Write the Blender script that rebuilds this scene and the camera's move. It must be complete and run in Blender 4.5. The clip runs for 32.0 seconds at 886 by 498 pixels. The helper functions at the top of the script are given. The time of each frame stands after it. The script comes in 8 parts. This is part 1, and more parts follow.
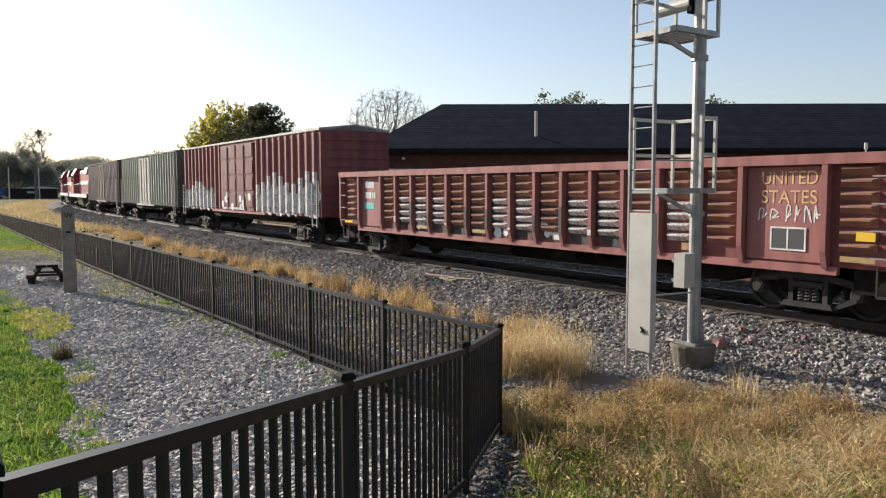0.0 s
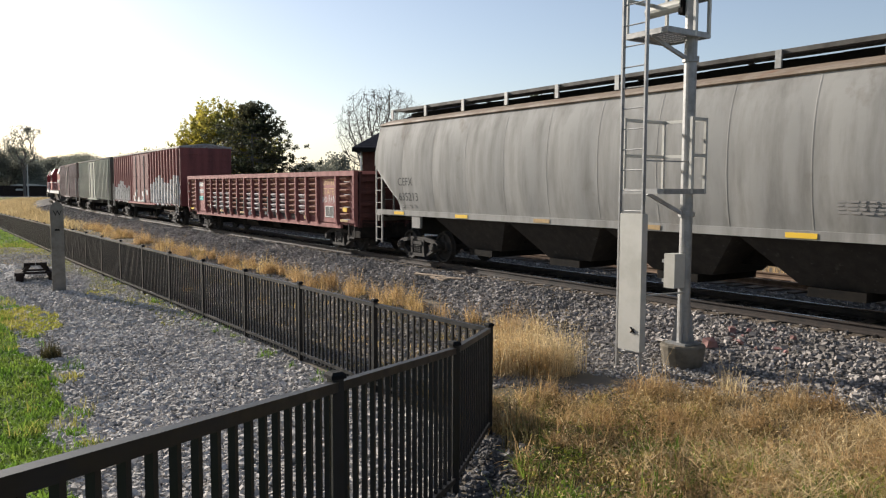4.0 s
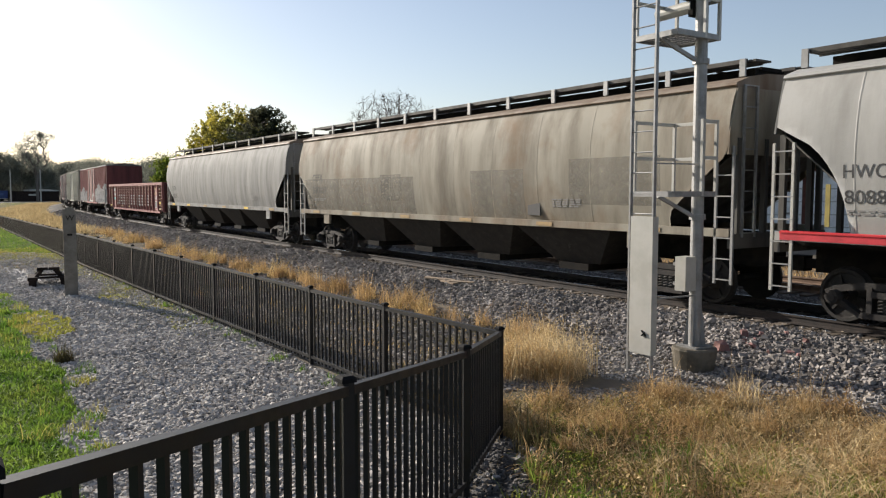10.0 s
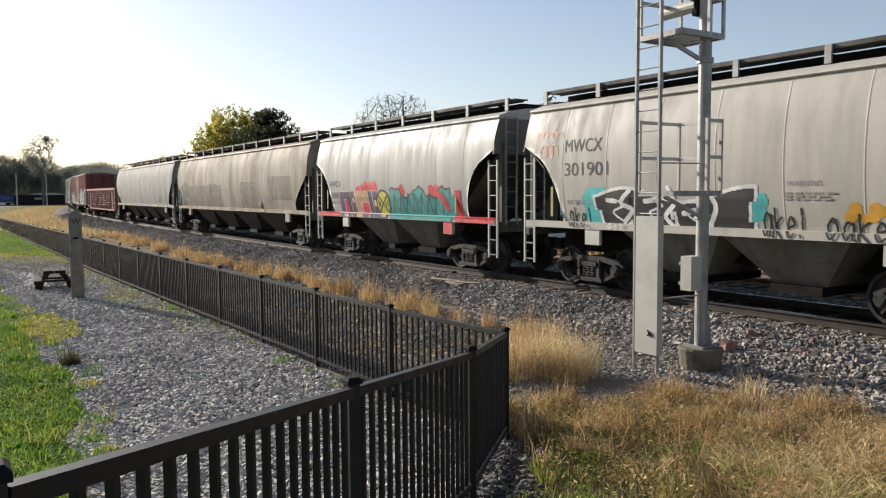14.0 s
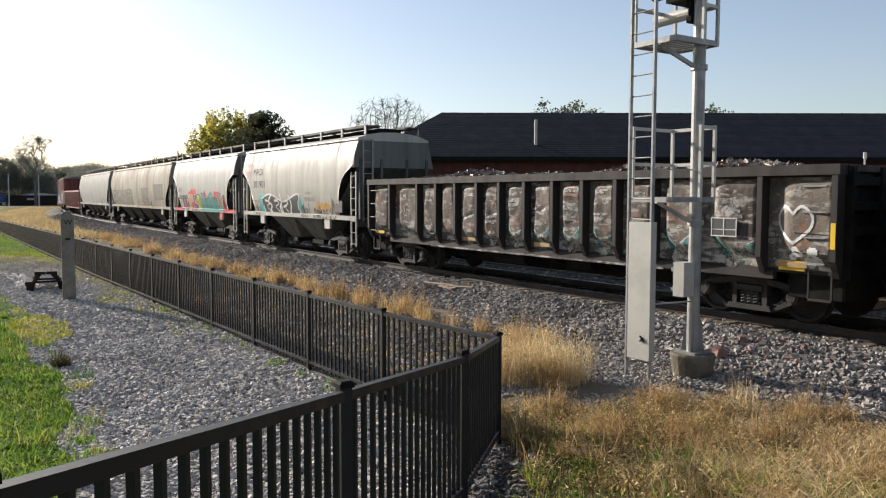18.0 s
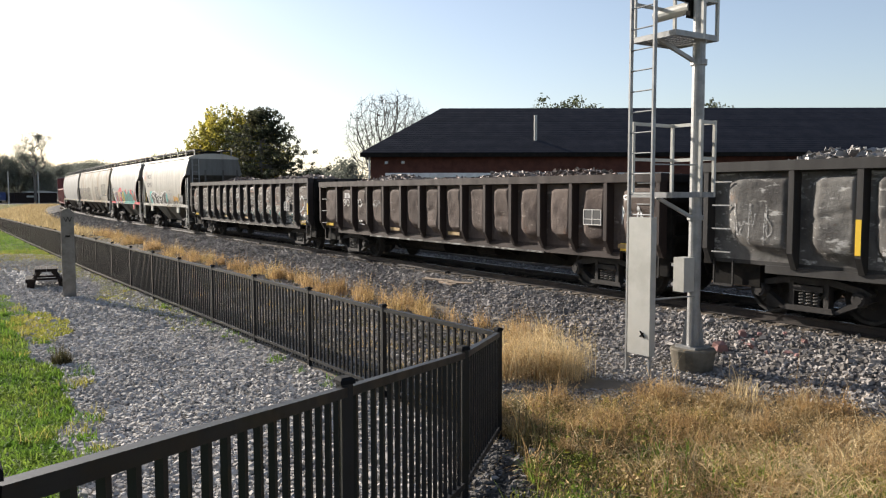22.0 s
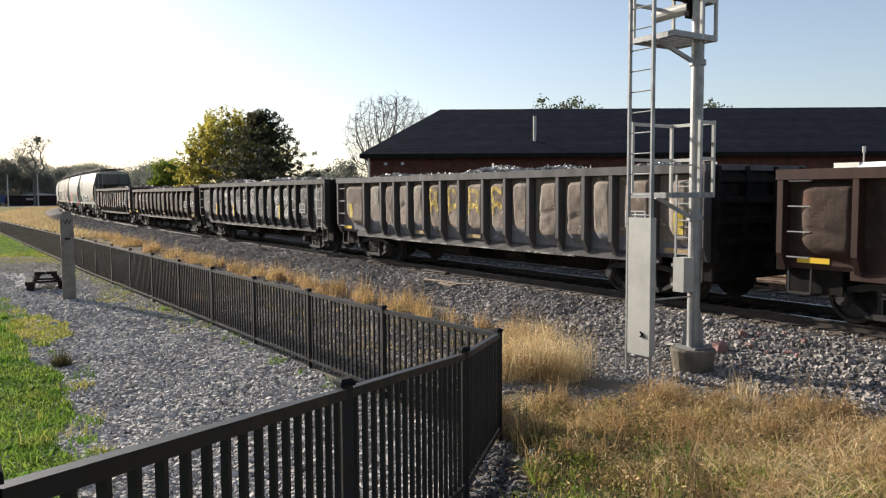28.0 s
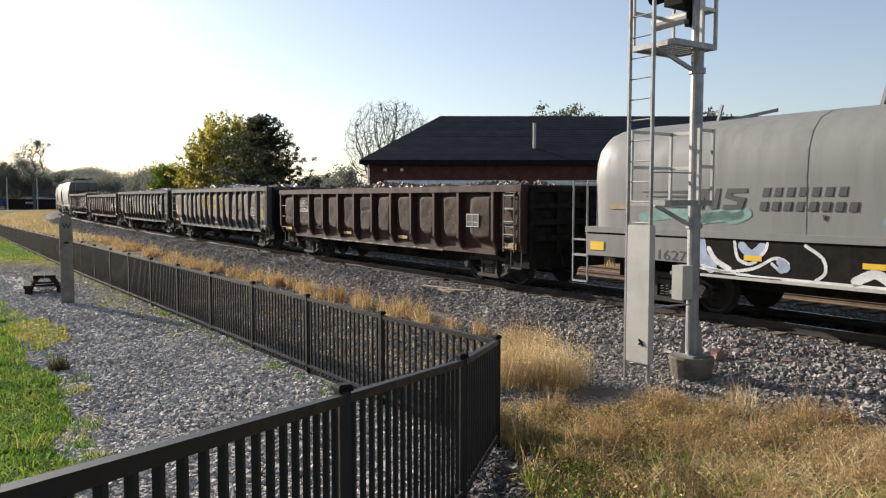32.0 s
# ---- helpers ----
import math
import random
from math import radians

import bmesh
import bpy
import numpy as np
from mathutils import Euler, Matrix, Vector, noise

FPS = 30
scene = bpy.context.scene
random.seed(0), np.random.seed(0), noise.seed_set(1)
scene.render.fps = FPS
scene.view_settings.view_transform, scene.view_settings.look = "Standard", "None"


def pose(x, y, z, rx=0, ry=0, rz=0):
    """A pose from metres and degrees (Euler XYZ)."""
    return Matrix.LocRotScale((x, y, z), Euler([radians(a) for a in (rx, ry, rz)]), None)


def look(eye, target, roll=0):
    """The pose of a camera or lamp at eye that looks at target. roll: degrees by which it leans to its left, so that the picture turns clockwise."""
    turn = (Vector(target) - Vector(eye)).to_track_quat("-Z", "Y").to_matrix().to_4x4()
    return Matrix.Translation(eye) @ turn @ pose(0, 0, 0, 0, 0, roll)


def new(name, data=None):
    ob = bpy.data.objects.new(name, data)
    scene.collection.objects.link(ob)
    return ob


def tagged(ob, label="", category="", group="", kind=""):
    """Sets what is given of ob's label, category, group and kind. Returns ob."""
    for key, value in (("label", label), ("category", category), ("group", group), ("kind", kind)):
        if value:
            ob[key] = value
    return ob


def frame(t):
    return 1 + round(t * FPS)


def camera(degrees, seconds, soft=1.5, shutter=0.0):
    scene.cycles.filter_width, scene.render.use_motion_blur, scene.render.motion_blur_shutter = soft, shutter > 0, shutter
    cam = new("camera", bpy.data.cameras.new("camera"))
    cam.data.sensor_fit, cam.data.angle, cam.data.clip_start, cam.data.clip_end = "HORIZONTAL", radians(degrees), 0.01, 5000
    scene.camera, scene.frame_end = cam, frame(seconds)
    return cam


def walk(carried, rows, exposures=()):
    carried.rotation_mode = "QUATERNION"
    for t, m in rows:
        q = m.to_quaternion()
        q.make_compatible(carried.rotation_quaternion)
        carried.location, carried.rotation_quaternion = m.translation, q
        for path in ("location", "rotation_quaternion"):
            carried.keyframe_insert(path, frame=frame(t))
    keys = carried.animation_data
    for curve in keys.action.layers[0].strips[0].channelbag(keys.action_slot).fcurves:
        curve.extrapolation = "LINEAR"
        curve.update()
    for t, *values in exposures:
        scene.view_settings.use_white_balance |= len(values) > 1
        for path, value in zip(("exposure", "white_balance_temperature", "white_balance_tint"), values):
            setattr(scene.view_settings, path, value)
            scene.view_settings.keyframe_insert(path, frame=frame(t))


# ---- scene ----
# The camera stands on a platform above a fenced gravel yard beside a railway.
# x runs along the straight track, y across it (the train is at y = 13.6), z = 0 is the yard.
EYE = (0.0, 0.0, 2.8)
cam = camera(59.0, 32.0, soft=1.2, shutter=0.03)


def aim(turn, tilt, lean):
    return pose(*EYE) @ pose(0, 0, 0, 0, 0, turn) @ pose(0, 0, 0, 90 + tilt) @ pose(0, 0, 0, 0, 0, lean)


walk(cam, [
    (0, aim(56.411, -4.468, -0.093)), (0.5, aim(56.268, -4.410, -0.128)), (1, aim(56.059, -4.343, -0.161)),
    (1.5, aim(56.083, -4.121, -0.068)), (2, aim(56.199, -4.003, 0.015)), (2.5, aim(56.116, -4.012, 0.121)),
    (3, aim(55.940, -4.143, 0.169)), (3.5, aim(55.868, -4.313, 0.215)), (5.5, aim(55.445, -5.030, 0.044)),
    (6, aim(55.622, -5.106, 0.019)), (6.5, aim(55.949, -5.063, -0.004)), (7, aim(56.131, -4.822, -0.000)),
    (7.5, aim(56.139, -4.660, -0.019)), (8, aim(56.264, -4.545, 0.055)), (8.5, aim(56.284, -4.487, 0.084)),
    (9, aim(56.270, -4.384, 0.069)), (9.5, aim(56.374, -4.324, 0.036)), (10, aim(56.488, -4.250, -0.028)),
    (10.5, aim(56.743, -4.213, -0.088)), (11, aim(56.905, -4.152, -0.164)), (11.5, aim(57.181, -4.103, -0.175)),
    (12, aim(57.404, -4.090, -0.225)), (12.5, aim(57.639, -4.123, -0.373)), (13, aim(57.417, -4.009, -0.396)),
    (13.5, aim(57.100, -4.032, -0.356)), (14, aim(56.850, -4.171, -0.408)), (14.5, aim(56.868, -4.316, -0.402)),
    (16.5, aim(56.371, -4.213, -0.299)), (17, aim(56.378, -4.085, -0.159)), (17.5, aim(56.362, -3.983, 0.049)),
    (18, aim(56.365, -3.877, 0.102)), (18.5, aim(56.358, -3.851, 0.003)), (19, aim(56.451, -3.838, 0.039)),
    (19.5, aim(56.446, -3.927, 0.016)), (20, aim(56.370, -4.045, -0.000)), (20.5, aim(56.417, -4.108, -0.026)),
    (21, aim(56.242, -4.094, -0.042)), (21.5, aim(56.253, -4.103, -0.076)), (22, aim(56.370, -4.171, -0.102)),
    (22.5, aim(56.598, -4.248, -0.198)), (23, aim(56.340, -4.073, -0.181)), (23.5, aim(56.150, -4.056, -0.285)),
    (24, aim(56.027, -4.034, -0.298)), (24.5, aim(55.827, -4.064, -0.264)), (25, aim(55.899, -4.104, -0.261)),
    (25.5, aim(55.992, -4.117, -0.237)), (27.5, aim(56.141, -4.093, -0.337)), (28, aim(56.347, -4.089, -0.320)),
    (28.5, aim(56.479, -4.022, -0.228)), (29, aim(56.377, -3.969, -0.236)), (29.5, aim(56.258, -3.935, -0.104)),
    (30, aim(56.251, -3.880, 0.041)), (30.5, aim(56.268, -3.866, 0.053)), (31, aim(56.322, -3.832, 0.055)),
    (31.5, aim(56.328, -3.721, 0.085)), (32, aim(56.274, -3.630, 0.055)),
], [(0, 0.82), (1, 0.81), (3, 0.66), (6, 0.78), (8, 0.7), (10, 0.6), (12, 0.6), (14, 0.64), (16, 0.7), (18, 0.74), (20, 0.84), (24, 0.9), (28, 0.84), (30, 0.84), (32, 0.78)])

# ---- light ----
SUN_AZ = math.atan2(-0.275, -0.961)
SUN_EL = radians(21.5)
world = bpy.data.worlds.new("sky")
scene.world = world
world.use_nodes = True
wn = world.node_tree
sky = wn.nodes.new("ShaderNodeTexSky")
sky.sky_type, sky.sun_disc = "NISHITA", False
sky.sun_elevation, sky.sun_rotation = SUN_EL, math.pi / 2 - SUN_AZ
sky.air_density, sky.dust_density, sky.ozone_density = 1.0, 0.8, 1.5
wn.nodes["Background"].inputs["Strength"].default_value = 0.089
haze = wn.nodes.new("ShaderNodeHueSaturation")  # a thin veil of high haze pales the blue
haze.inputs["Saturation"].default_value = 0.82
wn.links.new(sky.outputs["Color"], haze.inputs["Color"])
veil = wn.nodes.new("ShaderNodeMix")
veil.data_type, veil.blend_type = "RGBA", "MULTIPLY"
veil.inputs[0].default_value = 1.0
veil.inputs[7].default_value = (1.0, 0.975, 1.0, 1.0)
wn.links.new(haze.outputs["Color"], veil.inputs[6])
wn.links.new(veil.outputs[2], wn.nodes["Background"].inputs["Color"])
sun = new("sun", bpy.data.lights.new("sun", "SUN"))
sun.data.energy, sun.data.angle, sun.data.color = 5.0, radians(0.6), (1.0, 0.92, 0.82)
sun_way = Vector((math.cos(SUN_AZ) * math.cos(SUN_EL), math.sin(SUN_AZ) * math.cos(SUN_EL), math.sin(SUN_EL)))
sun.matrix_world = look(sun_way * 100, (0, 0, 0))


# ---- materials ----
def mat(name, color, rough=0.7, metal=0.0, color2=None, scale=3.0, stretch=(1, 1, 1), low=0.4, high=0.65,
        bump=0.0, bump_scale=60.0, color3=None, scale3=1.0, low3=0.55, high3=0.7, per_piece=0.0, spec=0.5, rough2=None,
        island=False, through_light=0.0):
    m = bpy.data.materials.new(name)
    m.use_nodes = True
    nt = m.node_tree
    bsdf = nt.nodes["Principled BSDF"]
    bsdf.inputs["Roughness"].default_value = rough
    bsdf.inputs["Metallic"].default_value = metal
    bsdf.inputs["Specular IOR Level"].default_value = spec
    tc = nt.nodes.new("ShaderNodeTexCoord")
    out = None

    def rgb(c):
        n = nt.nodes.new("ShaderNodeRGB")
        n.outputs[0].default_value = (*c, 1)
        return n.outputs[0]

    def noise_fac(sc, st, lo, hi, detail=6.0):
        mp = nt.nodes.new("ShaderNodeMapping")
        mp.inputs["Scale"].default_value = st
        nt.links.new(tc.outputs["Object"], mp.inputs["Vector"])
        nz = nt.nodes.new("ShaderNodeTexNoise")
        nz.inputs["Scale"].default_value = sc
        nz.inputs["Detail"].default_value = detail
        nz.inputs["Roughness"].default_value = 0.62
        nt.links.new(mp.outputs[0], nz.inputs["Vector"])
        mr = nt.nodes.new("ShaderNodeMapRange")
        mr.inputs["From Min"].default_value, mr.inputs["From Max"].default_value = lo, hi
        nt.links.new(nz.outputs["Fac"], mr.inputs["Value"])
        return mr.outputs[0]

    def mix(fac, a, b, kind="MIX"):
        n = nt.nodes.new("ShaderNodeMix")
        n.data_type, n.blend_type = "RGBA", kind
        if isinstance(fac, float):
            n.inputs[0].default_value = fac
        else:
            nt.links.new(fac, n.inputs[0])
        nt.links.new(a, n.inputs[6])
        nt.links.new(b, n.inputs[7])
        return n.outputs[2]

    out = rgb(color)
    if color2:
        f = noise_fac(scale, stretch, low, high)
        out = mix(f, out, rgb(color2))
        if rough2 is not None:
            mr = nt.nodes.new("ShaderNodeMapRange")
            mr.inputs["To Min"].default_value, mr.inputs["To Max"].default_value = rough, rough2
            nt.links.new(f, mr.inputs["Value"])
            nt.links.new(mr.outputs[0], bsdf.inputs["Roughness"])
    if color3:
        out = mix(noise_fac(scale3, (1, 1, 1), low3, high3), out, rgb(color3))
    if per_piece:
        src = nt.nodes.new("ShaderNodeNewGeometry" if island else "ShaderNodeObjectInfo")
        mr = nt.nodes.new("ShaderNodeMapRange")
        mr.inputs["To Min"].default_value, mr.inputs["To Max"].default_value = 1 - per_piece, 1 + per_piece
        nt.links.new(src.outputs["Random Per Island" if island else "Random"], mr.inputs["Value"])
        hs = nt.nodes.new("ShaderNodeHueSaturation")
        nt.links.new(mr.outputs[0], hs.inputs["Value"])
        nt.links.new(out, hs.inputs["Color"])
        out = hs.outputs[0]
    nt.links.new(out, bsdf.inputs["Base Color"])
    if through_light:
        tr = nt.nodes.new("ShaderNodeBsdfTranslucent")
        nt.links.new(out, tr.inputs["Color"])
        ms = nt.nodes.new("ShaderNodeMixShader")
        ms.inputs[0].default_value = through_light
        nt.links.new(bsdf.outputs[0], ms.inputs[1])
        nt.links.new(tr.outputs[0], ms.inputs[2])
        nt.links.new(ms.outputs[0], nt.nodes["Material Output"].inputs["Surface"])
    if bump:
        nz = nt.nodes.new("ShaderNodeTexNoise")
        nz.inputs["Scale"].default_value, nz.inputs["Detail"].default_value = bump_scale, 4
        nt.links.new(tc.outputs["Object"], nz.inputs["Vector"])
        bp = nt.nodes.new("ShaderNodeBump")
        bp.inputs["Strength"].default_value, bp.inputs["Distance"].default_value = bump, 0.02
        nt.links.new(nz.outputs["Fac"], bp.inputs["Height"])
        nt.links.new(bp.outputs[0], bsdf.inputs["Normal"])
    return m


M_GRAVEL_BED = mat("gravel_bed", (0.075, 0.071, 0.067), 0.95, color2=(0.13, 0.122, 0.115), scale=20, bump=0.6, bump_scale=50, spec=0.08)
M_BALLAST_BED = mat("ballast_bed", (0.06, 0.056, 0.052), 0.95, color2=(0.13, 0.12, 0.11), scale=14, bump=0.8, bump_scale=30, spec=0.08)
M_STONE = mat("crushed_stone", (0.382, 0.355, 0.322), 0.88, color2=(0.49, 0.456, 0.415), scale=0.8, per_piece=0.32, island=True, spec=0.08)
# near-black stone: the shade under the train is put into its colour
M_UNDERSHADE = mat("oily_ballast", (0.02, 0.018, 0.016), 0.9, color2=(0.045, 0.04, 0.035), scale=2, per_piece=0.5, island=True, spec=0.1)
# stones by the fence corner: the fence's shadow is put into their dark colour
M_DARKSTONE = mat("fence_shade_stone", (0.1, 0.094, 0.088), 0.9, color2=(0.3, 0.28, 0.26), scale=3.0, low=0.55, high=0.7, per_piece=0.6, island=True, spec=0.1)
M_BALLAST = mat("ballast_stone", (0.19, 0.174, 0.16), 0.88, color2=(0.32, 0.292, 0.266), scale=0.6, per_piece=0.5, island=True, spec=0.08)
M_PATH_STONE = mat("fine_grey_stone", (0.22, 0.206, 0.19), 0.9, color2=(0.33, 0.305, 0.275), scale=0.8, per_piece=0.6, island=True, spec=0.08)
M_FINES = mat("tan_grit", (0.3, 0.245, 0.185), 0.9, color2=(0.2, 0.165, 0.13), scale=0.8, per_piece=0.5, island=True, spec=0.08)
M_FOOT = mat("stained_concrete", (0.17, 0.15, 0.12), 0.9, color2=(0.1, 0.09, 0.07), scale=4, bump=0.3, spec=0.08)
M_RUST_STRAW = mat("rusty_straw", (0.47, 0.32, 0.155), 0.65, color2=(0.28, 0.175, 0.08), scale=1.0, per_piece=0.45, island=True, spec=0.2, through_light=0.5)
M_SOIL = mat("field_soil", (0.165, 0.14, 0.11), 0.95, color2=(0.11, 0.095, 0.068), scale=0.25, bump=0.6, bump_scale=12, color3=(0.19, 0.16, 0.115), scale3=2.0, spec=0.08)
M_LAWN = mat("lawn_soil", (0.045, 0.075, 0.014), 0.95, color2=(0.08, 0.11, 0.025), scale=0.8, bump=0.7, bump_scale=40, spec=0.08)
M_FENCE = mat("black_powder_coat", (0.007, 0.007, 0.008), 0.45, color2=(0.012, 0.012, 0.013), scale=5, rough2=0.6, spec=0.38)
M_CAP = mat("black_plastic_cap", (0.008, 0.008, 0.0085), 0.85, color2=(0.013, 0.013, 0.013), scale=6, spec=0.15)
M_GALV = mat("galvanised_steel", (0.3, 0.3, 0.295), 0.5, 0.4, color2=(0.22, 0.22, 0.215), scale=6, rough2=0.6)
M_ALU = mat("painted_aluminium", (0.46, 0.45, 0.41), 0.5, 0.1, color2=(0.38, 0.37, 0.33), scale=2.5, rough2=0.62)
M_CONC = mat("concrete", (0.22, 0.2, 0.175), 0.9, color2=(0.15, 0.135, 0.115), scale=5, bump=0.3, spec=0.08)
M_PALECONC = mat("pale_concrete", (0.5, 0.47, 0.43), 0.9, color2=(0.36, 0.33, 0.3), scale=3, bump=0.3, spec=0.08)
M_RAIL = mat("rail_steel", (0.018, 0.014, 0.012), 0.75, 0.1, color2=(0.04, 0.028, 0.022), scale=4)
M_RUSTRAIL = mat("rusty_rail", (0.2, 0.13, 0.085), 0.8, color2=(0.12, 0.075, 0.05), scale=4)
M_RAILTOP = mat("polished_rail_head", (0.6, 0.58, 0.55), 0.25, 1.0)
M_TIE = mat("creosoted_tie", (0.09, 0.072, 0.057), 0.9, color2=(0.2, 0.165, 0.13), scale=6, stretch=(1, 0.1, 1), per_piece=0.3, bump=0.3, spec=0.08)
M_BRICK = mat("red_brick_wall", (0.115, 0.05, 0.038), 0.9, color2=(0.08, 0.036, 0.028), scale=3, bump=0.3, bump_scale=30, spec=0.08)
M_SHINGLE = mat("dark_shingle", (0.02, 0.0215, 0.029), 0.85, color2=(0.03, 0.031, 0.039), scale=1.2, per_piece=0.12, bump=0.2, spec=0.08)
M_GREEN_BLADE = mat("green_grass", (0.085, 0.165, 0.022), 0.6, color2=(0.2, 0.265, 0.045), scale=0.9, per_piece=0.5, island=True, spec=0.2, through_light=0.5)
M_YELLOW_BLADE = mat("yellowing_grass", (0.26, 0.27, 0.05), 0.6, color2=(0.34, 0.29, 0.09), scale=1.2, per_piece=0.4, island=True, spec=0.2, through_light=0.5)
M_STRAW = mat("straw", (0.51, 0.37, 0.167), 0.65, color2=(0.317, 0.202, 0.0836), scale=1.1, low=0.42, high=0.6, color3=(0.246, 0.211, 0.0704), scale3=0.55, low3=0.54, high3=0.66, per_piece=0.5, island=True, spec=0.2, through_light=0.5)
M_VERGE = mat("pale_mown_grass", (0.27, 0.28, 0.12), 0.7, color2=(0.36, 0.31, 0.17), scale=0.15, per_piece=0.35, island=True, spec=0.1, through_light=0.4)
M_FIELD = mat("far_field_straw", (0.5, 0.39, 0.21), 0.7, color2=(0.37, 0.28, 0.14), scale=0.2, per_piece=0.35, island=True, spec=0.1, through_light=0.4)
M_PALE_STRAW = mat("pale_straw", (0.7, 0.56, 0.33), 0.65, color2=(0.52, 0.37, 0.18), scale=0.9, per_piece=0.4, island=True, spec=0.2, through_light=0.5)
M_BARK = mat("bark", (0.1, 0.088, 0.076), 0.9, color2=(0.16, 0.145, 0.13), scale=5, bump=0.4, bump_scale=20)
M_LEAF_YELLOW = mat("yellow_leaves", (0.41, 0.345, 0.055), 0.6, color2=(0.25, 0.25, 0.075), scale=0.28, low=0.42, high=0.6, per_piece=0.5, island=True, spec=0.2, through_light=0.62)
M_LEAF_DARK = mat("dark_evergreen_leaves", (0.04, 0.05, 0.028), 0.6, color2=(0.075, 0.07, 0.038), scale=0.6, per_piece=0.5, island=True, spec=0.2, through_light=0.5)
# distant foliage: haze is put into this paler, greyer leaf colour
M_LEAF_FAR = mat("haze_paled_leaves", (0.19, 0.2, 0.165), 0.85, color2=(0.24, 0.245, 0.2), scale=0.12, per_piece=0.15, island=True, spec=0.05, through_light=0.45)
M_WEED = mat("dark_dead_weed", (0.085, 0.07, 0.035), 0.8, color2=(0.13, 0.12, 0.05), scale=2.0, per_piece=0.4, island=True, spec=0.1, through_light=0.3)
M_LEAF_GREEN = mat("green_leaves", (0.075, 0.09, 0.055), 0.6, color2=(0.11, 0.12, 0.07), scale=0.3, per_piece=0.5, island=True, spec=0.2, through_light=0.5)
M_LEAF_BRIGHT = mat("bright_green_leaves", (0.1, 0.16, 0.025), 0.6, color2=(0.18, 0.2, 0.03), scale=0.5, per_piece=0.5, island=True, spec=0.2, through_light=0.5)
M_REDSTONE = mat("reddish_stone", (0.26, 0.145, 0.13), 0.9, color2=(0.2, 0.1, 0.09), scale=2, per_piece=0.4, island=True)
M_OLDWOOD = mat("old_wood", (0.3, 0.23, 0.16), 0.9, color2=(0.18, 0.13, 0.09), scale=5, stretch=(0.2, 1, 1), bump=0.3)
M_TABLE = mat("dark_brown_plastic_lumber", (0.016, 0.012, 0.011), 0.85, color2=(0.045, 0.034, 0.03), scale=4, spec=0.1)
M_ASPHALT = mat("pale_road", (0.33, 0.32, 0.3), 0.9, color2=(0.25, 0.24, 0.23), scale=1.0, spec=0.08)
M_WHITE = mat("white_paint", (0.78, 0.78, 0.76), 0.55, color2=(0.6, 0.6, 0.58), scale=3)
M_BLUE = mat("dull_blue_paint", (0.035, 0.06, 0.2), 0.6, color2=(0.05, 0.075, 0.17), scale=0.6)
M_BLUE2 = mat("pale_blue_paint", (0.1, 0.15, 0.32), 0.6, color2=(0.08, 0.12, 0.26), scale=1.0)
M_PANE = mat("dark_pane", (0.02, 0.025, 0.03), 0.08)
M_YELLOW = mat("yellow_reflector", (0.75, 0.48, 0.03), 0.45)
M_BLACK = mat("black_iron", (0.009, 0.0085, 0.008), 0.85, color2=(0.02, 0.017, 0.014), scale=5, spec=0.1)
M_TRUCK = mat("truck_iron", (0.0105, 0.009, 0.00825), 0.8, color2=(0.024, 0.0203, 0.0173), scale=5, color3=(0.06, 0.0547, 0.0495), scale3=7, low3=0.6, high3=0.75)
M_FRAMEIRON = mat("dusty_cast_iron", (0.016, 0.0135, 0.012), 0.85, color2=(0.036, 0.031, 0.027), scale=5, color3=(0.03, 0.025, 0.022), scale3=3, bump=0.3, bump_scale=25)
M_SPRING = mat("greyish_spring_steel", (0.1, 0.094, 0.086), 0.7, color2=(0.05, 0.045, 0.04), scale=8)


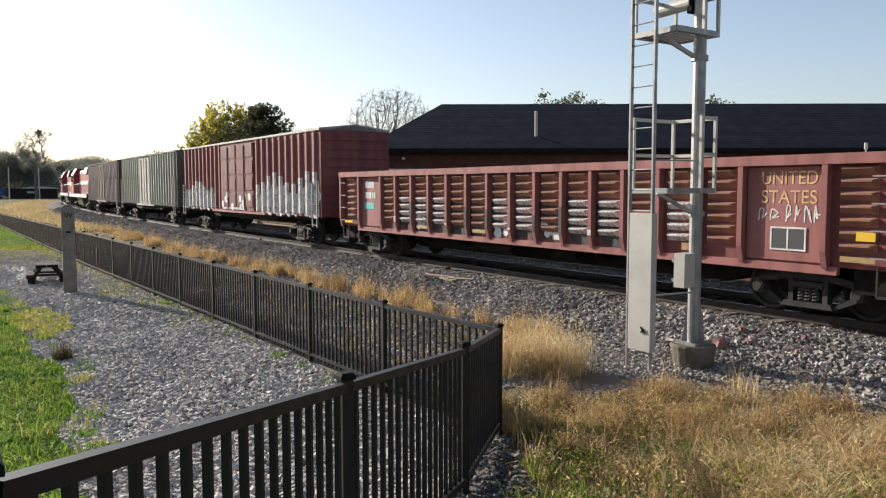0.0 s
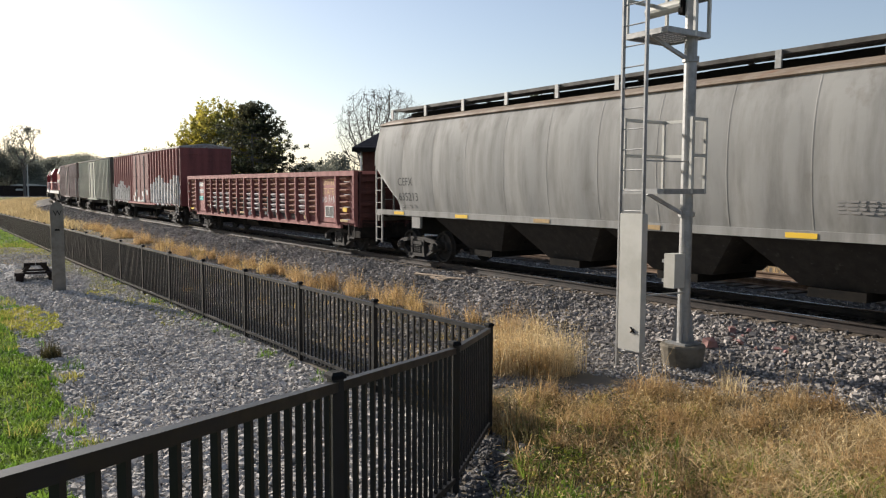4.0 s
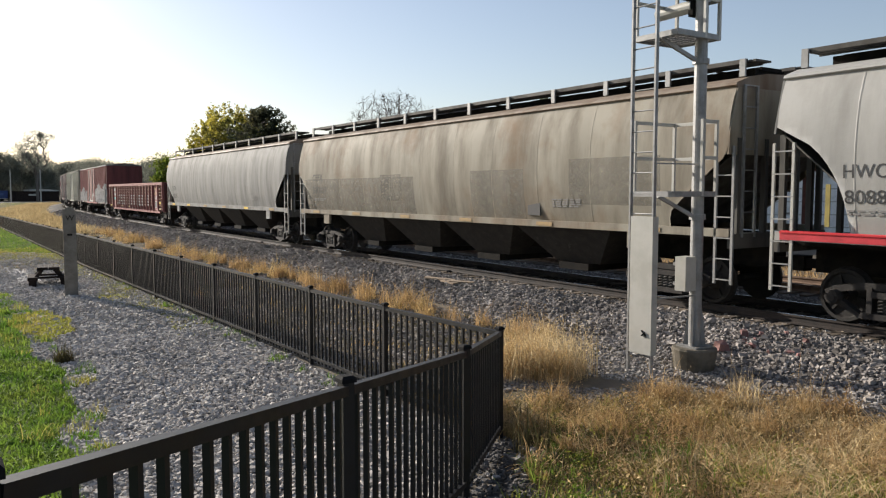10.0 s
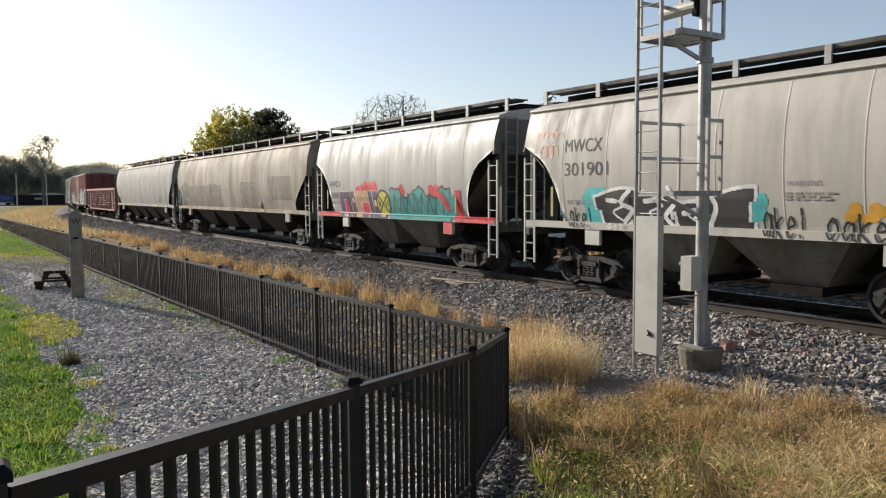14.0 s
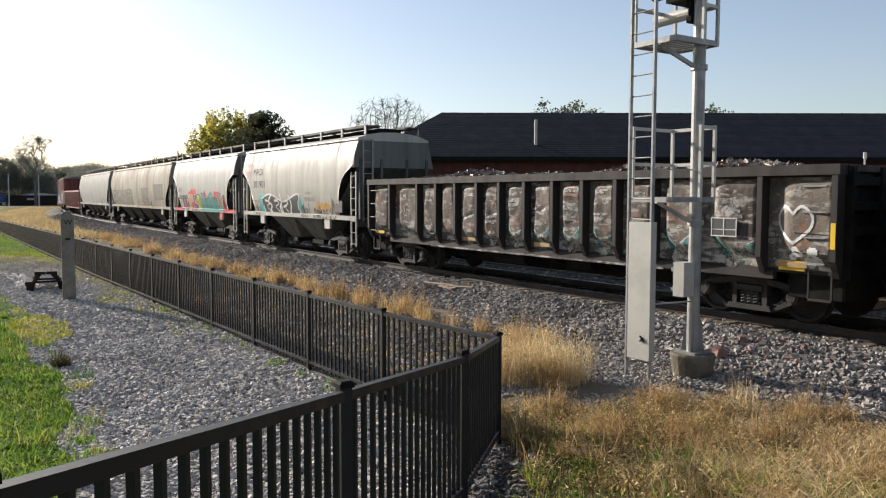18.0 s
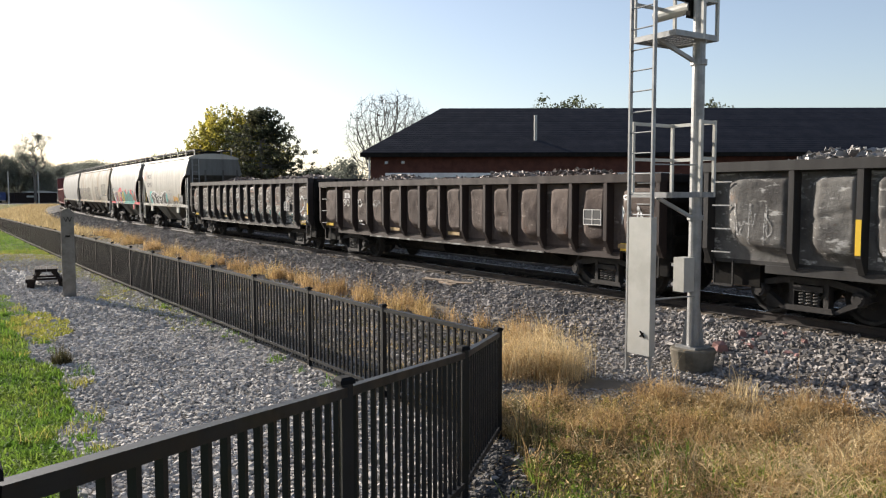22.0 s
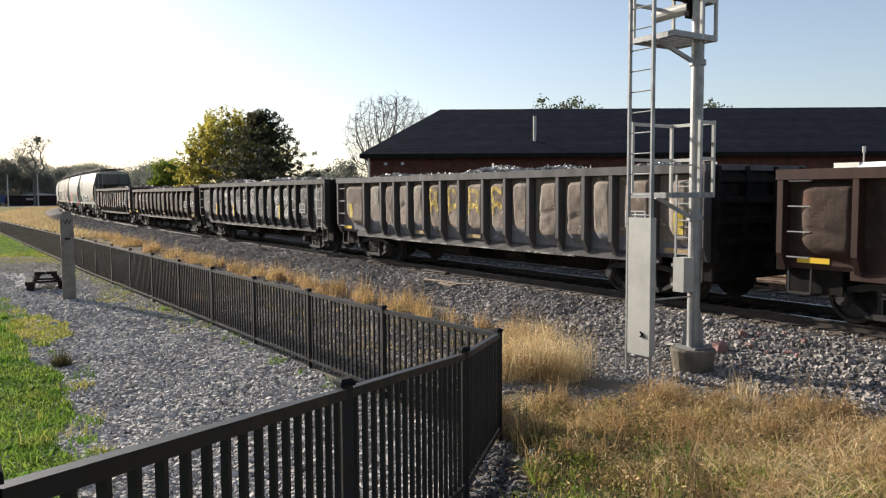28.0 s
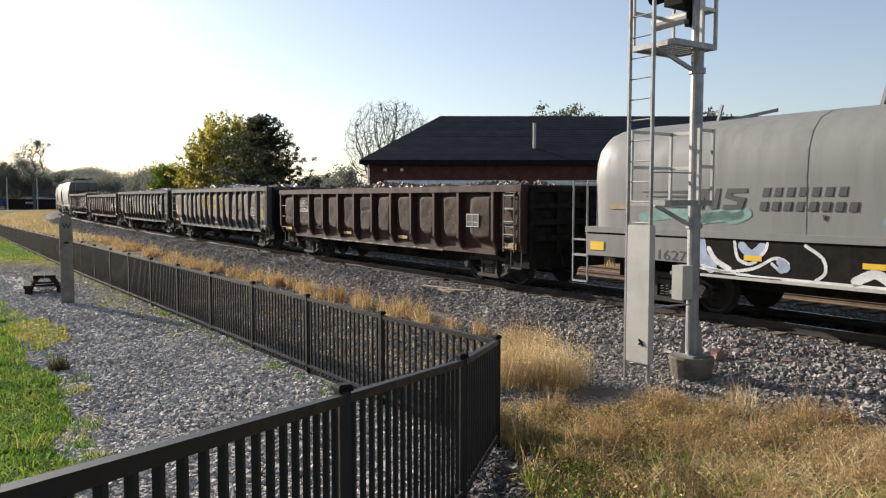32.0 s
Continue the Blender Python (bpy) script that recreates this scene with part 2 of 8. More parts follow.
# ---- mesh helpers ----
class Shape:
    """A mesh under construction from plain lists."""

    def __init__(self):
        self.v, self.f = [], []

    def add(self, verts, faces):
        o = len(self.v)
        self.v += [tuple(p) for p in verts]
        self.f += [tuple(i + o for i in q) for q in faces]
        return self

    def box(self, x0, x1, y0, y1, z0, z1, m=None):
        vs = [(x, y, z) for z in (z0, z1) for y in (y0, y1) for x in (x0, x1)]
        if m is not None:
            vs = [m @ Vector(p) for p in vs]
        return self.add(vs, [(0, 2, 3, 1), (4, 5, 7, 6), (0, 1, 5, 4), (2, 6, 7, 3), (0, 4, 6, 2), (1, 3, 7, 5)])

    def bar(self, a, b, w, h=None, up=(0, 0, 1)):
        """A rectangular bar from a to b, w wide and h high."""
        a, b, h = Vector(a), Vector(b), h or w
        d = (b - a).normalized()
        u = Vector(up)
        if abs(d.dot(u)) > 0.98:
            u = Vector((0, 1, 0))
        s = d.cross(u).normalized() * w / 2
        u = s.cross(d).normalized() * h / 2
        vs = [p + i * s + j * u for p in (a, b) for i, j in ((-1, -1), (1, -1), (1, 1), (-1, 1))]
        return self.add(vs, [(0, 1, 2, 3), (7, 6, 5, 4), (0, 4, 5, 1), (1, 5, 6, 2), (2, 6, 7, 3), (3, 7, 4, 0)])

    def tube(self, a, b, r, n=8, r2=None):
        a, b = Vector(a), Vector(b)
        r2 = r if r2 is None else r2
        d = (b - a).normalized()
        u = Vector((0, 0, 1)) if abs(d.z) < 0.9 else Vector((1, 0, 0))
        s = d.cross(u).normalized()
        u = s.cross(d)
        ring = [(math.cos(2 * math.pi * i / n), math.sin(2 * math.pi * i / n)) for i in range(n)]
        vs = [a + (s * c + u * k) * r for c, k in ring] + [b + (s * c + u * k) * r2 for c, k in ring]
        fs = [(i, (i + 1) % n, n + (i + 1) % n, n + i) for i in range(n)] + [tuple(range(n))[::-1], tuple(range(n, 2 * n))]
        return self.add(vs, fs)

    def prism(self, pts, axis, lo, hi):
        """A polygon pushed along an axis; pts are in the two other axes, in order."""
        n = len(pts)

        def at(p, w):
            q = list(p)
            q.insert("xyz".index(axis), w)
            return q
        vs = [at(p, lo) for p in pts] + [at(p, hi) for p in pts]
        fs = [(i, (i + 1) % n, n + (i + 1) % n, n + i) for i in range(n)] + [tuple(range(n))[::-1], tuple(range(n, 2 * n))]
        return self.add(vs, fs)

    def grid(self, rows):
        """A sheet from rows of points."""
        w = len(rows[0])
        return self.add([p for row in rows for p in row],
                        [(i * w + j, i * w + j + 1, (i + 1) * w + j + 1, (i + 1) * w + j) for i in range(len(rows) - 1) for j in range(w - 1)])

    def mesh(self, name, material, smooth=False, fix=True):
        me = bpy.data.meshes.new(name)
        me.from_pydata(self.v, [], self.f)
        if fix:
            bm = bmesh.new()
            bm.from_mesh(me)
            bmesh.ops.recalc_face_normals(bm, faces=bm.faces)
            bm.to_mesh(me)
            bm.free()
        me.materials.append(material)
        if smooth:
            me.shade_smooth()
        return me


def part(name, shape, material, parent=None, label="", smooth=False, at=None):
    ob = new(name, shape if isinstance(shape, bpy.types.Mesh) else shape.mesh(name, material, smooth))
    if parent is not None:
        ob.parent = parent
    if at is not None:
        ob.matrix_basis = at
    if label:
        ob["label"] = label
    return ob


def thing(name, label, category, group="", kind="", at=None):
    ob = new(name)
    ob.empty_display_size = 0.3
    if at is not None:
        ob.matrix_basis = at
    return tagged(ob, label, category, group, kind)


def np_mesh(name, verts, faces, material):
    """A mesh from arrays of points and of triangles or quads."""
    me = bpy.data.meshes.new(name)
    k = faces.shape[1]
    me.vertices.add(len(verts))
    me.vertices.foreach_set("co", verts.astype(np.float32).ravel())
    me.loops.add(faces.size)
    me.loops.foreach_set("vertex_index", faces.astype(np.int32).ravel())
    me.polygons.add(len(faces))
    me.polygons.foreach_set("loop_start", np.arange(0, faces.size, k, dtype=np.int32))
    me.update(calc_edges=True)
    me.materials.append(material)
    return me


rng = np.random.default_rng(7)

# ---- the line of the track ----
RAIL_Z = 0.6
TRACK_Y = 13.6
BEND, TIGHTEN = 0.8, 1.4065e-5  # a spiral that slowly tightens to the right of travel


def on_track(s, off=0.0):
    """Place and heading on the track, s metres towards the far end; off is to the far side."""
    u = max(s - BEND, 0.0)
    th = TIGHTEN * u * u / 2
    x = s - TIGHTEN ** 2 * u ** 5 / 40
    y = TRACK_Y + TIGHTEN * u ** 3 / 6 - TIGHTEN ** 3 * u ** 7 / 336
    return -(x - off * math.sin(th)), y + off * math.cos(th), th


def travelled(t):
    return 4.22633 * t + 0.022803 * t * t - 0.00003333 * t ** 3


def car_pose(s, half):
    x0, y0, _ = on_track(s + half)
    x1, y1, _ = on_track(s - half)
    return pose((x0 + x1) / 2, (y0 + y1) / 2, RAIL_Z, 0, 0, math.degrees(math.atan2(y1 - y0, x1 - x0)))



# ---- ground ----
def track_y(x):
    u = np.clip(-x - BEND, 0.0, 320.0)
    return TRACK_Y + TIGHTEN * u ** 3 / 6


def off_track(x, y):
    return y - track_y(x)


def ground_z(x, y):
    """Height of the ground: level yard, a slight rise, and the ballast bank under the track."""
    o = off_track(x, y)
    bank = np.where(o < 0, np.clip((3.55 + o) / 1.75, 0, 1), np.clip((9.0 - o) / 3.0, 0, 1))
    o = np.abs(o)
    bank = bank * bank * (3 - 2 * bank) * 0.34 + np.clip((7.0 - o) / 5.0, 0, 1) * 0.06
    bumps = 0.03 * np.sin(x * 0.9 + 1.3 * np.sin(y * 0.7)) * np.sin(y * 1.1 + 0.5) * np.clip((np.abs(y - 7.8) < 2.4) * 1.0, 0, 1)
    d = 0.72 * (x + 6.85) - 0.70 * (y - 5.3)
    d = np.clip(d, 0, 9.6)
    rise = (0.1 * d + 0.0045 * d * d) * np.clip((10.5 - y) / 4.5, 0, 1)
    return bank + bumps * (o > 3.5) + rise


def steps(*spans):
    out = []
    for a, b, d in spans:
        out += list(np.arange(a, b, d))
    return np.array(out + [spans[-1][1]])


def sheet(name, xs, ys, z, material, keep=None):
    gx, gy = np.meshgrid(xs, ys)
    gz = z(gx, gy)
    v = np.stack([gx.ravel(), gy.ravel(), gz.ravel()], 1)
    w, h = len(xs), len(ys)
    i, j = np.meshgrid(np.arange(w - 1), np.arange(h - 1))
    a = (j * w + i).ravel()
    f = np.stack([a, a + 1, a + w + 1, a + w], 1)
    if keep is not None:
        c = v[f].mean(1)
        f = f[keep(c[:, 0], c[:, 1])]
    me = np_mesh(name, v, f, material)
    me.shade_smooth()
    return new(name, me)


tagged(sheet("ground", steps((-2500, -400, 150), (-400, -120, 14), (-120, 12, 0.5), (12, 60, 4), (60, 900, 140)),
             steps((-900, -60, 120), (-60, 0, 6), (0, 24, 0.2), (24, 60, 3), (60, 2400, 160)), ground_z, M_SOIL),
       "dry grassy ground along the railway", "ground", kind="structure")


def lawn_edge(x):
    """The y at which the lawn ends and the gravel yard begins."""
    return np.minimum(1.57 - 0.1 * (x + 12.4), 1.57) + 0.1 * np.sin(x * 0.9) + 0.08 * np.sin(x * 2.3 + 1)


def fence_y(x):
    """The y of the long side of the fence."""
    return np.maximum(4.78, 5.17 - 0.019 * (-9.24 - x))


def in_yard(x, y):
    return (x > -38.6 - (4.6 - y) * 1.6) & (x < 6) & (y < fence_y(x)) & (y > lawn_edge(x)) & (x < -6.85 + (5.3 - y) * 0.932)


tagged(sheet("gravel_yard", steps((-47, 0, 0.2)), steps((-2, 5.2, 0.1)), lambda x, y: 0.006 + ground_z(x, y), M_GRAVEL_BED, in_yard),
       "grey crushed stone yard inside the fence", "gravel", kind="structure")
tagged(sheet("lawn", steps((-77, -45, 1.0), (-45, 2, 0.2)), steps((-60, -2, 2), (-2, 5.2, 0.1)), lambda x, y: 0.012 + ground_z(x, y), M_LAWN,
             lambda x, y: (~in_yard(x, y)) & (y < fence_y(x)) & (x < -6.85 + (5.3 - y) * 0.932) & ((y < lawn_edge(x) + 0.05) | (x < -37))),
       "sunlit green lawn beside the gravel", "lawn", kind="structure")


def bank_keep(x, y):
    o = off_track(x, y)
    return (o < 7.0) & (-o < 3.6 + 0.25 * np.sin(x * 1.7) + 0.2 * np.sin(x * 0.6))


xs = steps((-260, -60, 1.0), (-60, 30, 0.4))
bx, bo = np.meshgrid(xs, np.arange(-4.2, 7.51, 0.15))
by = bo + track_y(bx)
bv = np.stack([bx.ravel(), by.ravel(), (ground_z(bx, by) + 0.006).ravel()], 1)
ii, jj = np.meshgrid(np.arange(bx.shape[1] - 1), np.arange(bx.shape[0] - 1))
fa = (jj * bx.shape[1] + ii).ravel()
bf = np.stack([fa, fa + 1, fa + bx.shape[1] + 1, fa + bx.shape[1]], 1)
bc = bv[bf].mean(1)
bed = np_mesh("ballast_bed", bv, bf[bank_keep(bc[:, 0], bc[:, 1])], M_BALLAST_BED)
bed.shade_smooth()
# dark sheet below the cars, with their shade painted into the bed
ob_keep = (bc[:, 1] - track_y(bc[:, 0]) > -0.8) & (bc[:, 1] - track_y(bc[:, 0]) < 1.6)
dim_bed = np_mesh("oily_bed", bv + np.array([0, 0, 0.012]), bf[ob_keep], M_UNDERSHADE)
dim_bed.shade_smooth()
tagged(new("oily_bed", dim_bed), "bed between the rails, darkened as in shade under the train", "ballast", kind="structure")
tagged(new("ballast_bed", bed), "bank of dark crushed ballast under the track", "ballast", kind="structure")

# one rough stone shape, thrown about in numbers
STONE_V = np.array([(-1, -0.8, -0.6), (0.9, -0.9, -0.5), (1, 0.8, -0.6), (-0.8, 0.9, -0.5), (-0.7, -0.6, 0.6), (0.8, -0.6, 0.45), (0.6, 0.7, 0.7), (-0.9, 0.5, 0.5)], float) * 0.85
STONE_F = np.array([(0, 3, 2), (0, 2, 1), (4, 5, 6), (4, 6, 7), (0, 1, 5), (0, 5, 4), (1, 2, 6), (1, 6, 5), (2, 3, 7), (2, 7, 6), (3, 0, 4), (3, 4, 7)])


def stones(name, pts, size, material, label, category):
    n = len(pts)
    v = STONE_V[None] * rng.uniform(0.75, 1.25, (n, 8, 1))
    v = v * (size * np.exp(rng.normal(0, 0.3, n)))[:, None, None] * rng.uniform(0.62, 1.2, (n, 1, 3))
    a, b = rng.uniform(0, 6.283, n), rng.normal(0, 0.85, n)
    ca, sa, cb, sb = np.cos(a), np.sin(a), np.cos(b), np.sin(b)
    x, y, z = v[..., 0], v[..., 1], v[..., 2]
    y, z = y * cb[:, None] - z * sb[:, None], y * sb[:, None] + z * cb[:, None]
    x, y = x * ca[:, None] - y * sa[:, None], x * sa[:, None] + y * ca[:, None]
    z = z + size * rng.uniform(-0.7, 0.55, n)[:, None]
    v = np.stack([x, y, z], 2) + pts[:, None, :]
    f = STONE_F[None] + (np.arange(n) * 8)[:, None, None]
    me = np_mesh(name, v.reshape(-1, 3), f.reshape(-1, 3), material)
    me.shade_flat()
    return tagged(new(name, me), label, category, kind="stuff")


def scatter(n, x0, x1, y0, y1, keep, lift=0.0):
    x, y = rng.uniform(x0, x1, n), rng.uniform(y0, y1, n)
    k = keep(x, y)
    x, y = x[k], y[k]
    return np.stack([x, y, ground_z(x, y) + lift], 1)


YARD_STONES = [
    (42000, -16, -4.5, 0.2, 5.05, 0.027), (27000, -30, -16, 0.5, 5.05, 0.033), (12000, -40, -30, 1.0, 4.8, 0.034)]
for n, x0, x1, y0, y1, size in YARD_STONES:
    stones("yard_gravel", scatter(n, x0, x1, y0, y1, in_yard, 0.012), size, M_STONE, "loose grey crushed stone of the yard", "gravel")
stones("fence_gravel", scatter(9000, -7.2, -2.5, 2.6, 5.8, lambda x, y: (x > -6.85 + (5.3 - y) * 0.932) & (x < -5.75 + (5.0 - y) * 0.932 + 0.2 * np.sin(y * 5)) & (y < 5.4), 0.006), 0.026, M_DARKSTONE,
       "dark crushed stone outside the fence corner", "gravel")
stones("mast_gravel", scatter(14000, -10.6, -3.5, 8.0, 10.4, lambda x, y: (y > 8.2 + (x + 8.5) * 0.35) & (off_track(x, y) < -3.2), 0.006), 0.022, M_PATH_STONE,
       "fine grey gravel round the signal mast", "gravel")
for n, x0, x1, size in ((38000, -22, 6, 0.036), (30000, -55, -22, 0.042), (9000, -110, -55, 0.06)):
    x = rng.uniform(x0, x1, n)
    o = np.concatenate([rng.uniform(-3.75, -1.25, n - n // 4), rng.uniform(-1.25, 2.8, n // 4)])
    keep = np.abs(o) < 3.55 + 0.25 * np.sin(x * 1.7) + 0.2 * np.sin(x * 0.6) - np.abs(rng.normal(0, 0.12, n))
    x, o = x[keep], o[keep]
    y = o + track_y(x)
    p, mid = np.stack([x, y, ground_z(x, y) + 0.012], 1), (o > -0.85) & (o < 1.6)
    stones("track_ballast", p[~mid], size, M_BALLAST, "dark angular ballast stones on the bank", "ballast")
    stones("oily_ballast", p[mid], size, M_UNDERSHADE, "ballast between the rails, darkened as in shade under the train", "ballast")

x = rng.uniform(-30, 6, 15000)
y = track_y(x) + np.clip(rng.normal(-1.2, 0.22, 15000), -1.7, -0.8)
stones("rail_side_fines", np.stack([x, y, ground_z(x, y) + 0.008], 1), 0.016, M_FINES, "tan grit and wood splinters along the near rail", "gravel")

# ---- track ----
tie = Shape().box(-0.115, 0.115, -1.3, 1.3, -0.17, 0.0).mesh("tie", M_TIE)
track = thing("track", "rusty rails with polished heads on wooden ties", "railway track", kind="structure")
for i in range(300):
    s = -10 + i * 0.52
    x, y, th = on_track(s)
    part("tie", tie, None, track, at=pose(x, y, RAIL_Z - 0.17 + 0.006 * math.sin(i * 3.1), 0, 0, -math.degrees(th)))
RAIL = [(-0.065, -0.165), (0.065, -0.165), (0.065, -0.15), (0.012, -0.125), (0.012, -0.045), (0.036, -0.035), (0.036, -0.003), (-0.036, -0.003), (-0.036, -0.035), (-0.012, -0.045), (-0.012, -0.125), (-0.065, -0.15)]
for side in (-1, 1):
    rail, head = Shape(), Shape()
    loops, tops = [], []
    for s in steps((-30, 20, 10), (20, 320, 4)):
        ring = []
        for dy, dz in RAIL:
            x, y, th = on_track(s, side * 0.7535 + dy)
            ring.append((x, y, RAIL_Z + dz))
        loops.append(ring + ring[:1])
        tops.append([(*on_track(s, side * 0.7535 + dy)[:2], RAIL_Z) for dy in (-0.033, 0.033)])
    rail.grid(loops)
    head.grid(tops)
    r = part("rail", rail, M_RAIL, track)
    part("rail_head", head, M_RAILTOP, r, "polished running surface")

siding = thing("siding", "rusty second track behind the train", "railway track", kind="structure")
for i in range(110):
    s = -10 + i * 0.52
    x, y, th = on_track(s, 4.3)
    part("tie", tie, None, siding, at=pose(x, y, RAIL_Z - 0.17, 0, 0, -math.degrees(th)))
for side in (-1, 1):
    rail = Shape()
    rail.grid([[(*on_track(s, 4.3 + side * 0.7535 + dy)[:2], RAIL_Z + dz) for dy, dz in RAIL + RAIL[:1]] for s in steps((-30, 20, 10), (20, 120, 5))])
    part("rail", rail, M_RUSTRAIL, siding, "rusty rail")

# ---- fence ----
FENCE_TOP = 1.22
picket = Shape().box(-0.0135, 0.0135, -0.0135, 0.0135, 0.06, FENCE_TOP - 0.03).mesh("picket", M_FENCE)
fpost = Shape().box(-0.032, 0.032, -0.032, 0.032, -0.05, FENCE_TOP + 0.03).mesh("post", M_FENCE)
fcap = Shape().box(-0.042, 0.042, -0.042, 0.042, FENCE_TOP + 0.03, FENCE_TOP + 0.05).add(
    [(-0.042, -0.042, FENCE_TOP + 0.05), (0.042, -0.042, FENCE_TOP + 0.05), (0.042, 0.042, FENCE_TOP + 0.05), (-0.042, 0.042, FENCE_TOP + 0.05), (-0.028, -0.028, FENCE_TOP + 0.064), (0.028, -0.028, FENCE_TOP + 0.064), (0.028, 0.028, FENCE_TOP + 0.064), (-0.028, 0.028, FENCE_TOP + 0.064)],
    [(0, 1, 5, 4), (1, 2, 6, 5), (2, 3, 7, 6), (3, 0, 4, 7), (4, 5, 6, 7)]).mesh("cap", M_CAP)
# corner posts with their feet on the rise, then the long side, which grows lower towards its far end
CORNERS = [(-1.763, 0.07, 0.987), (-3.54, 1.752, 0.583), (-5.137, 3.612, 0.272), (-6.893, 5.325, 0.0)]
LINE = [(-9.24 - 2.36 * i, float(fence_y(-9.24 - 2.36 * i)), 0.0) for i in range(29)]
fence = thing("fence", "black metal picket fence around the gravel yard", "fence")
spots = CORNERS + LINE
tall = [1.0 - 0.27 * max(0.0, -31.0 - x) / 44.6 for x, y, z in spots]
placed = 0
for i, (x, y, z) in enumerate(spots):
    p = part("post", fpost, None, fence, at=pose(x, y, z) @ Matrix.Diagonal((1, 1, tall[i], 1)))
    part("cap", fcap, None, p)
    if i == len(spots) - 1:
        break
    x1, y1, z1 = spots[i + 1]
    a, b = Vector((x, y, z)), Vector((x1, y1, z1))
    w = (b - a).normalized() * 0.03
    for up, hi in ((FENCE_TOP - 0.015, 0.05), (0.13, 0.045)):
        part("rail", Shape().bar(a + w + Vector((0, 0, up * tall[i])), b - w + Vector((0, 0, up * tall[i + 1])), 0.052, hi), M_FENCE, fence)
    turn, n = math.degrees(math.atan2(y1 - y, x1 - x)), 18
    rest = Shape()
    for k in range(1, n):
        q = a.lerp(b, k / n)
        if placed < 300:
            part("picket", picket, None, fence, at=pose(*q, 0, 0, turn))
            placed += 1
        else:
            rest.box(-0.0135, 0.0135, -0.0135, 0.0135, 0.06, (FENCE_TOP - 0.03) * (tall[i] + (tall[i + 1] - tall[i]) * k / n), pose(*q, 0, 0, turn))
    if rest.v:
        tagged(part("picket_rest", rest, M_FENCE, fence), kind="stuff")
# ---- signal mast ----
MX, MY = -7.85, 9.87
mast = thing("signal_mast", "grey railway signal mast with ladder and platforms on a concrete foot", "railway signal", at=pose(MX, MY, 0))
part("foot", Shape().tube((0, 0, -0.1), (0, 0, 0.36), 0.28, 18, 0.345).tube((0, 0, 0.36), (0, 0, 0.39), 0.345, 18, 0.325), M_FOOT, mast, "weathered concrete foot")
part("base_plate", Shape().box(-0.19, 0.19, -0.19, 0.19, 0.39, 0.42), M_GALV, mast)
for a in (0, 90, 180, 270):
    part("gusset", Shape().prism([(0.085, 0.42), (0.17, 0.42), (0.1, 1.0), (0.085, 1.0)], "y", -0.008, 0.008), M_GALV, mast, at=pose(0, 0, 0, 0, 0, a + 30))
pole = Shape().tube((0, 0, 0.42), (0, 0, 7.6), 0.095, 16)
part("pole", pole, M_GALV, mast, "galvanised steel pole")
PX = -0.24  # ladder and platforms hang a little to one side of the pole
LX0, LX1, LY = -0.25 + PX, 0.20 + PX, -0.93
lad = part("ladder", Shape().box(LX0 - 0.015, LX0 + 0.015, LY - 0.03, LY + 0.03, 0.05, 7.6).box(LX1 - 0.015, LX1 + 0.015, LY - 0.03, LY + 0.03, 0.05, 7.6), M_GALV, mast, "steel ladder")
rung_m = Shape().tube((LX0, LY, 0), (LX1, LY, 0), 0.011, 6).mesh("rung", M_GALV)
for k in range(24):
    part("rung", rung_m, None, lad, at=pose(0, 0, 0.32 + k * 0.305))
gd = part("ladder_guard", Shape().prism([(LX0 + 0.07, LY + 0.05), (LX0 + 0.07, LY - 0.07), (LX1 + 0.05, LY - 0.07), (LX1 + 0.05, LY + 0.05), (LX1 + 0.03, LY + 0.05), (LX1 + 0.03, LY - 0.045), (LX0 + 0.09, LY - 0.045), (LX0 + 0.09, LY + 0.05)], "z", 0.36, 2.42), M_ALU, mast, "pale sheet-metal guard locked over the lower ladder")
part("guard_hinge", Shape().bar((PX + 0.08, LY - 0.078, 0.72), (PX + 0.16, LY - 0.078, 0.64), 0.03, 0.012).bar((PX + 0.08, LY - 0.078, 0.64), (PX + 0.14, LY - 0.078, 0.7), 0.03, 0.012), M_BLACK, gd, "dark sprayed scribble")
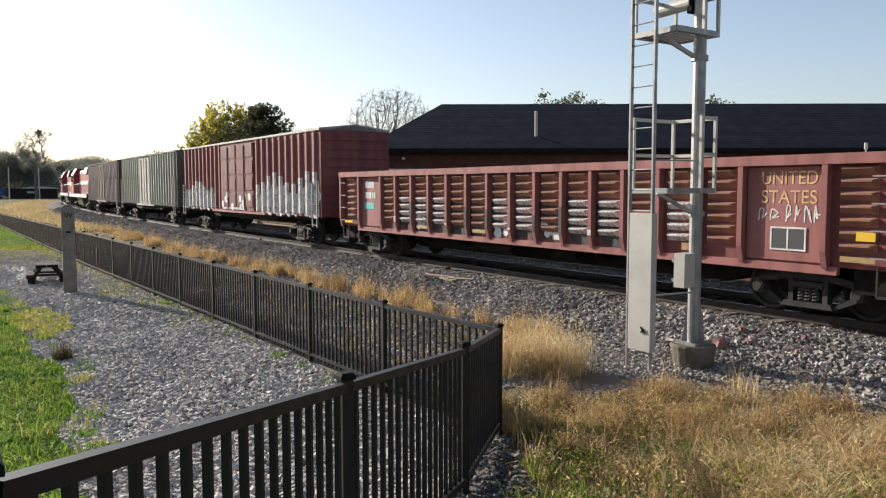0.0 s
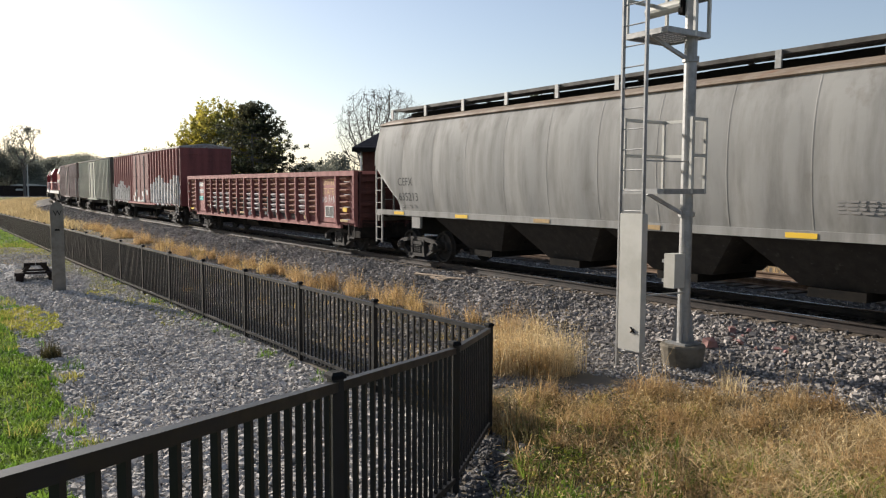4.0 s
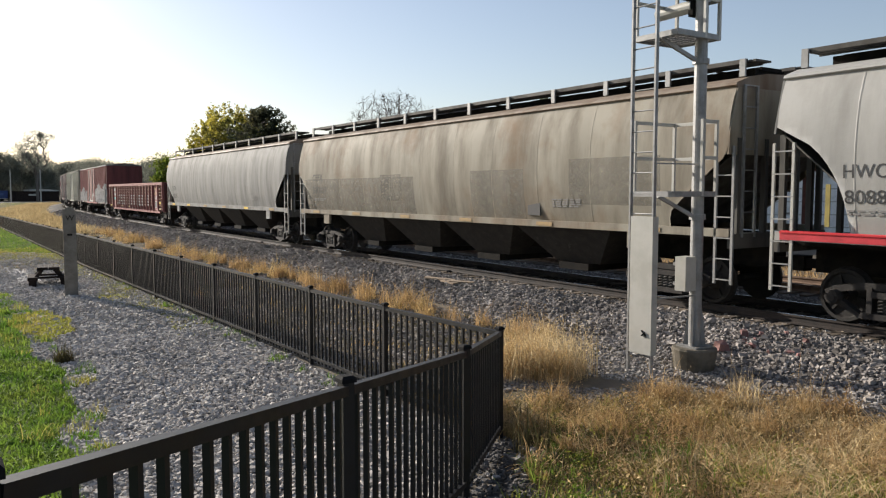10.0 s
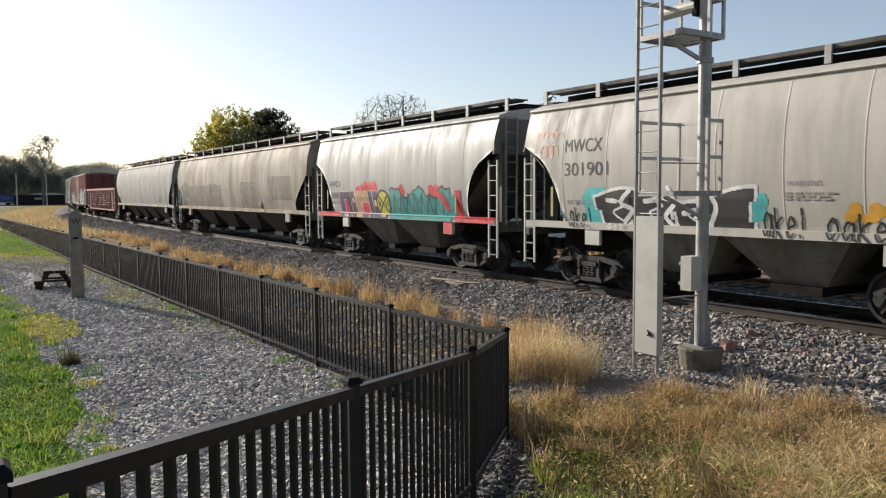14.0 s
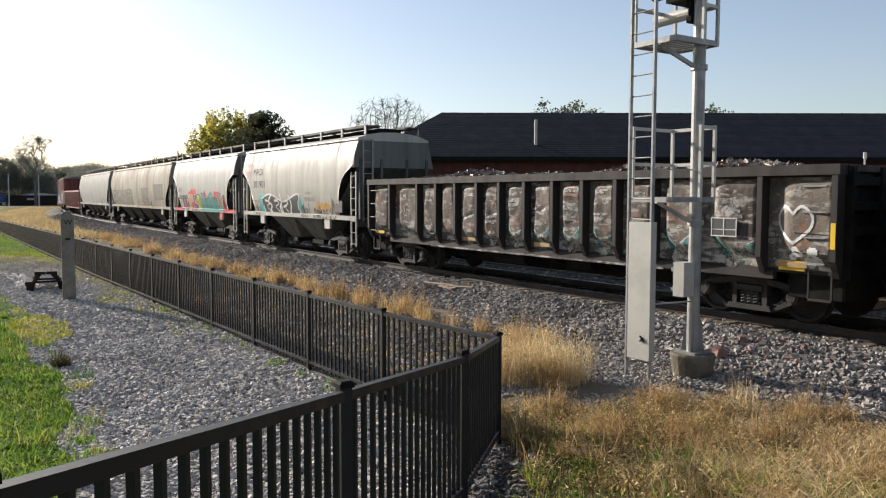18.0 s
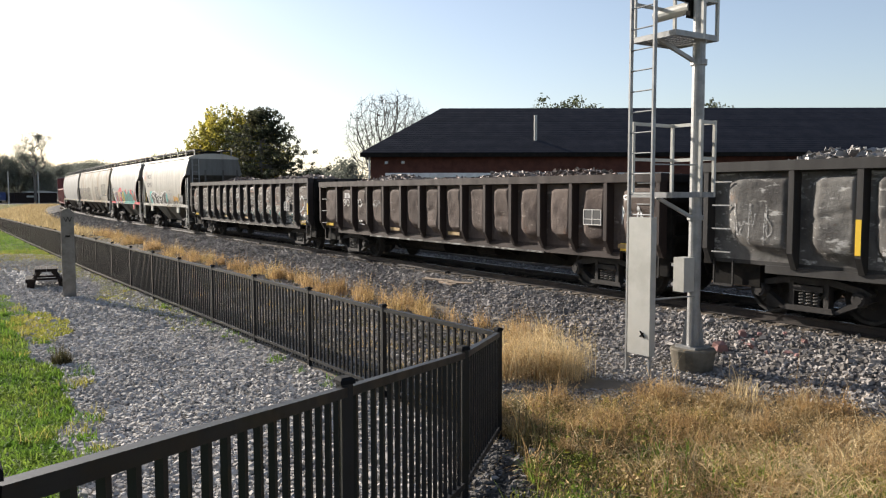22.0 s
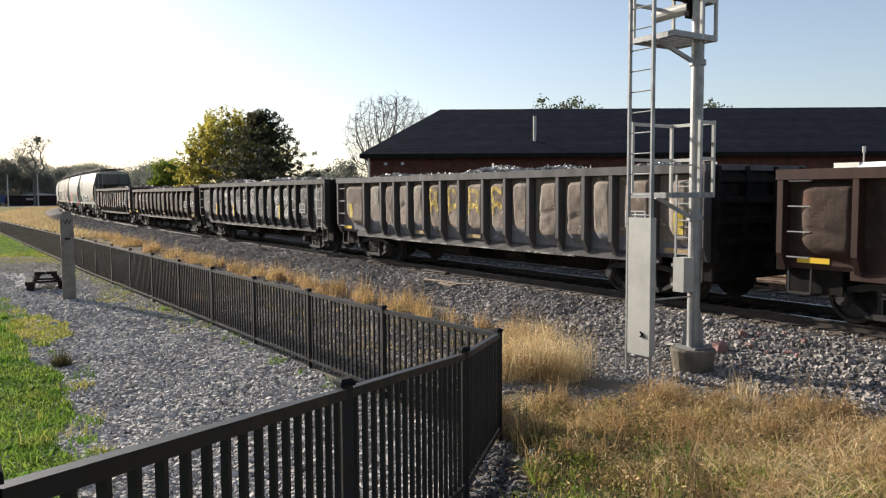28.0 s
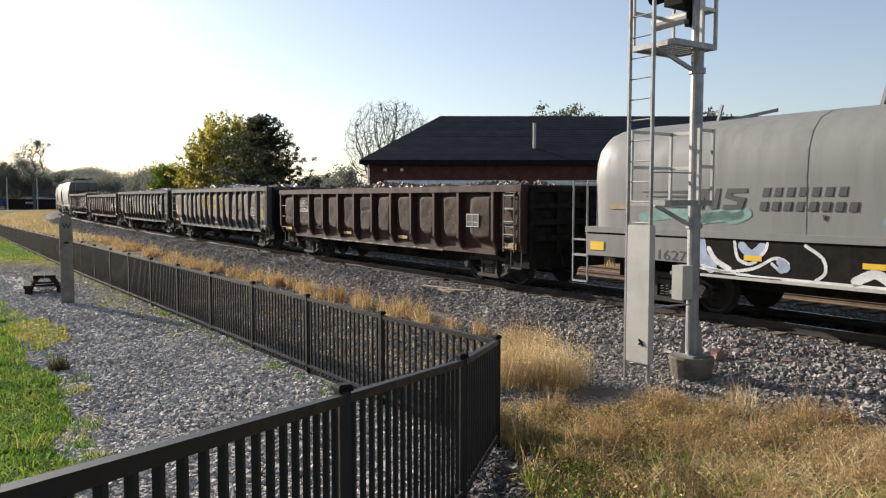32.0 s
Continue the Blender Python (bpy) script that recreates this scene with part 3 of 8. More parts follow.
for z0, tall in ((2.72, 1.15), (5.06, 1.15)):
    rim = Shape().box(PX - 0.42, PX + 0.42, -0.74, -0.71, z0 - 0.01, z0 + 0.07).box(PX - 0.42, PX + 0.42, 0.19, 0.22, z0 - 0.01, z0 + 0.07)
    rim.box(PX - 0.42, PX - 0.39, -0.71, 0.19, z0 - 0.01, z0 + 0.07).box(PX + 0.39, PX + 0.42, -0.71, 0.19, z0 - 0.01, z0 + 0.07)
    pf = part("platform", rim, M_GALV, mast, "steel platform with a grating deck")
    if z0 > 4:
        slat = Shape().box(PX - 0.39, PX + 0.39, -0.008, 0.008, z0 + 0.02, z0 + 0.05).mesh("grating_bar", M_GALV)
        for k in range(13):
            part("grating_bar", slat, None, pf, at=pose(0, -0.68 + k * 0.07, 0))
        slat = Shape().box(-0.006, 0.006, -0.7, 0.18, z0 + 0.015, z0 + 0.045).mesh("grating_bar", M_GALV)
        for k in range(7):
            part("grating_bar", slat, None, pf, at=pose(PX - 0.33 + k * 0.11, 0, 0))
    for (x0, y0) in ((-0.40, -0.70), (0.40, -0.12), (-0.40, 0.20), (0.40, 0.20)):
        part("stanchion", Shape().box(PX + x0 - 0.022, PX + x0 + 0.022, y0 - 0.022, y0 + 0.022, z0, z0 + tall), M_ALU, pf)
    for z in (z0 + tall - 0.03, z0 + tall * 0.5):
        part("guard_rail", Shape().box(PX - 0.415, PX - 0.385, -0.7, 0.2, z - 0.025, z + 0.025), M_ALU, pf)
        part("guard_rail", Shape().box(PX + 0.385, PX + 0.415, -0.12, 0.2, z - 0.025, z + 0.025), M_ALU, pf)
        part("guard_rail", Shape().box(PX - 0.4, PX + 0.4, 0.185, 0.215, z - 0.025, z + 0.025), M_ALU, pf)
    part("brace", Shape().bar((PX, -0.62, z0), (0.0, -0.08, z0 - 0.32), 0.07, 0.05), M_GALV, mast)
    part("clamp", Shape().tube((0, 0, z0 - 0.36), (0, 0, z0 - 0.28), 0.125, 12), M_GALV, mast)
for z in (1.2, 3.2):
    part("ladder_tie", Shape().bar((LX1, LY, z), (0.06, -0.06, z), 0.03, 0.02), M_GALV, mast)
case = part("equipment_case", Shape().box(-0.12, 0.08, -0.34, -0.1, 1.28, 1.8), M_ALU, mast, "small pale metal case")
for z in (1.36, 1.66):
    part("latch", Shape().box(-0.16, -0.12, -0.34, -0.28, z, z + 0.05), M_GALV, case)
head = part("signal_head", Shape().box(-0.45, -0.1, -0.25, 0.25, 5.75, 7.4), M_BLACK, mast, "black signal backboard and head")
part("visor", Shape().tube((-0.12, -0.05, 5.58), (-0.8, -0.05, 5.56), 0.095, 14), M_ALU, head, "pale tubular visor")
part("visor", Shape().tube((-0.45, 0.0, 6.05), (-0.9, 0.0, 6.02), 0.13, 14), M_BLACK, head, "dark tubular visor")
part("head_bracket", Shape().box(-0.16, -0.08, -0.12, 0.12, 5.42, 5.8), M_BLACK, head)

# ---- brick building behind the track ----
BQ = pose(-37.4, 19.6, 0, 0, 0, math.degrees(math.atan2(0.832, 0.554)))
BLEN, BDEP, EAVE, RIDGE = 44.0, 12.0, 4.72, 7.85
bld = thing("brick_depot", "long red-brick building with a dark hipped shingle roof", "building", at=BQ)
for nm, a in (("front", (0.5, BLEN - 0.5, 0.5, 0.75)), ("back", (0.5, BLEN - 0.5, BDEP - 0.75, BDEP - 0.5)), ("side", (0.5, 0.75, 0.75, BDEP - 0.75)), ("side", (BLEN - 0.75, BLEN - 0.5, 0.75, BDEP - 0.75))):
    part("wall", Shape().box(*a, 0, EAVE), M_BRICK, bld, "dark red brick wall")
roof = Shape().add([(0, 0, EAVE), (BLEN, 0, EAVE), (BLEN, BDEP, EAVE), (0, BDEP, EAVE), (4.3, BDEP / 2, RIDGE), (BLEN - 4.3, BDEP / 2, RIDGE),
                    (0, 0, EAVE + 0.18), (BLEN, 0, EAVE + 0.18), (BLEN, BDEP, EAVE + 0.18), (0, BDEP, EAVE + 0.18)],
                   [(0, 1, 2, 3), (6, 7, 5, 4), (8, 9, 4, 5), (9, 6, 4), (7, 8, 5), (0, 1, 7, 6), (1, 2, 8, 7), (2, 3, 9, 8), (3, 0, 6, 9)])
part("roof", roof, M_SHINGLE, bld, "dark shingle roof")
part("vent_pipe", Shape().tube((9.5, 1.5, 5.55), (9.5, 1.5, 7.0), 0.09, 10), M_ALU, bld, "pale vent pipe")
part("lintel", Shape().box(1.3, 8.4, 0.3, 0.5, 3.6, 3.82), M_WHITE, bld, "long white lintel over the wide door")
part("wide_door", Shape().box(1.4, 4.7, 0.44, 0.5, 0.1, 3.6), M_WHITE, bld, "white sectional door")
part("wide_door", Shape().box(5.1, 8.3, 0.44, 0.5, 0.1, 3.6), M_WHITE, bld, "white sectional door")
for x in (9.6, 13.3, 20.4, 24.1):
    dr = part("wide_door", Shape().box(x, x + 3.3, 0.44, 0.5, 0.1, 3.6), M_WHITE, bld, "white sectional door")
    for z in (0.8, 1.5, 2.2, 2.9):
        part("door_rail", Shape().box(x, x + 3.3, 0.425, 0.44, z - 0.03, z + 0.03), M_ALU, dr)
    part("lintel", Shape().box(x - 0.1, x + 3.4, 0.3, 0.5, 3.6, 3.82), M_WHITE, bld, "white lintel over a wide door")
for x in (1.35, 2.25):
    part("flood_lamp", Shape().box(x - 0.08, x + 0.08, 0.28, 0.5, 4.32, 4.45).bar((x, 0.3, 4.4), (x, 0.16, 4.33), 0.14, 0.07), M_WHITE, bld, "small white flood lamp")
part("downpipe", Shape().tube((0.42, 0.6, 0.1), (0.42, 0.6, EAVE), 0.05, 8), M_WHITE, bld, "white downpipe")
part("fascia", Shape().box(-0.02, BLEN + 0.02, -0.03, 0.0, EAVE - 0.06, EAVE + 0.16), M_BLACK, bld)
# courses of shingles on the slope that faces the track
for k in range(24):
    u0, u1 = k / 24, (k + 1) / 24
    y0, z0, z1 = BDEP / 2 * u0, EAVE + 0.18 + (RIDGE - EAVE - 0.18) * u0, EAVE + 0.18 + (RIDGE - EAVE - 0.18) * u1
    xa, xb = 4.3 * u0, BLEN - 4.3 * u0
    xc, xd, y1 = 4.3 * u1, BLEN - 4.3 * u1, BDEP / 2 * u1
    part("shingle_course", Shape().add([(xa, y0 - 0.01, z0 + 0.009), (xb, y0 - 0.01, z0 + 0.009), (xd, y1, z1 + 0.006), (xc, y1, z1 + 0.006), (xa, y0 - 0.01, z0 - 0.002), (xb, y0 - 0.01, z0 - 0.002)],
                                       [(0, 1, 2, 3), (0, 4, 5, 1)]), M_SHINGLE, bld)
part("exhaust_cap", Shape().tube((31.5, 3.2, 6.3), (31.5, 3.2, 6.9), 0.07, 8), M_ALU, bld)

# ---- grass ----
def blades(name, pts, high, wide, lean, material, label, category, spread=0.35, heads=0.0):
    """Arching, tapered blades, one from each point; heads is the share that carries a seed head."""
    n = len(pts)
    h = high * np.exp(rng.normal(0, spread, n))
    a, b = rng.uniform(0, 6.283, n), rng.uniform(0, 6.283, n)
    tilt = np.clip(np.abs(rng.normal(0, lean, n)) * (0.7 if lean > 1.5 else 1) + (0.45 * lean if lean > 1.5 else 0), 0, 2.7)
    w = wide * rng.uniform(0.6, 1.3, n)
    side = np.stack([np.cos(a), np.sin(a), 0 * a], 1) * w[:, None]
    way = np.stack([np.cos(b), np.sin(b), 0 * b], 1)
    z = np.array([0, 0, 1.0])

    def along(u):
        # an arc that starts upright and ends at the angle tilt
        th = tilt * u
        return pts + way * (h * u * np.sin(th * 0.62))[:, None] + z * (h * u * np.cos(th * 0.62))[:, None]
    p1, p2, p3 = along(0.4), along(0.75), along(1.0)
    v = np.stack([pts - side, pts + side, p1 - side * 0.9, p1 + side * 0.9, p2 - side * 0.65, p2 + side * 0.65, p3], 1)
    f = np.array([(0, 1, 3), (0, 3, 2), (2, 3, 5), (2, 5, 4), (4, 5, 6)])[None] + (np.arange(n) * 7)[:, None, None]
    v, f = v.reshape(-1, 3), f.reshape(-1, 3)
    if heads:
        k = rng.random(n) < heads
        d = (p3 - p2)[k]
        d /= np.linalg.norm(d, axis=1)[:, None] + 1e-9
        d = d * 0.6 + way[k] * 0.35 - z * 0.3
        s, m = side[k] / (np.linalg.norm(side[k], axis=1)[:, None]) * 0.007, int(k.sum())
        q = p3[k]
        hv = np.stack([q - d * 0.03, q + d * 0.015 + s, q + d * 0.05, q + d * 0.015 - s], 1).reshape(-1, 3)
        hf = np.array([(0, 1, 2), (0, 2, 3)])[None] + (np.arange(m) * 4)[:, None, None] + len(v)
        v, f = np.concatenate([v, hv]), np.concatenate([f, hf.reshape(-1, 3)])
    return tagged(new(name, np_mesh(name, v, f, material)), label, category, kind="stuff")


def clumped(n, x0, x1, y0, y1, keep, clumps, r):
    """Points gathered in clumps of radius about r."""
    cx, cy = rng.uniform(x0, x1, clumps), rng.uniform(y0, y1, clumps)
    k = rng.integers(0, clumps, n)
    rr = r * np.sqrt(rng.uniform(0, 1, n)) * (0.5 + (k % 7) / 7)
    a = rng.uniform(0, 6.283, n)
    x, y = cx[k] + rr * np.cos(a), cy[k] + rr * np.sin(a)
    m = keep(x, y)
    x, y = x[m], y[m]
    return np.stack([x, y, ground_z(x, y)], 1)


on_lawn = lambda x, y: (~in_yard(x, y)) & (y < lawn_edge(x) + 0.1) & (x < -5)
blades("lawn_grass", scatter(60000, -19, -5.5, -1.2, 2.6, on_lawn), 0.045, 0.009, 1.3, M_GREEN_BLADE, "short green lawn grass", "grass", 0.45)
blades("lawn_grass", clumped(26000, -15, -5.5, -1.2, 2.6, on_lawn, 300, 0.2), 0.06, 0.01, 1.6, M_GREEN_BLADE, "tufts of longer green lawn grass", "grass", 0.4)
blades("lawn_grass", scatter(32000, -40, -19, -1.5, 3.2, on_lawn), 0.055, 0.009, 0.9, M_GREEN_BLADE, "short green lawn grass", "grass", 0.4)
blades("lawn_grass", scatter(26000, -77, -37, -2, 4.8, lambda x, y: ~in_yard(x, y) & (y < 4.72)), 0.06, 0.02, 0.7, M_GREEN_BLADE, "short green lawn grass", "grass")
edge = lambda x, y: (np.abs(y - lawn_edge(x)) < 0.42) & (x < -7)
blades("lawn_weeds", clumped(12000, -24, -8, 0.6, 3.0, edge, 120, 0.26), 0.075, 0.007, 1.0, M_GREEN_BLADE, "ragged green weeds along the gravel", "weeds")
blades("lawn_weeds", clumped(2600, -24, -8, 0.6, 3.0, edge, 46, 0.25), 0.1, 0.005, 1.0, M_YELLOW_BLADE, "ragged yellow-green weeds along the gravel", "weeds")
patch = lambda x, y: (((x + 18.3) / 1.9) ** 2 + ((y - 1.95) / 0.55) ** 2 < 1 + 0.25 * np.sin(x * 4) * np.sin(y * 6))
blades("yellow_grass", scatter(34000, -20.5, -15, 1.2, 3.0, patch), 0.05, 0.01, 0.9, M_YELLOW_BLADE, "yellowing grass patch in the gravel", "grass")
strip = lambda x, y: (rng.random(len(x)) < np.clip((-14.5 - x) / 6, 0, 1)) & (y > 5.05 - 1.1 - 0.35 * np.sin(x * 0.8) - 0.012 * (x + 15)) & (y < 5.05)
blades("yellow_grass", clumped(26000, -38, -15, 3.7, 5.0, lambda x, y: strip(x, y) & (y < fence_y(x)), 190, 0.42), 0.045, 0.007, 0.9, M_YELLOW_BLADE, "sparse yellowing grass along the fence", "grass")
blades("fence_weeds", clumped(900, -30, -9, 4.7, 5.1, lambda x, y: y < fence_y(x), 40, 0.12), 0.08, 0.006, 0.6, M_GREEN_BLADE, "small weeds under the fence", "weeds")
# a trodden strip stays nearly bare between the tall tuft and the meadow
bare_way = lambda x, y: np.abs(y - (7.15 + (x + 8.5) * 0.42)) < 0.42 + 0.12 * np.sin(x * 4)
stones("path_gravel", scatter(11000, -9.6, -6.6, 6.2, 8.6, lambda x, y: bare_way(x, y), 0.01), 0.014, M_PATH_STONE, "fine gravel on a trodden strip", "gravel")
blades("far_grass", scatter(9000, -40, -28, 2.0, 4.75, lambda x, y: in_yard(x, y) & (rng.random(len(x)) < np.clip((-28 - x) / 11, 0.1, 1))), 0.035, 0.009, 0.9, M_YELLOW_BLADE, "thin yellowing grass over the far gravel", "grass")
blades("far_grass", scatter(7000, -42, -31, 1.5, 4.75, in_yard), 0.035, 0.009, 0.9, M_STRAW, "thin dry grass over the far gravel", "grass")
blades("far_grass", scatter(5000, -43, -36, 1.8, 4.75, lambda x, y: y < 4.75), 0.05, 0.012, 0.6, M_YELLOW_BLADE, "yellowing grass at the end of the yard", "grass")

outside = lambda x, y: ((y > fence_y(x) + 0.08) | (x > -6.75 + (5.3 - y) * 0.932)) & (off_track(x, y) < -3.55)
blades("low_meadow", clumped(9000, -60, -9.5, 5.2, 10.3, outside, 300, 0.3), 0.07, 0.006, 1.3, M_STRAW, "thin dry grass between fence and ballast", "grass")
blades("low_meadow", clumped(12000, -60, -9.5, 5.2, 10.0, outside, 400, 0.3), 0.08, 0.006, 1.3, M_WEED, "dead brown weeds between fence and ballast", "weeds")
stones("strip_gravel", scatter(34000, -38, -8.5, 4.9, 10.2, outside, 0.004), 0.03, M_BALLAST, "scattered dark stones between fence and ballast", "gravel")
grassy = lambda x, y: outside(x, y) & (y < np.minimum(8.3 + (x + 7.0) * 1.45, 9.9 + 0.1 * x) + 0.22 * np.sin(x * 3.1) + 0.15 * np.sin(x * 7)) & ~((x < -5.75 + (5.0 - y) * 0.932 + 0.2 * np.sin(y * 5)) & (y < 5.4))
near_m = lambda x, y: grassy(x, y) & (y > 3.6) & ~(bare_way(x, y) & (x < -7.3))


def ragged(n, x0, x1, y0, y1, keep, clumps, r):
    """Clumps, thinned by a slow wave so that hollows stay open."""
    p = clumped(n, x0, x1, y0, y1, keep, clumps, r)
    w = np.sin(p[:, 0] * 1.9 + 1.3 * np.sin(p[:, 1] * 1.7)) * np.sin(p[:, 1] * 2.3 + p[:, 0] * 0.6)
    return p[rng.random(len(p)) < np.clip(0.75 + 0.5 * w, 0.15, 1)]


blades("meadow", scatter(30000, -9.8, 1.5, 3.6, 10.0, near_m), 0.07, 0.0035, 1.8, M_STRAW, "dry tangled meadow grass", "grass", 0.45)
blades("meadow", ragged(52000, -9.0, 1.5, 4.4, 9.9, near_m, 330, 0.2), 0.19, 0.0027, 2.2, M_STRAW, "dry tangled meadow grass in tufts", "grass", 0.45, heads=0.45)
blades("meadow", ragged(26000, -9.0, 1.5, 4.4, 9.9, near_m, 150, 0.16), 0.24, 0.003, 1.5, M_RUST_STRAW, "rusty brown weed stems in the meadow", "grass", 0.4, heads=0.8)
blades("meadow", ragged(26000, -9.0, 1.5, 4.4, 9.9, lambda x, y: near_m(x, y) & (0.9 * (x + 6.3) + 0.25 * (y - 6) > rng.normal(0, 1.0, len(x))), 200, 0.2), 0.23, 0.0026, 2.3, M_PALE_STRAW, "pale curled meadow grass", "grass", 0.4, heads=0.7)
blades("meadow", ragged(30000, -8.0, 1.5, 4.2, 9.5, near_m, 260, 0.2), 0.13, 0.003, 1.8, M_WEED, "brown dead weeds low in the meadow", "weeds", 0.45)
blades("meadow", ragged(24000, -4.6, 1.5, 5.4, 9.6, near_m, 60, 0.35), 0.3, 0.0042, 2.2, M_PALE_STRAW, "bleached straw bent over", "grass", heads=0.2)
south = lambda x, y: near_m(x, y) & (0.72 * (x + 6.2) - 0.7 * (y - 4.9) > rng.normal(-0.35, 0.55, len(x)))
blades("meadow", ragged(14000, -7.0, -0.5, 3.6, 6.6, south, 150, 0.16), 0.13, 0.003, 1.6, M_WEED, "brown dead weeds at the foot of the rise", "weeds", 0.45)
blades("meadow_green", ragged(40000, -6.8, 0.2, 3.6, 7.6, south, 130, 0.26), 0.11, 0.005, 1.2, M_GREEN_BLADE, "green weeds in the dry meadow", "weeds", 0.45)
blades("meadow_green", ragged(22000, -7.8, -0.5, 3.8, 7.9, near_m, 130, 0.24), 0.08, 0.004, 1.4, M_YELLOW_BLADE, "yellow-green weeds in the dry meadow", "weeds", 0.45)


def leafy(pts, high, size, material, label):
    """Small curled leaves of withered weeds, up to a height above the ground."""
    n = len(pts)
    c = pts + np.stack([0 * pts[:, 0], 0 * pts[:, 0], high * rng.random(n) ** 1.4], 1)
    u = rng.normal(0, 1, (n, 3))
    u /= np.linalg.norm(u, axis=1)[:, None]
    w = np.cross(u, rng.normal(0, 1, (n, 3)))
    w /= np.linalg.norm(w, axis=1)[:, None]
    k = np.cross(u, w)
    sz = (size * rng.uniform(0.5, 1.4, n))[:, None]
    v = np.stack([c - u * sz, c + w * sz * 0.3, c + u * sz + k * sz * 0.5, c - w * sz * 0.3], 1).reshape(-1, 3)
    f = (np.array([(0, 1, 3), (1, 2, 3)])[None] + (np.arange(n) * 4)[:, None, None]).reshape(-1, 3)
    return tagged(new("meadow_leaves", np_mesh("meadow_leaves", v, f, material)), label, "weeds", kind="stuff")


leafy(ragged(60000, -8.5, 1.5, 4.0, 9.9, near_m, 420, 0.17), 0.2, 0.022, M_RUST_STRAW, "withered rusty leaves in the meadow")
leafy(ragged(12000, -8.5, 1.5, 4.0, 9.9, near_m, 300, 0.16), 0.22, 0.02, M_PALE_STRAW, "pale seed heads and curled leaves in the meadow")
leafy(ragged(34000, -8.0, 0.5, 3.6, 8.0, near_m, 260, 0.2), 0.14, 0.02, M_WEED, "dark dead leaves low in the meadow")
leafy(ragged(52000, -7.0, 0.2, 3.6, 7.6, south, 190, 0.2), 0.16, 0.02, M_GREEN_BLADE, "small green leaves at the foot of the rise")
leafy(ragged(30000, -7.4, 0.4, 3.6, 7.8, south, 160, 0.2), 0.2, 0.024, M_YELLOW_BLADE, "yellow-green curled leaves in the meadow")
leafy(ragged(9000, -5.0, 1.2, 3.8, 8.6, near_m, 120, 0.2), 0.26, 0.02, M_PALE_STRAW, "bleached curled leaves over the meadow")


def tuft_points(x, y, r, n):
    rr, a = r * np.sqrt(rng.uniform(0, 1, n)), rng.uniform(0, 6.283, n)
    px, py = x + rr * np.cos(a), y + rr * np.sin(a)
    return np.stack([px, py, ground_z(px, py)], 1)


for x, y, r, h, n in ((-9.05, 7.5, 0.42, 0.56, 420), (-8.75, 7.95, 0.4, 0.56, 400), (-9.3, 7.2, 0.36, 0.46, 300), (-8.95, 7.7, 0.5, 0.42, 300)):
    blades("grass_tuft", tuft_points(x, y, r, n), h, 0.0028, 1.0, M_PALE_STRAW if h > 0.55 else M_STRAW, "tall tuft of golden dry grass", "grass", 0.3, heads=0.95)
for x, y, r, h in ((-9.05, 7.5, 0.5, 0.56), (-8.75, 7.95, 0.46, 0.54), (-9.25, 7.2, 0.42, 0.46)):
    leafy(tuft_points(x, y, r, 1500), h, 0.02, M_PALE_STRAW, "feathery seed heads of the golden tuft")
    blades("grass_tuft", tuft_points(x, y, r * 1.15, 260), h * 1.05, 0.0028, 0.6, M_PALE_STRAW, "loose golden stalks of the tall tuft", "grass", 0.22, heads=1.0)
blades("lawn_weeds", tuft_points(-13.9, 1.8, 0.16, 260), 0.2, 0.006, 0.8, M_WEED, "dark weed at the edge of the lawn", "weeds", 0.35)
for x, y in ((-6.15, 5.05), (-6.0, 5.2)):
    blades("weed_stalks", tuft_points(x, y, 0.1, 26), 0.42, 0.006, 0.4, M_WEED, "dark dead weed stalks beside the fence corner", "weeds", 0.3, heads=0.6)
for x, y in ((-6.95, 8.3), (-6.35, 9.1), (-6.6, 9.25), (-5.7, 9.5)):
    blades("weed_stalks", tuft_points(x, y, 0.16, 60), 0.24, 0.0035, 0.7, M_PALE_STRAW, "thin dry stalks at the edge of the gravel", "weeds", 0.35, heads=0.7)
for m, share in ((M_RUST_STRAW, 0.65), (M_STRAW, 0.35)):
    pts = []
    for i in range(int(150 * share)):
        x = -10.4 - 47 * rng.random()
        y = 9.3 + rng.normal(0, 0.3) + (0.0 if x > -40 else 0.3)
        pts.append(tuft_points(x, y, rng.uniform(0.1, 0.3), int(rng.integers(30, 130))))
    blades("grass_tufts", np.concatenate(pts), 0.3, 0.0045, 1.1, m, "golden dry tufts at the foot of the ballast", "grass", 0.4, heads=0.95)
def verge(x):
    """Where the pale mown verge gives way to the tall grass beside the track."""
    return np.where(x > -126, 5.1 + 0.062 * np.maximum(-74 - x, 0), 8.3 + 0.18 * (-126 - x))


pts = []
for i in range(900):
    x = -55 - 135 * rng.random() ** 0.8
    lo, hi = float(verge(x)), float(track_y(np.array([x]))[0]) - 4.2
    if hi > lo:
        pts.append(tuft_points(x, rng.uniform(lo, hi), rng.uniform(0.4, 1.4), 60))
blades("verge_grass", scatter(30000, -212, -77, -14, 24, lambda x, y: y < verge(x) + rng.normal(0, 0.5, len(x))), 0.1, 0.04, 0.8, M_VERGE, "pale mown grass of the far verge", "grass")
blades("field_grass", np.concatenate(pts), 0.26, 0.024, 1.0, M_FIELD, "tall dry grass of the far field", "grass")
xx = rng.uniform(-70, 6, 16000)
oo = rng.uniform(6.6, 13, 16000)
blades("far_side_grass", np.stack([xx, track_y(xx) + oo, ground_z(xx, track_y(xx) + oo)], 1), 0.22, 0.012, 0.9, M_RUST_STRAW, "dry grass behind the track", "grass")

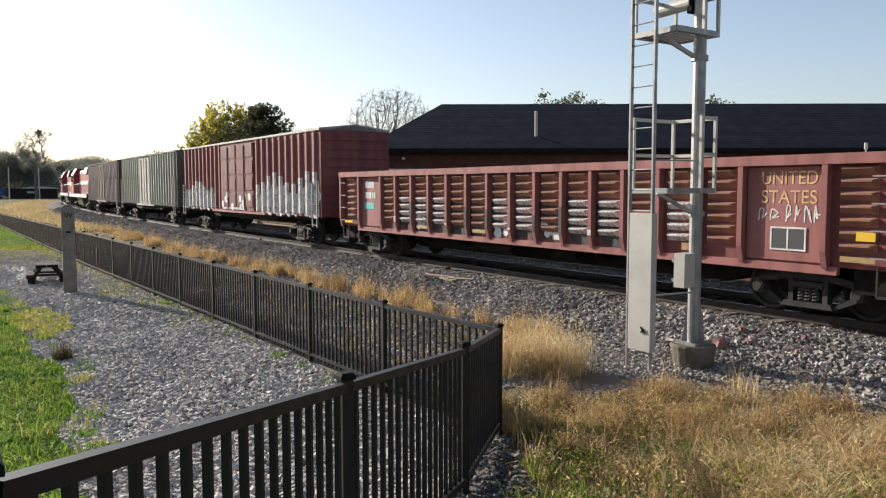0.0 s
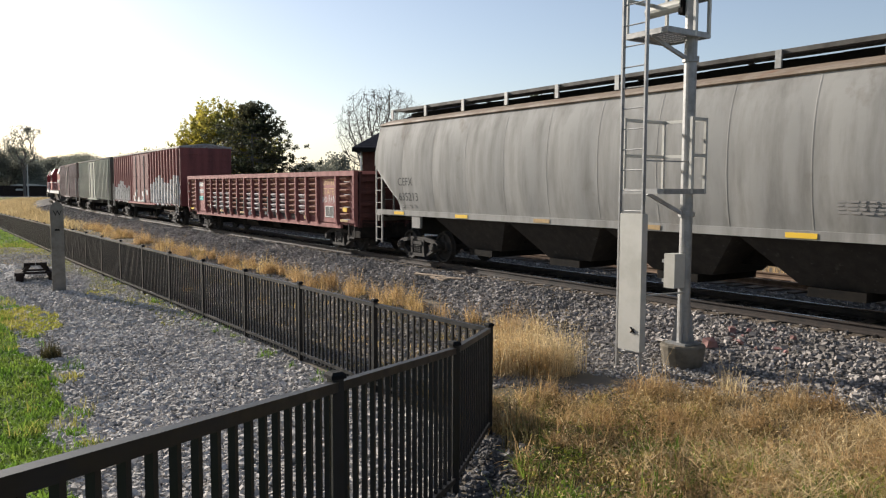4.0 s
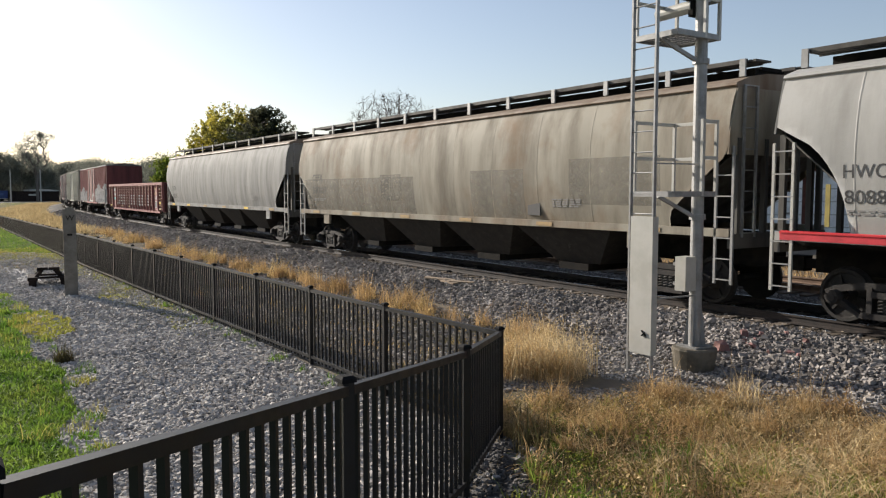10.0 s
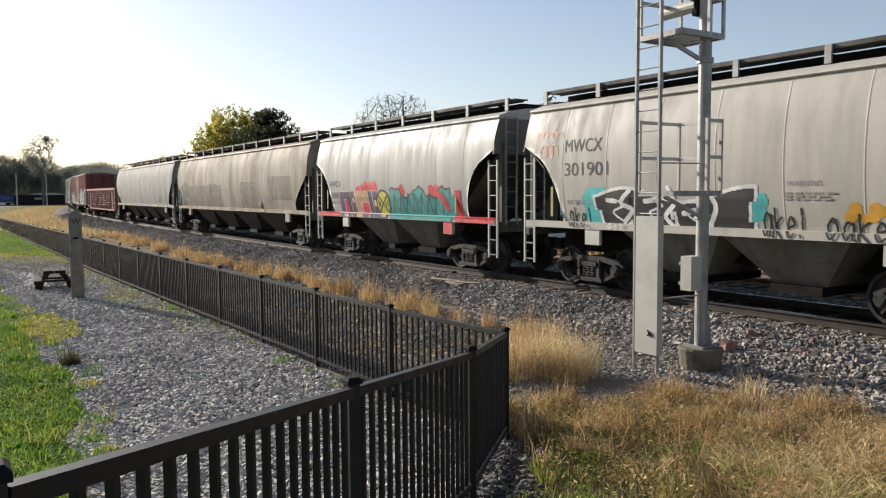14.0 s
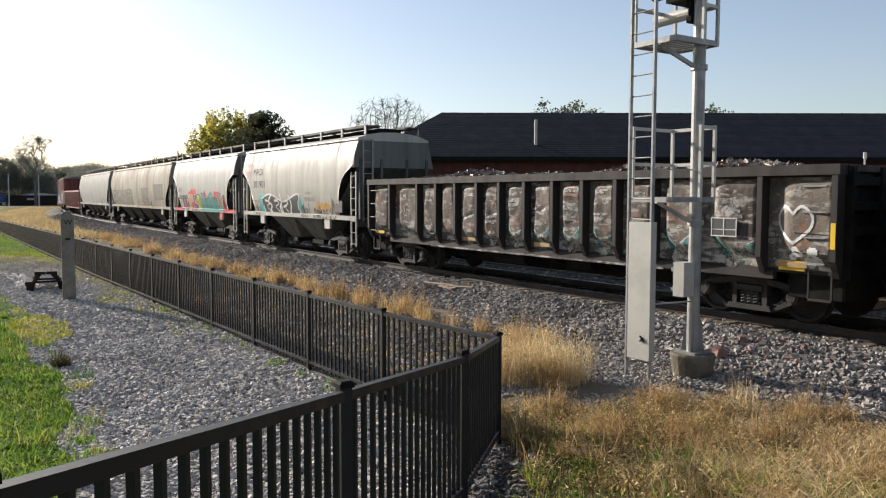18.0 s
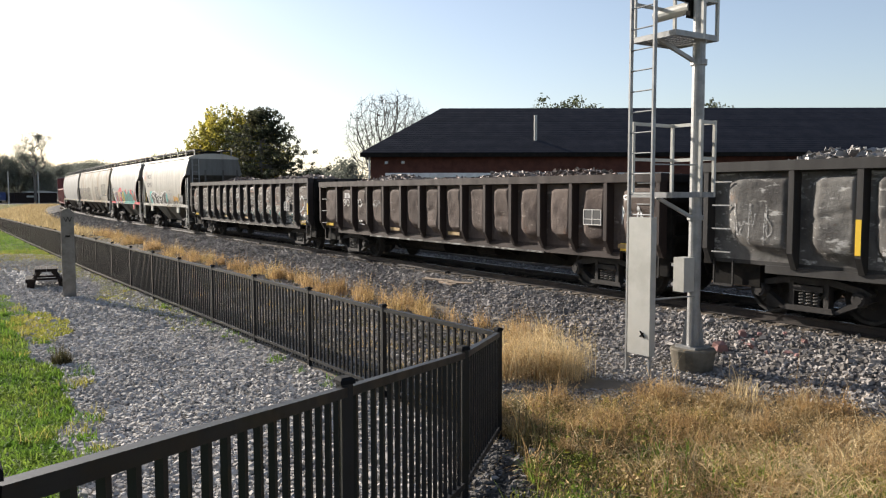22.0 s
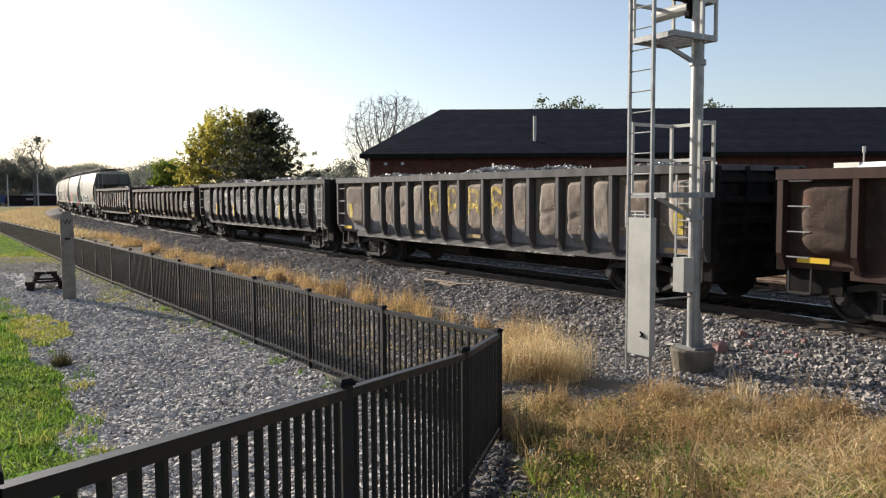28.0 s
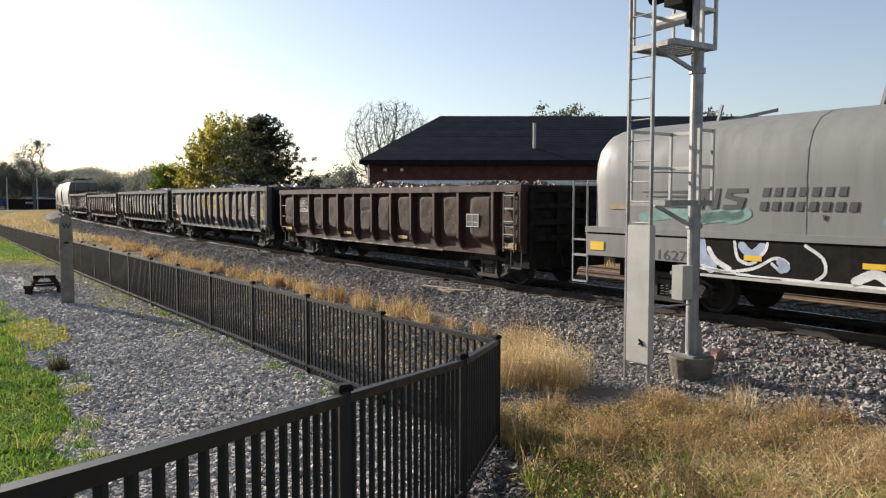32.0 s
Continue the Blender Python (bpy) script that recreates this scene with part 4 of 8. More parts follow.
# ---- small things on the ground ----
n = 12
rx, ry = rng.normal(-7.6, 0.5, n), rng.normal(11.3, 0.3, n)
stones("red_stones", np.stack([rx, ry, ground_z(rx, ry) + 0.05], 1), 0.05, M_REDSTONE, "reddish stones lying on the ballast", "stone")
red_block = stones("red_block", np.array([[-8.0, 10.75, 0.24]]), 0.1, M_REDSTONE, "single reddish block on the ballast", "stone")
red_block["kind"] = "thing"
for i, (x, y, turn, ln) in enumerate(((-17.6, 11.55, 12, 1.1), (-17.0, 11.45, -8, 0.8), (-16.6, 11.6, 30, 0.7))):
    z = float(ground_z(np.array([x]), np.array([y]))[0])
    tagged(part("plank", Shape().box(-ln / 2, ln / 2, -0.07, 0.07, 0.03, 0.07), M_OLDWOOD, at=pose(x, y, z, 6, 0, turn)), "broken piece of old tie wood on the ballast", "plank", "wood scraps")

# whistle post
wp = thing("whistle_post", "tall grey concrete whistle post with a rounded top", "sign post", at=pose(-22.8, 3.2, 0, 0, 0, 84))
top = [(-0.16, 0), (0.16, 0), (0.16, 2.2)] + [(0.16 * math.cos(a), 2.2 + 0.18 * math.sin(a)) for a in np.linspace(0.2, 2.94, 9)] + [(-0.16, 2.2)]
part("slab", Shape().prism(top, "y", -0.06, 0.06), M_CONC, wp)
lt = bpy.data.curves.new("w", "FONT")
lt.body, lt.size = "W", 0.2
tmp = bpy.data.objects.new("w", lt)
scene.collection.objects.link(tmp)
wm = bpy.data.meshes.new_from_object(tmp.evaluated_get(bpy.context.evaluated_depsgraph_get()))
bpy.data.objects.remove(tmp)
wm.materials.clear()
wm.materials.append(M_BLACK)
part("letter", wm, None, wp, "black letter W", at=pose(-0.09, -0.066, 2.02, 90, 0, 0))
part("plate", Shape().box(-0.06, 0.06, -0.068, -0.06, 1.62, 1.67), M_BLACK, wp)

# camper parked behind the track
cv = thing("camper", "dark camper with a white roof and vent dome", "camper", at=pose(-7.75, 19.2, 0.36, 0, 0, -14))
part("body", Shape().box(-2.2, 5.5, -1.1, 1.1, 0.5, 2.75), M_TABLE, cv, "dark brown body")
part("roof", Shape().prism([(-1.15, 2.75), (1.15, 2.75), (1.12, 2.98), (0.95, 3.12), (-0.95, 3.12), (-1.12, 2.98)], "x", -2.2, 5.5), M_WHITE, cv, "white roof with rounded edges")
part("overhang", Shape().prism([(-2.95, 3.0), (-2.2, 2.6), (-2.2, 3.12), (-2.95, 3.13)], "y", -1.05, 1.05), M_ALU, cv, "sloped grey front of the roof")
part("vent_dome", Shape().tube((-1.7, -0.3, 3.12), (-1.7, -0.3, 3.22), 0.16, 14, 0.16).tube((-1.7, -0.3, 3.22), (-1.7, -0.3, 3.31), 0.22, 14, 0.12), M_WHITE, cv)
part("flue", Shape().tube((-2.75, -0.3, 3.1), (-2.75, -0.3, 3.5), 0.02, 8).tube((-2.75, -0.3, 3.38), (-2.75, -0.3, 3.54), 0.04, 8), M_ALU, cv)
part("roof_rail", Shape().tube((-1.2, -0.9, 3.14), (5.3, -0.9, 3.34), 0.035, 6), M_GALV, cv)
for xx in (-1.2, 3.6):
    for yy in (-1.05, 0.8):
        part("wheel", Shape().tube((xx, yy, 0.38), (xx, yy + 0.25, 0.38), 0.38, 16), M_BLACK, cv)
# picnic table
pt = thing("picnic_table", "dark brown picnic table with benches on the gravel", "picnic table", at=pose(-25.9, 3.02, 0, 0, 0, -6.6))
for k in range(4):
    part("top_board", Shape().box(-0.6, 0.6, -0.3 + k * 0.152, -0.16 + k * 0.152, 0.5, 0.58), M_TABLE, pt)
for k in (-1, 1):
    part("bench", Shape().box(-0.62, 0.62, k * 0.42 - 0.13, k * 0.42 + 0.13, 0.2, 0.3), M_TABLE, pt, "thick dark bench board")
    for e in (-0.42, 0.42):
        part("leg", Shape().box(e - 0.09, e + 0.09, k * 0.42 - 0.1, k * 0.42 + 0.1, 0.0, 0.2), M_TABLE, pt)
        part("top_leg", Shape().bar((e, k * 0.16, 0.5), (e, k * 0.36, 0.24), 0.1, 0.1), M_TABLE, pt)
for e in (-0.42, 0.42):
    part("cross_bar", Shape().box(e - 0.05, e + 0.05, -0.38, 0.38, 0.24, 0.3), M_TABLE, pt)
tagged(part("slab", Shape().box(-31.6, -26.3, 2.35, 2.95, 0.0, 0.03), M_PALECONC), "small pale concrete slab under the picnic table", "concrete slab")


# ---- trees ----
def limbs(shape, start, way, length, r, depth, rd, tips, spread=0.55, shrink=0.72, kids=(2, 3), sides=5, up=0.12):
    """A branching wooden skeleton; collects the ends of the twigs."""
    p, d = Vector(start), Vector(way).normalized()
    cuts = 3 if depth > 2 else 2
    for k in range(cuts):
        d = (d + Vector((rd.gauss(0, 0.1), rd.gauss(0, 0.1), rd.gauss(up * 0.5, 0.06)))).normalized()
        q = p + d * (length / cuts)
        r1 = r * (1 - 0.3 * (k + 1) / cuts)
        shape.tube(p, q, r * (1 - 0.3 * k / cuts), sides, r1)
        p = q
        if k < cuts - 1 and depth > 1 and rd.random() < 0.7:
            dd = (d + Vector((rd.gauss(0, 1), rd.gauss(0, 1), rd.gauss(0.1, 0.5))) * spread).normalized()
            limbs(shape, p, dd, length * shrink * rd.uniform(0.7, 1), r1 * 0.55, depth - 1, rd, tips, spread, shrink, kids, max(3, sides - 1), up)
    if depth <= 0:
        tips.append(p)
        return
    for _ in range(rd.randint(*kids)):
        dd = (d + Vector((rd.gauss(0, 1), rd.gauss(0, 1), rd.gauss(up, 0.5))) * spread).normalized()
        limbs(shape, p, dd, length * shrink * rd.uniform(0.75, 1.1), r * 0.6, depth - 1, rd, tips, spread, shrink, kids, max(3, sides - 1), up)


def leaves(name, centres, per, radius, size, material, parent):
    c = np.repeat(np.array(centres), per, 0)
    n = len(c)
    c = c + rng.normal(0, radius, (n, 3)) * np.array([1, 1, 0.8])
    c[:, 2] = np.maximum(c[:, 2], 0.2)
    u = rng.normal(0, 1, (n, 3))
    u /= np.linalg.norm(u, axis=1)[:, None]
    w = np.cross(u, rng.normal(0, 1, (n, 3)))
    w /= np.linalg.norm(w, axis=1)[:, None]
    s = (size * rng.uniform(0.6, 1.3, n))[:, None]
    v = np.stack([c - u * s, c + w * s * 0.55, c + u * s, c - w * s * 0.55], 1).reshape(-1, 3)
    f = np.arange(n * 4).reshape(-1, 4)
    ob = new(name, np_mesh(name, v, f, material))
    ob.parent = parent
    return ob


def tree(x, y, high, wide, material, label, seed, trunk=0.28, first=0.25, per=26, clump=0.4, size=0.13, extra=70, cone=False, ground=0.0):
    t = thing("tree", label, "tree", at=pose(x, y, ground))
    rd = random.Random(seed)
    s, tips = Shape(), []
    th = high * first
    s.tube((0, 0, -0.2), (0, 0, th), trunk, 8, trunk * 0.75)
    if cone:
        s.tube((0, 0, th), (0, 0, high * 0.97), trunk * 0.75, 6, 0.03)
        pts = []
        for k in range(extra):
            v = rd.random() ** 0.8
            z = high * (0.1 + 0.88 * v)
            rr = wide / 2 * (1.02 - v) ** 0.8 * (0.45 + 0.6 * rd.random())
            a = rd.uniform(0, 6.283)
            p = (rr * math.cos(a), rr * math.sin(a), z - 0.1 * rr)
            s.tube((0, 0, z), p, 0.03, 3, 0.01)
            pts += [p, (p[0] * 0.7, p[1] * 0.7, p[2] + 0.1)]
        tips = pts
    else:
        for k in range(5):
            a = k * 1.257 + rd.uniform(-0.3, 0.3)
            limbs(s, (0, 0, th * rd.uniform(0.75, 1.0)), (math.cos(a) * 0.6, math.sin(a) * 0.6, 0.9), high * 0.24, trunk * 0.5, 2, rd, tips, 0.5, 0.75)
        limbs(s, (0, 0, th), (0.05, 0, 1), high * 0.3, trunk * 0.6, 2, rd, tips, 0.5, 0.75)
        tips = [tuple(p) for p in tips]
        for k in range(extra):
            u = Vector((rd.gauss(0, 1), rd.gauss(0, 1), rd.gauss(0, 1))).normalized()
            lump = 0.78 + 0.22 * math.sin(3 * u.x + seed) * math.sin(4 * u.y + 2 * u.z)
            rr = (0.6 + 0.4 * rd.random() ** 0.5) * lump
            tips.append((u.x * wide / 2 * rr, u.y * wide / 2 * rr, high * (0.58 + 0.4 * u.z * rr)))
        lim = [p for p in tips if p[2] < high and math.hypot(p[0], p[1]) < wide * 0.56]
        tips = lim
    part("trunk", s, M_BARK, t, "grey-brown trunk and limbs")
    if per:
        leaves("crown", tips, per, clump, size, material, t)
    return t


def spray_tree(x, y, high, wide, material, label, seed):
    """A broad crown of upswept leafy sprays that end in points, with gaps between them."""
    t = thing("tree", label, "tree", at=pose(x, y, 0))
    rd = random.Random(seed)
    s, tips, pts = Shape(), [], []
    s.tube((0, 0, -0.2), (0, 0, high * 0.16), 0.28, 8, 0.22)
    for k in range(8):
        a = k * 0.785 + rd.uniform(-0.3, 0.3)
        limbs(s, (0, 0, high * rd.uniform(0.12, 0.2)), (math.cos(a) * 0.7, math.sin(a) * 0.7, 0.9), high * 0.27, 0.13, 2, rd, tips, 0.45, 0.75)
    mid = Vector((0, 0, high * 0.42))
    for k in range(620):
        u = Vector((rd.gauss(0, 1), rd.gauss(0, 1), rd.gauss(0.35, 0.9))).normalized()
        lump = 0.84 + 0.16 * math.sin(3.1 * u.x + seed) * math.sin(3.7 * u.y + 2.3 * u.z)
        rr = lump * (0.35 + 0.5 * rd.random() ** 0.5)
        p = mid + Vector((u.x * wide / 2 * rr, u.y * wide / 2 * rr, u.z * high * (0.56 if u.z > 0 else 0.42) * rr))
        d = (u + Vector((0, 0, 0.75))).normalized()
        ln = rd.uniform(0.5, 1.5)
        q = p + d * ln
        if q.z < 0.4:
            continue
        s.tube(p - d * 0.3, q, 0.022, 3, 0.006)
        for j in range(7):
            f = j / 6
            pts += [tuple(p.lerp(q, f) + Vector((rd.gauss(0, 1), rd.gauss(0, 1), rd.gauss(0, 1))) * 0.22 * (1.05 - f))] * (3 if f < 0.6 else 2)
    part("trunk", s, M_BARK, t, "grey-brown trunk and limbs")
    leaves("crown", pts, 5, 0.1, 0.11, material, t)
    return t


spray_tree(-67.6, 23.0, 11.0, 11.2, M_LEAF_YELLOW, "broad tree with yellow and olive autumn leaves", 3)


def conifer(x, y, high, wide, label, seed):
    """Ragged layers of drooping boughs whose ends turn up."""
    t = thing("tree", label, "tree", at=pose(x, y, 0))
    rd = random.Random(seed)
    s, pts = Shape(), []
    s.tube((0, 0, -0.2), (0, 0, high * 0.97), 0.22, 7, 0.03)
    for k in range(270):
        v = rd.random() ** 1.1
        z = high * (0.08 + 0.9 * v)
        reach = wide * 0.13 * math.sqrt(max(high - z, 0)) * rd.choice((0.45, 0.6, 0.75, 0.9, 1.05, 1.25)) * rd.uniform(0.9, 1.1) + 0.05
        a = rd.uniform(0, 6.283)
        p = Vector((0, 0, z))
        for j in range(1, 5):
            u = j / 4
            q = Vector((reach * u * math.cos(a), reach * u * math.sin(a), z - 0.12 * reach * u + 0.55 * u * u * u))
            s.tube(p, q, 0.04 * (1.1 - u), 3, 0.03 * (1.1 - u))
            p = q
            if j > 1 or reach < 1.2:
                pts.append(tuple(q))
    part("trunk", s, M_BARK, t, "dark trunk and boughs")
    leaves("crown", pts, 46, 0.12, 0.085, M_LEAF_DARK, t)
    return t


conifer(-58.2, 21.9, 8.9, 15.0, "dark evergreen tree with a ragged broad crown", 5)


def grown(centre, radii, trunk_top, seed, count=760, step=0.3, sight=1.7):
    """Wood that grows step by step towards scattered points, as (place, parent) rows."""
    rg = np.random.default_rng(seed)
    u = rg.normal(0, 1, (count, 3))
    u = u / np.linalg.norm(u, axis=1)[:, None] * (rg.uniform(0.02, 1, count) ** 0.4)[:, None]
    goals = np.array(centre) + u * np.array(radii)
    nodes = [np.array([0, 0, trunk_top * k / 4]) for k in range(5)]
    up = [max(0, k - 1) for k in range(5)]
    for k in range(7):
        # main limbs fan out from the top of the trunk
        a, p, last = k * 0.9, nodes[4], 4
        d = np.array([math.cos(a) * 0.75, math.sin(a) * 0.75, 0.8 + 0.1 * (k % 3)])
        for _ in range(int(radii[2] * 0.62 / step)):
            d = d / np.linalg.norm(d) + rg.normal(0, 0.12, 3) + np.array([0, 0, 0.03])
            p = p + d / np.linalg.norm(d) * step
            nodes.append(p)
            up.append(last)
            last = len(nodes) - 1
    near = np.zeros(count, int)
    dist = np.full(count, 1e9)
    done = 0
    for _ in range(40):
        p = np.array(nodes)
        d = np.linalg.norm(goals[:, None, :] - p[None, done:], axis=2)
        new_near, new_dist = d.argmin(1) + done, d.min(1)
        better = new_dist < dist
        near, dist = np.where(better, new_near, near), np.where(better, new_dist, dist)
        done = len(nodes)
        keep = dist > step * 1.05
        goals, near, dist = goals[keep], near[keep], dist[keep]
        seen = dist < sight
        if not seen.any():
            break
        for i in np.unique(near[seen]):
            w = goals[seen & (near == i)] - p[i]
            w = (w / np.linalg.norm(w, axis=1)[:, None]).sum(0)
            w = w / (np.linalg.norm(w) + 1e-6) + rg.normal(0, 0.09, 3)
            nodes.append(p[i] + w / np.linalg.norm(w) * step)
            up.append(int(i))
    return np.array(nodes), up


def bare_tree(x, y, centre, radii, trunk_top, label, seed, count=760, step=0.3, thin=0.009):
    t = thing("tree", label, "tree", at=pose(x, y, 0))
    p, up = grown(centre, radii, trunk_top, seed, count, step)
    load = np.ones(len(p))
    for i in range(len(p) - 1, 0, -1):
        load[up[i]] += load[i]
    r = thin * load ** 0.43
    s = Shape()
    for i in range(1, len(p)):
        a, b = Vector(p[up[i]]), Vector(p[i])
        if (b - a).length > 1e-4:
            s.tube(a, b, min(r[up[i]], r[i] * 1.4), 3 if r[i] < 0.05 else 7, r[i])
    rg = np.random.default_rng(seed + 1)
    for i in np.nonzero(load < 6)[0]:
        way = (p[i] - p[up[i]]) / step
        for _ in range(2):
            e = way + rg.normal(0, 0.55, 3)
            s.tube(p[i], p[i] + e / np.linalg.norm(e) * step * rg.uniform(1.0, 2.2), thin, 3, thin * 0.5)
    part("trunk", s, M_BARK, t, "grey trunk and bare twigs")
    return t, p[load < 2]


bare_tree(-66.0, 37.3, (0.0, 0.6, 8.2), (4.5, 4.6, 4.3), 3.2, "leafless grey tree with a fine spreading crown", 8, 2300, 0.3, 0.009)
tree(-60.5, 54.0, 12.6, 7.0, M_LEAF_GREEN, "green tree rising behind the roof", 11, 0.25, 0.3, 50, 0.36, 0.16, 110)
tree(-57.0, 52.0, 12.0, 6.0, M_LEAF_GREEN, "green tree behind the roof", 12, 0.25, 0.3, 50, 0.36, 0.16, 110)
tree(-48.0, 61.5, 11.3, 7.0, M_LEAF_GREEN, "green tree behind the roof", 13, 0.25, 0.3, 50, 0.36, 0.16, 110)
tree(-26.0, 75.0, 13.6, 6.0, M_LEAF_GREEN, "green tree behind the roof", 14, 0.25, 0.3, 50, 0.36, 0.16, 110)
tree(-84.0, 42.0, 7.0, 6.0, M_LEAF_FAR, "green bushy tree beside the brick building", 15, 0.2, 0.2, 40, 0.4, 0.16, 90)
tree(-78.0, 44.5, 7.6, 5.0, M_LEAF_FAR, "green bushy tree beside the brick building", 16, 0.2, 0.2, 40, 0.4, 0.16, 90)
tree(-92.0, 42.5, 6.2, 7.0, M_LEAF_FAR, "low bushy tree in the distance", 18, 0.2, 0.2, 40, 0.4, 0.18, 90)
tree(-104, 27.0, 8.0, 5.5, M_LEAF_BRIGHT, "bright green bushy tree behind the track", 17, 0.2, 0.15, 40, 0.4, 0.19, 90)
# a far row behind the track and a wood beyond the field: angle from the track, distance, height, width
FAR = [(9.3, 150, 7.3, 9), (10.6, 155, 8.4, 8), (11.9, 150, 7.6, 9), (13.2, 140, 8.4, 8), (14.4, 132, 8.9, 7), (7.2, 290, 13, 13), (7.9, 295, 14, 13), (8.6, 290, 14.5, 14), (9.7, 280, 14.5, 14),
       (6.3, 262, 13, 12), (5.2, 258, 16.5, 13), (4.1, 255, 15.5, 13), (3.0, 255, 16, 13), (1.9, 262, 15, 14), (0.8, 262, 15, 14), (-0.6, 262, 16, 15), (-2.2, 262, 16, 15), (-4, 270, 16, 15)]
FAR += [(-5.5 + 1.9 * k, 300, 14 + 2.5 * math.sin(k * 2.4), 17) for k in range(9)]
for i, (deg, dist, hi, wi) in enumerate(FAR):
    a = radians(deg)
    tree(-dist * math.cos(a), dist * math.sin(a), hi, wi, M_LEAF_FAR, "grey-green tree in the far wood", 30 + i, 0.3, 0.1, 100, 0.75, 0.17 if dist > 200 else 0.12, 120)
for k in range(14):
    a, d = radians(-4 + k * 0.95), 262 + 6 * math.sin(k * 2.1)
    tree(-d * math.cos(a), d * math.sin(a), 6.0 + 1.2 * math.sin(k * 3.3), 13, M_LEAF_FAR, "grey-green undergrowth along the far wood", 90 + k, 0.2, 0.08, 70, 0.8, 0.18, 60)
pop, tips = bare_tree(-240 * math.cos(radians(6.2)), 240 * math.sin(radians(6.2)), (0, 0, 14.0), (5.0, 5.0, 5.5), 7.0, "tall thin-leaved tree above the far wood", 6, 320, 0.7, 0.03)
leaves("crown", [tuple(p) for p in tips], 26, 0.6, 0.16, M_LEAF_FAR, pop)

# far road, low building and poles
tagged(part("road", Shape().box(-222, -214, -200, 26, 0.0, 0.02), M_ASPHALT), "pale road across the field", "road", kind="structure")
fb = thing("shed", "low dark far building with a pale roof edge", "building", at=pose(-246, 26.2, 0, 0, 0, 4))
part("wall", Shape().box(-4, 4, -5.4, 5.2, 0, 2.75), M_TABLE, fb, "dark brown wall")
part("roof", Shape().prism([(-2.3, 2.75), (5.6, 2.75), (5.6, 2.9), (1.5, 3.35), (-2.3, 3.15)], "x", -4.6, 4.6), M_ALU, fb, "low pitched roof with a pale edge")
part("window", Shape().box(4.0, 4.05, -2.4, -0.6, 1.5, 2.0), M_ALU, fb)
bt = thing("trailer", "blue box trailer standing at the far road", "trailer", at=pose(-250, 14.6, 0, 0, 0, 4))
part("body", Shape().box(-1.2, 1.2, -5.0, 5.0, 0.7, 2.9), M_BLUE, bt, "dull blue side")
part("side_rail", Shape().box(1.2, 1.24, -5.0, 5.0, 0.62, 0.78), M_ALU, bt)
part("panel", Shape().box(1.2, 1.24, 2.2, 3.9, 1.6, 2.2), M_BLUE2, bt, "paler blue panel")
for yy in (-3.4, -2.4, 3.6):
    part("wheel", Shape().tube((0.6, yy, 0.48), (1.1, yy, 0.48), 0.48, 14), M_BLACK, bt)
for x, y, hi in ((-226, 18.5, 8.2), (-226, 25.3, 8.2)):
    pl = thing("utility_pole", "thin pale pole beside the far road", "utility pole", at=pose(x, y, 0))
    part("pole", Shape().tube((0, 0, -0.2), (0, 0, hi), 0.17, 8, 0.12), M_ALU, pl)
    part("cross_arm", Shape().box(-0.05, 0.05, -0.5, 0.5, hi - 0.5, hi - 0.4), M_BARK, pl)

# ---- rolling stock: paints ----
def paint(name, c, dirt, rust=(0.13, 0.06, 0.035), rough=0.65, streak=1.0):
    """Weathered car paint: streaks of dirt that run down, and patches of rust."""
    return mat(name, c, rough, color2=dirt, scale=1.6, stretch=(1.6, 1.6, 0.22), low=0.42, high=0.72, color3=rust, scale3=0.9, low3=0.62, high3=0.78,
               bump=0.12, bump_scale=9.0, rough2=0.85, spec=0.3)


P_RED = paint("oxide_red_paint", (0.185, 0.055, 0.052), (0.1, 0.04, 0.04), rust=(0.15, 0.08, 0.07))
# car red darkened for the end walls, which face away from the sun
P_SHADERED = paint("shaded_red_end", (0.075, 0.028, 0.026), (0.03, 0.016, 0.015), rust=(0.06, 0.03, 0.026), rough=0.85)
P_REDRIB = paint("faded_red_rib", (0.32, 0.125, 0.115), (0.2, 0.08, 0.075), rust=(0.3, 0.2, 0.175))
# ridges are a paler orange than the red sheet behind them
P_ORANGE = paint("tan_orange_ridge", (0.3, 0.165, 0.115), (0.2, 0.085, 0.06), rust=(0.17, 0.075, 0.055))
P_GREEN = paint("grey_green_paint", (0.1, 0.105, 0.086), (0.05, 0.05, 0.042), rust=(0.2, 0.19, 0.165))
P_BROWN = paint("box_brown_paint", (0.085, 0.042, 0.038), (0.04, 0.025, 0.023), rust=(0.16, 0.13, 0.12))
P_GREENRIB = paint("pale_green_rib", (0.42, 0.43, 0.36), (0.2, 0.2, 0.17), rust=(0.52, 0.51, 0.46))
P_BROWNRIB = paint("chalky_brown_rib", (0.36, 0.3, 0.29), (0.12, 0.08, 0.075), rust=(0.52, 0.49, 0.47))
P_PALE = mat("chalky_overspray", (0.72, 0.7, 0.69), 0.8, color2=(0.25, 0.17, 0.16), scale=3, stretch=(3, 3, 0.6))
P_GREYHOP = paint("dull_grey_paint", (0.29, 0.286, 0.27), (0.175, 0.17, 0.157), rust=(0.156, 0.133, 0.11), rough=0.8)
P_TANHOP = mat("stained_beige_paint", (0.315, 0.288, 0.228), 0.72, color2=(0.185, 0.16, 0.122), scale=1.1, stretch=(1.5, 1.5, 0.28), low=0.4, high=0.66, color3=(0.19, 0.12, 0.065), scale3=0.5, low3=0.49, high3=0.72, bump=0.12, bump_scale=9.0, rough2=0.85, spec=0.3)
P_WHITEHOP = paint("off_white_paint", (0.399, 0.392, 0.368), (0.321, 0.313, 0.288), rust=(0.345, 0.333, 0.303), rough=0.5)
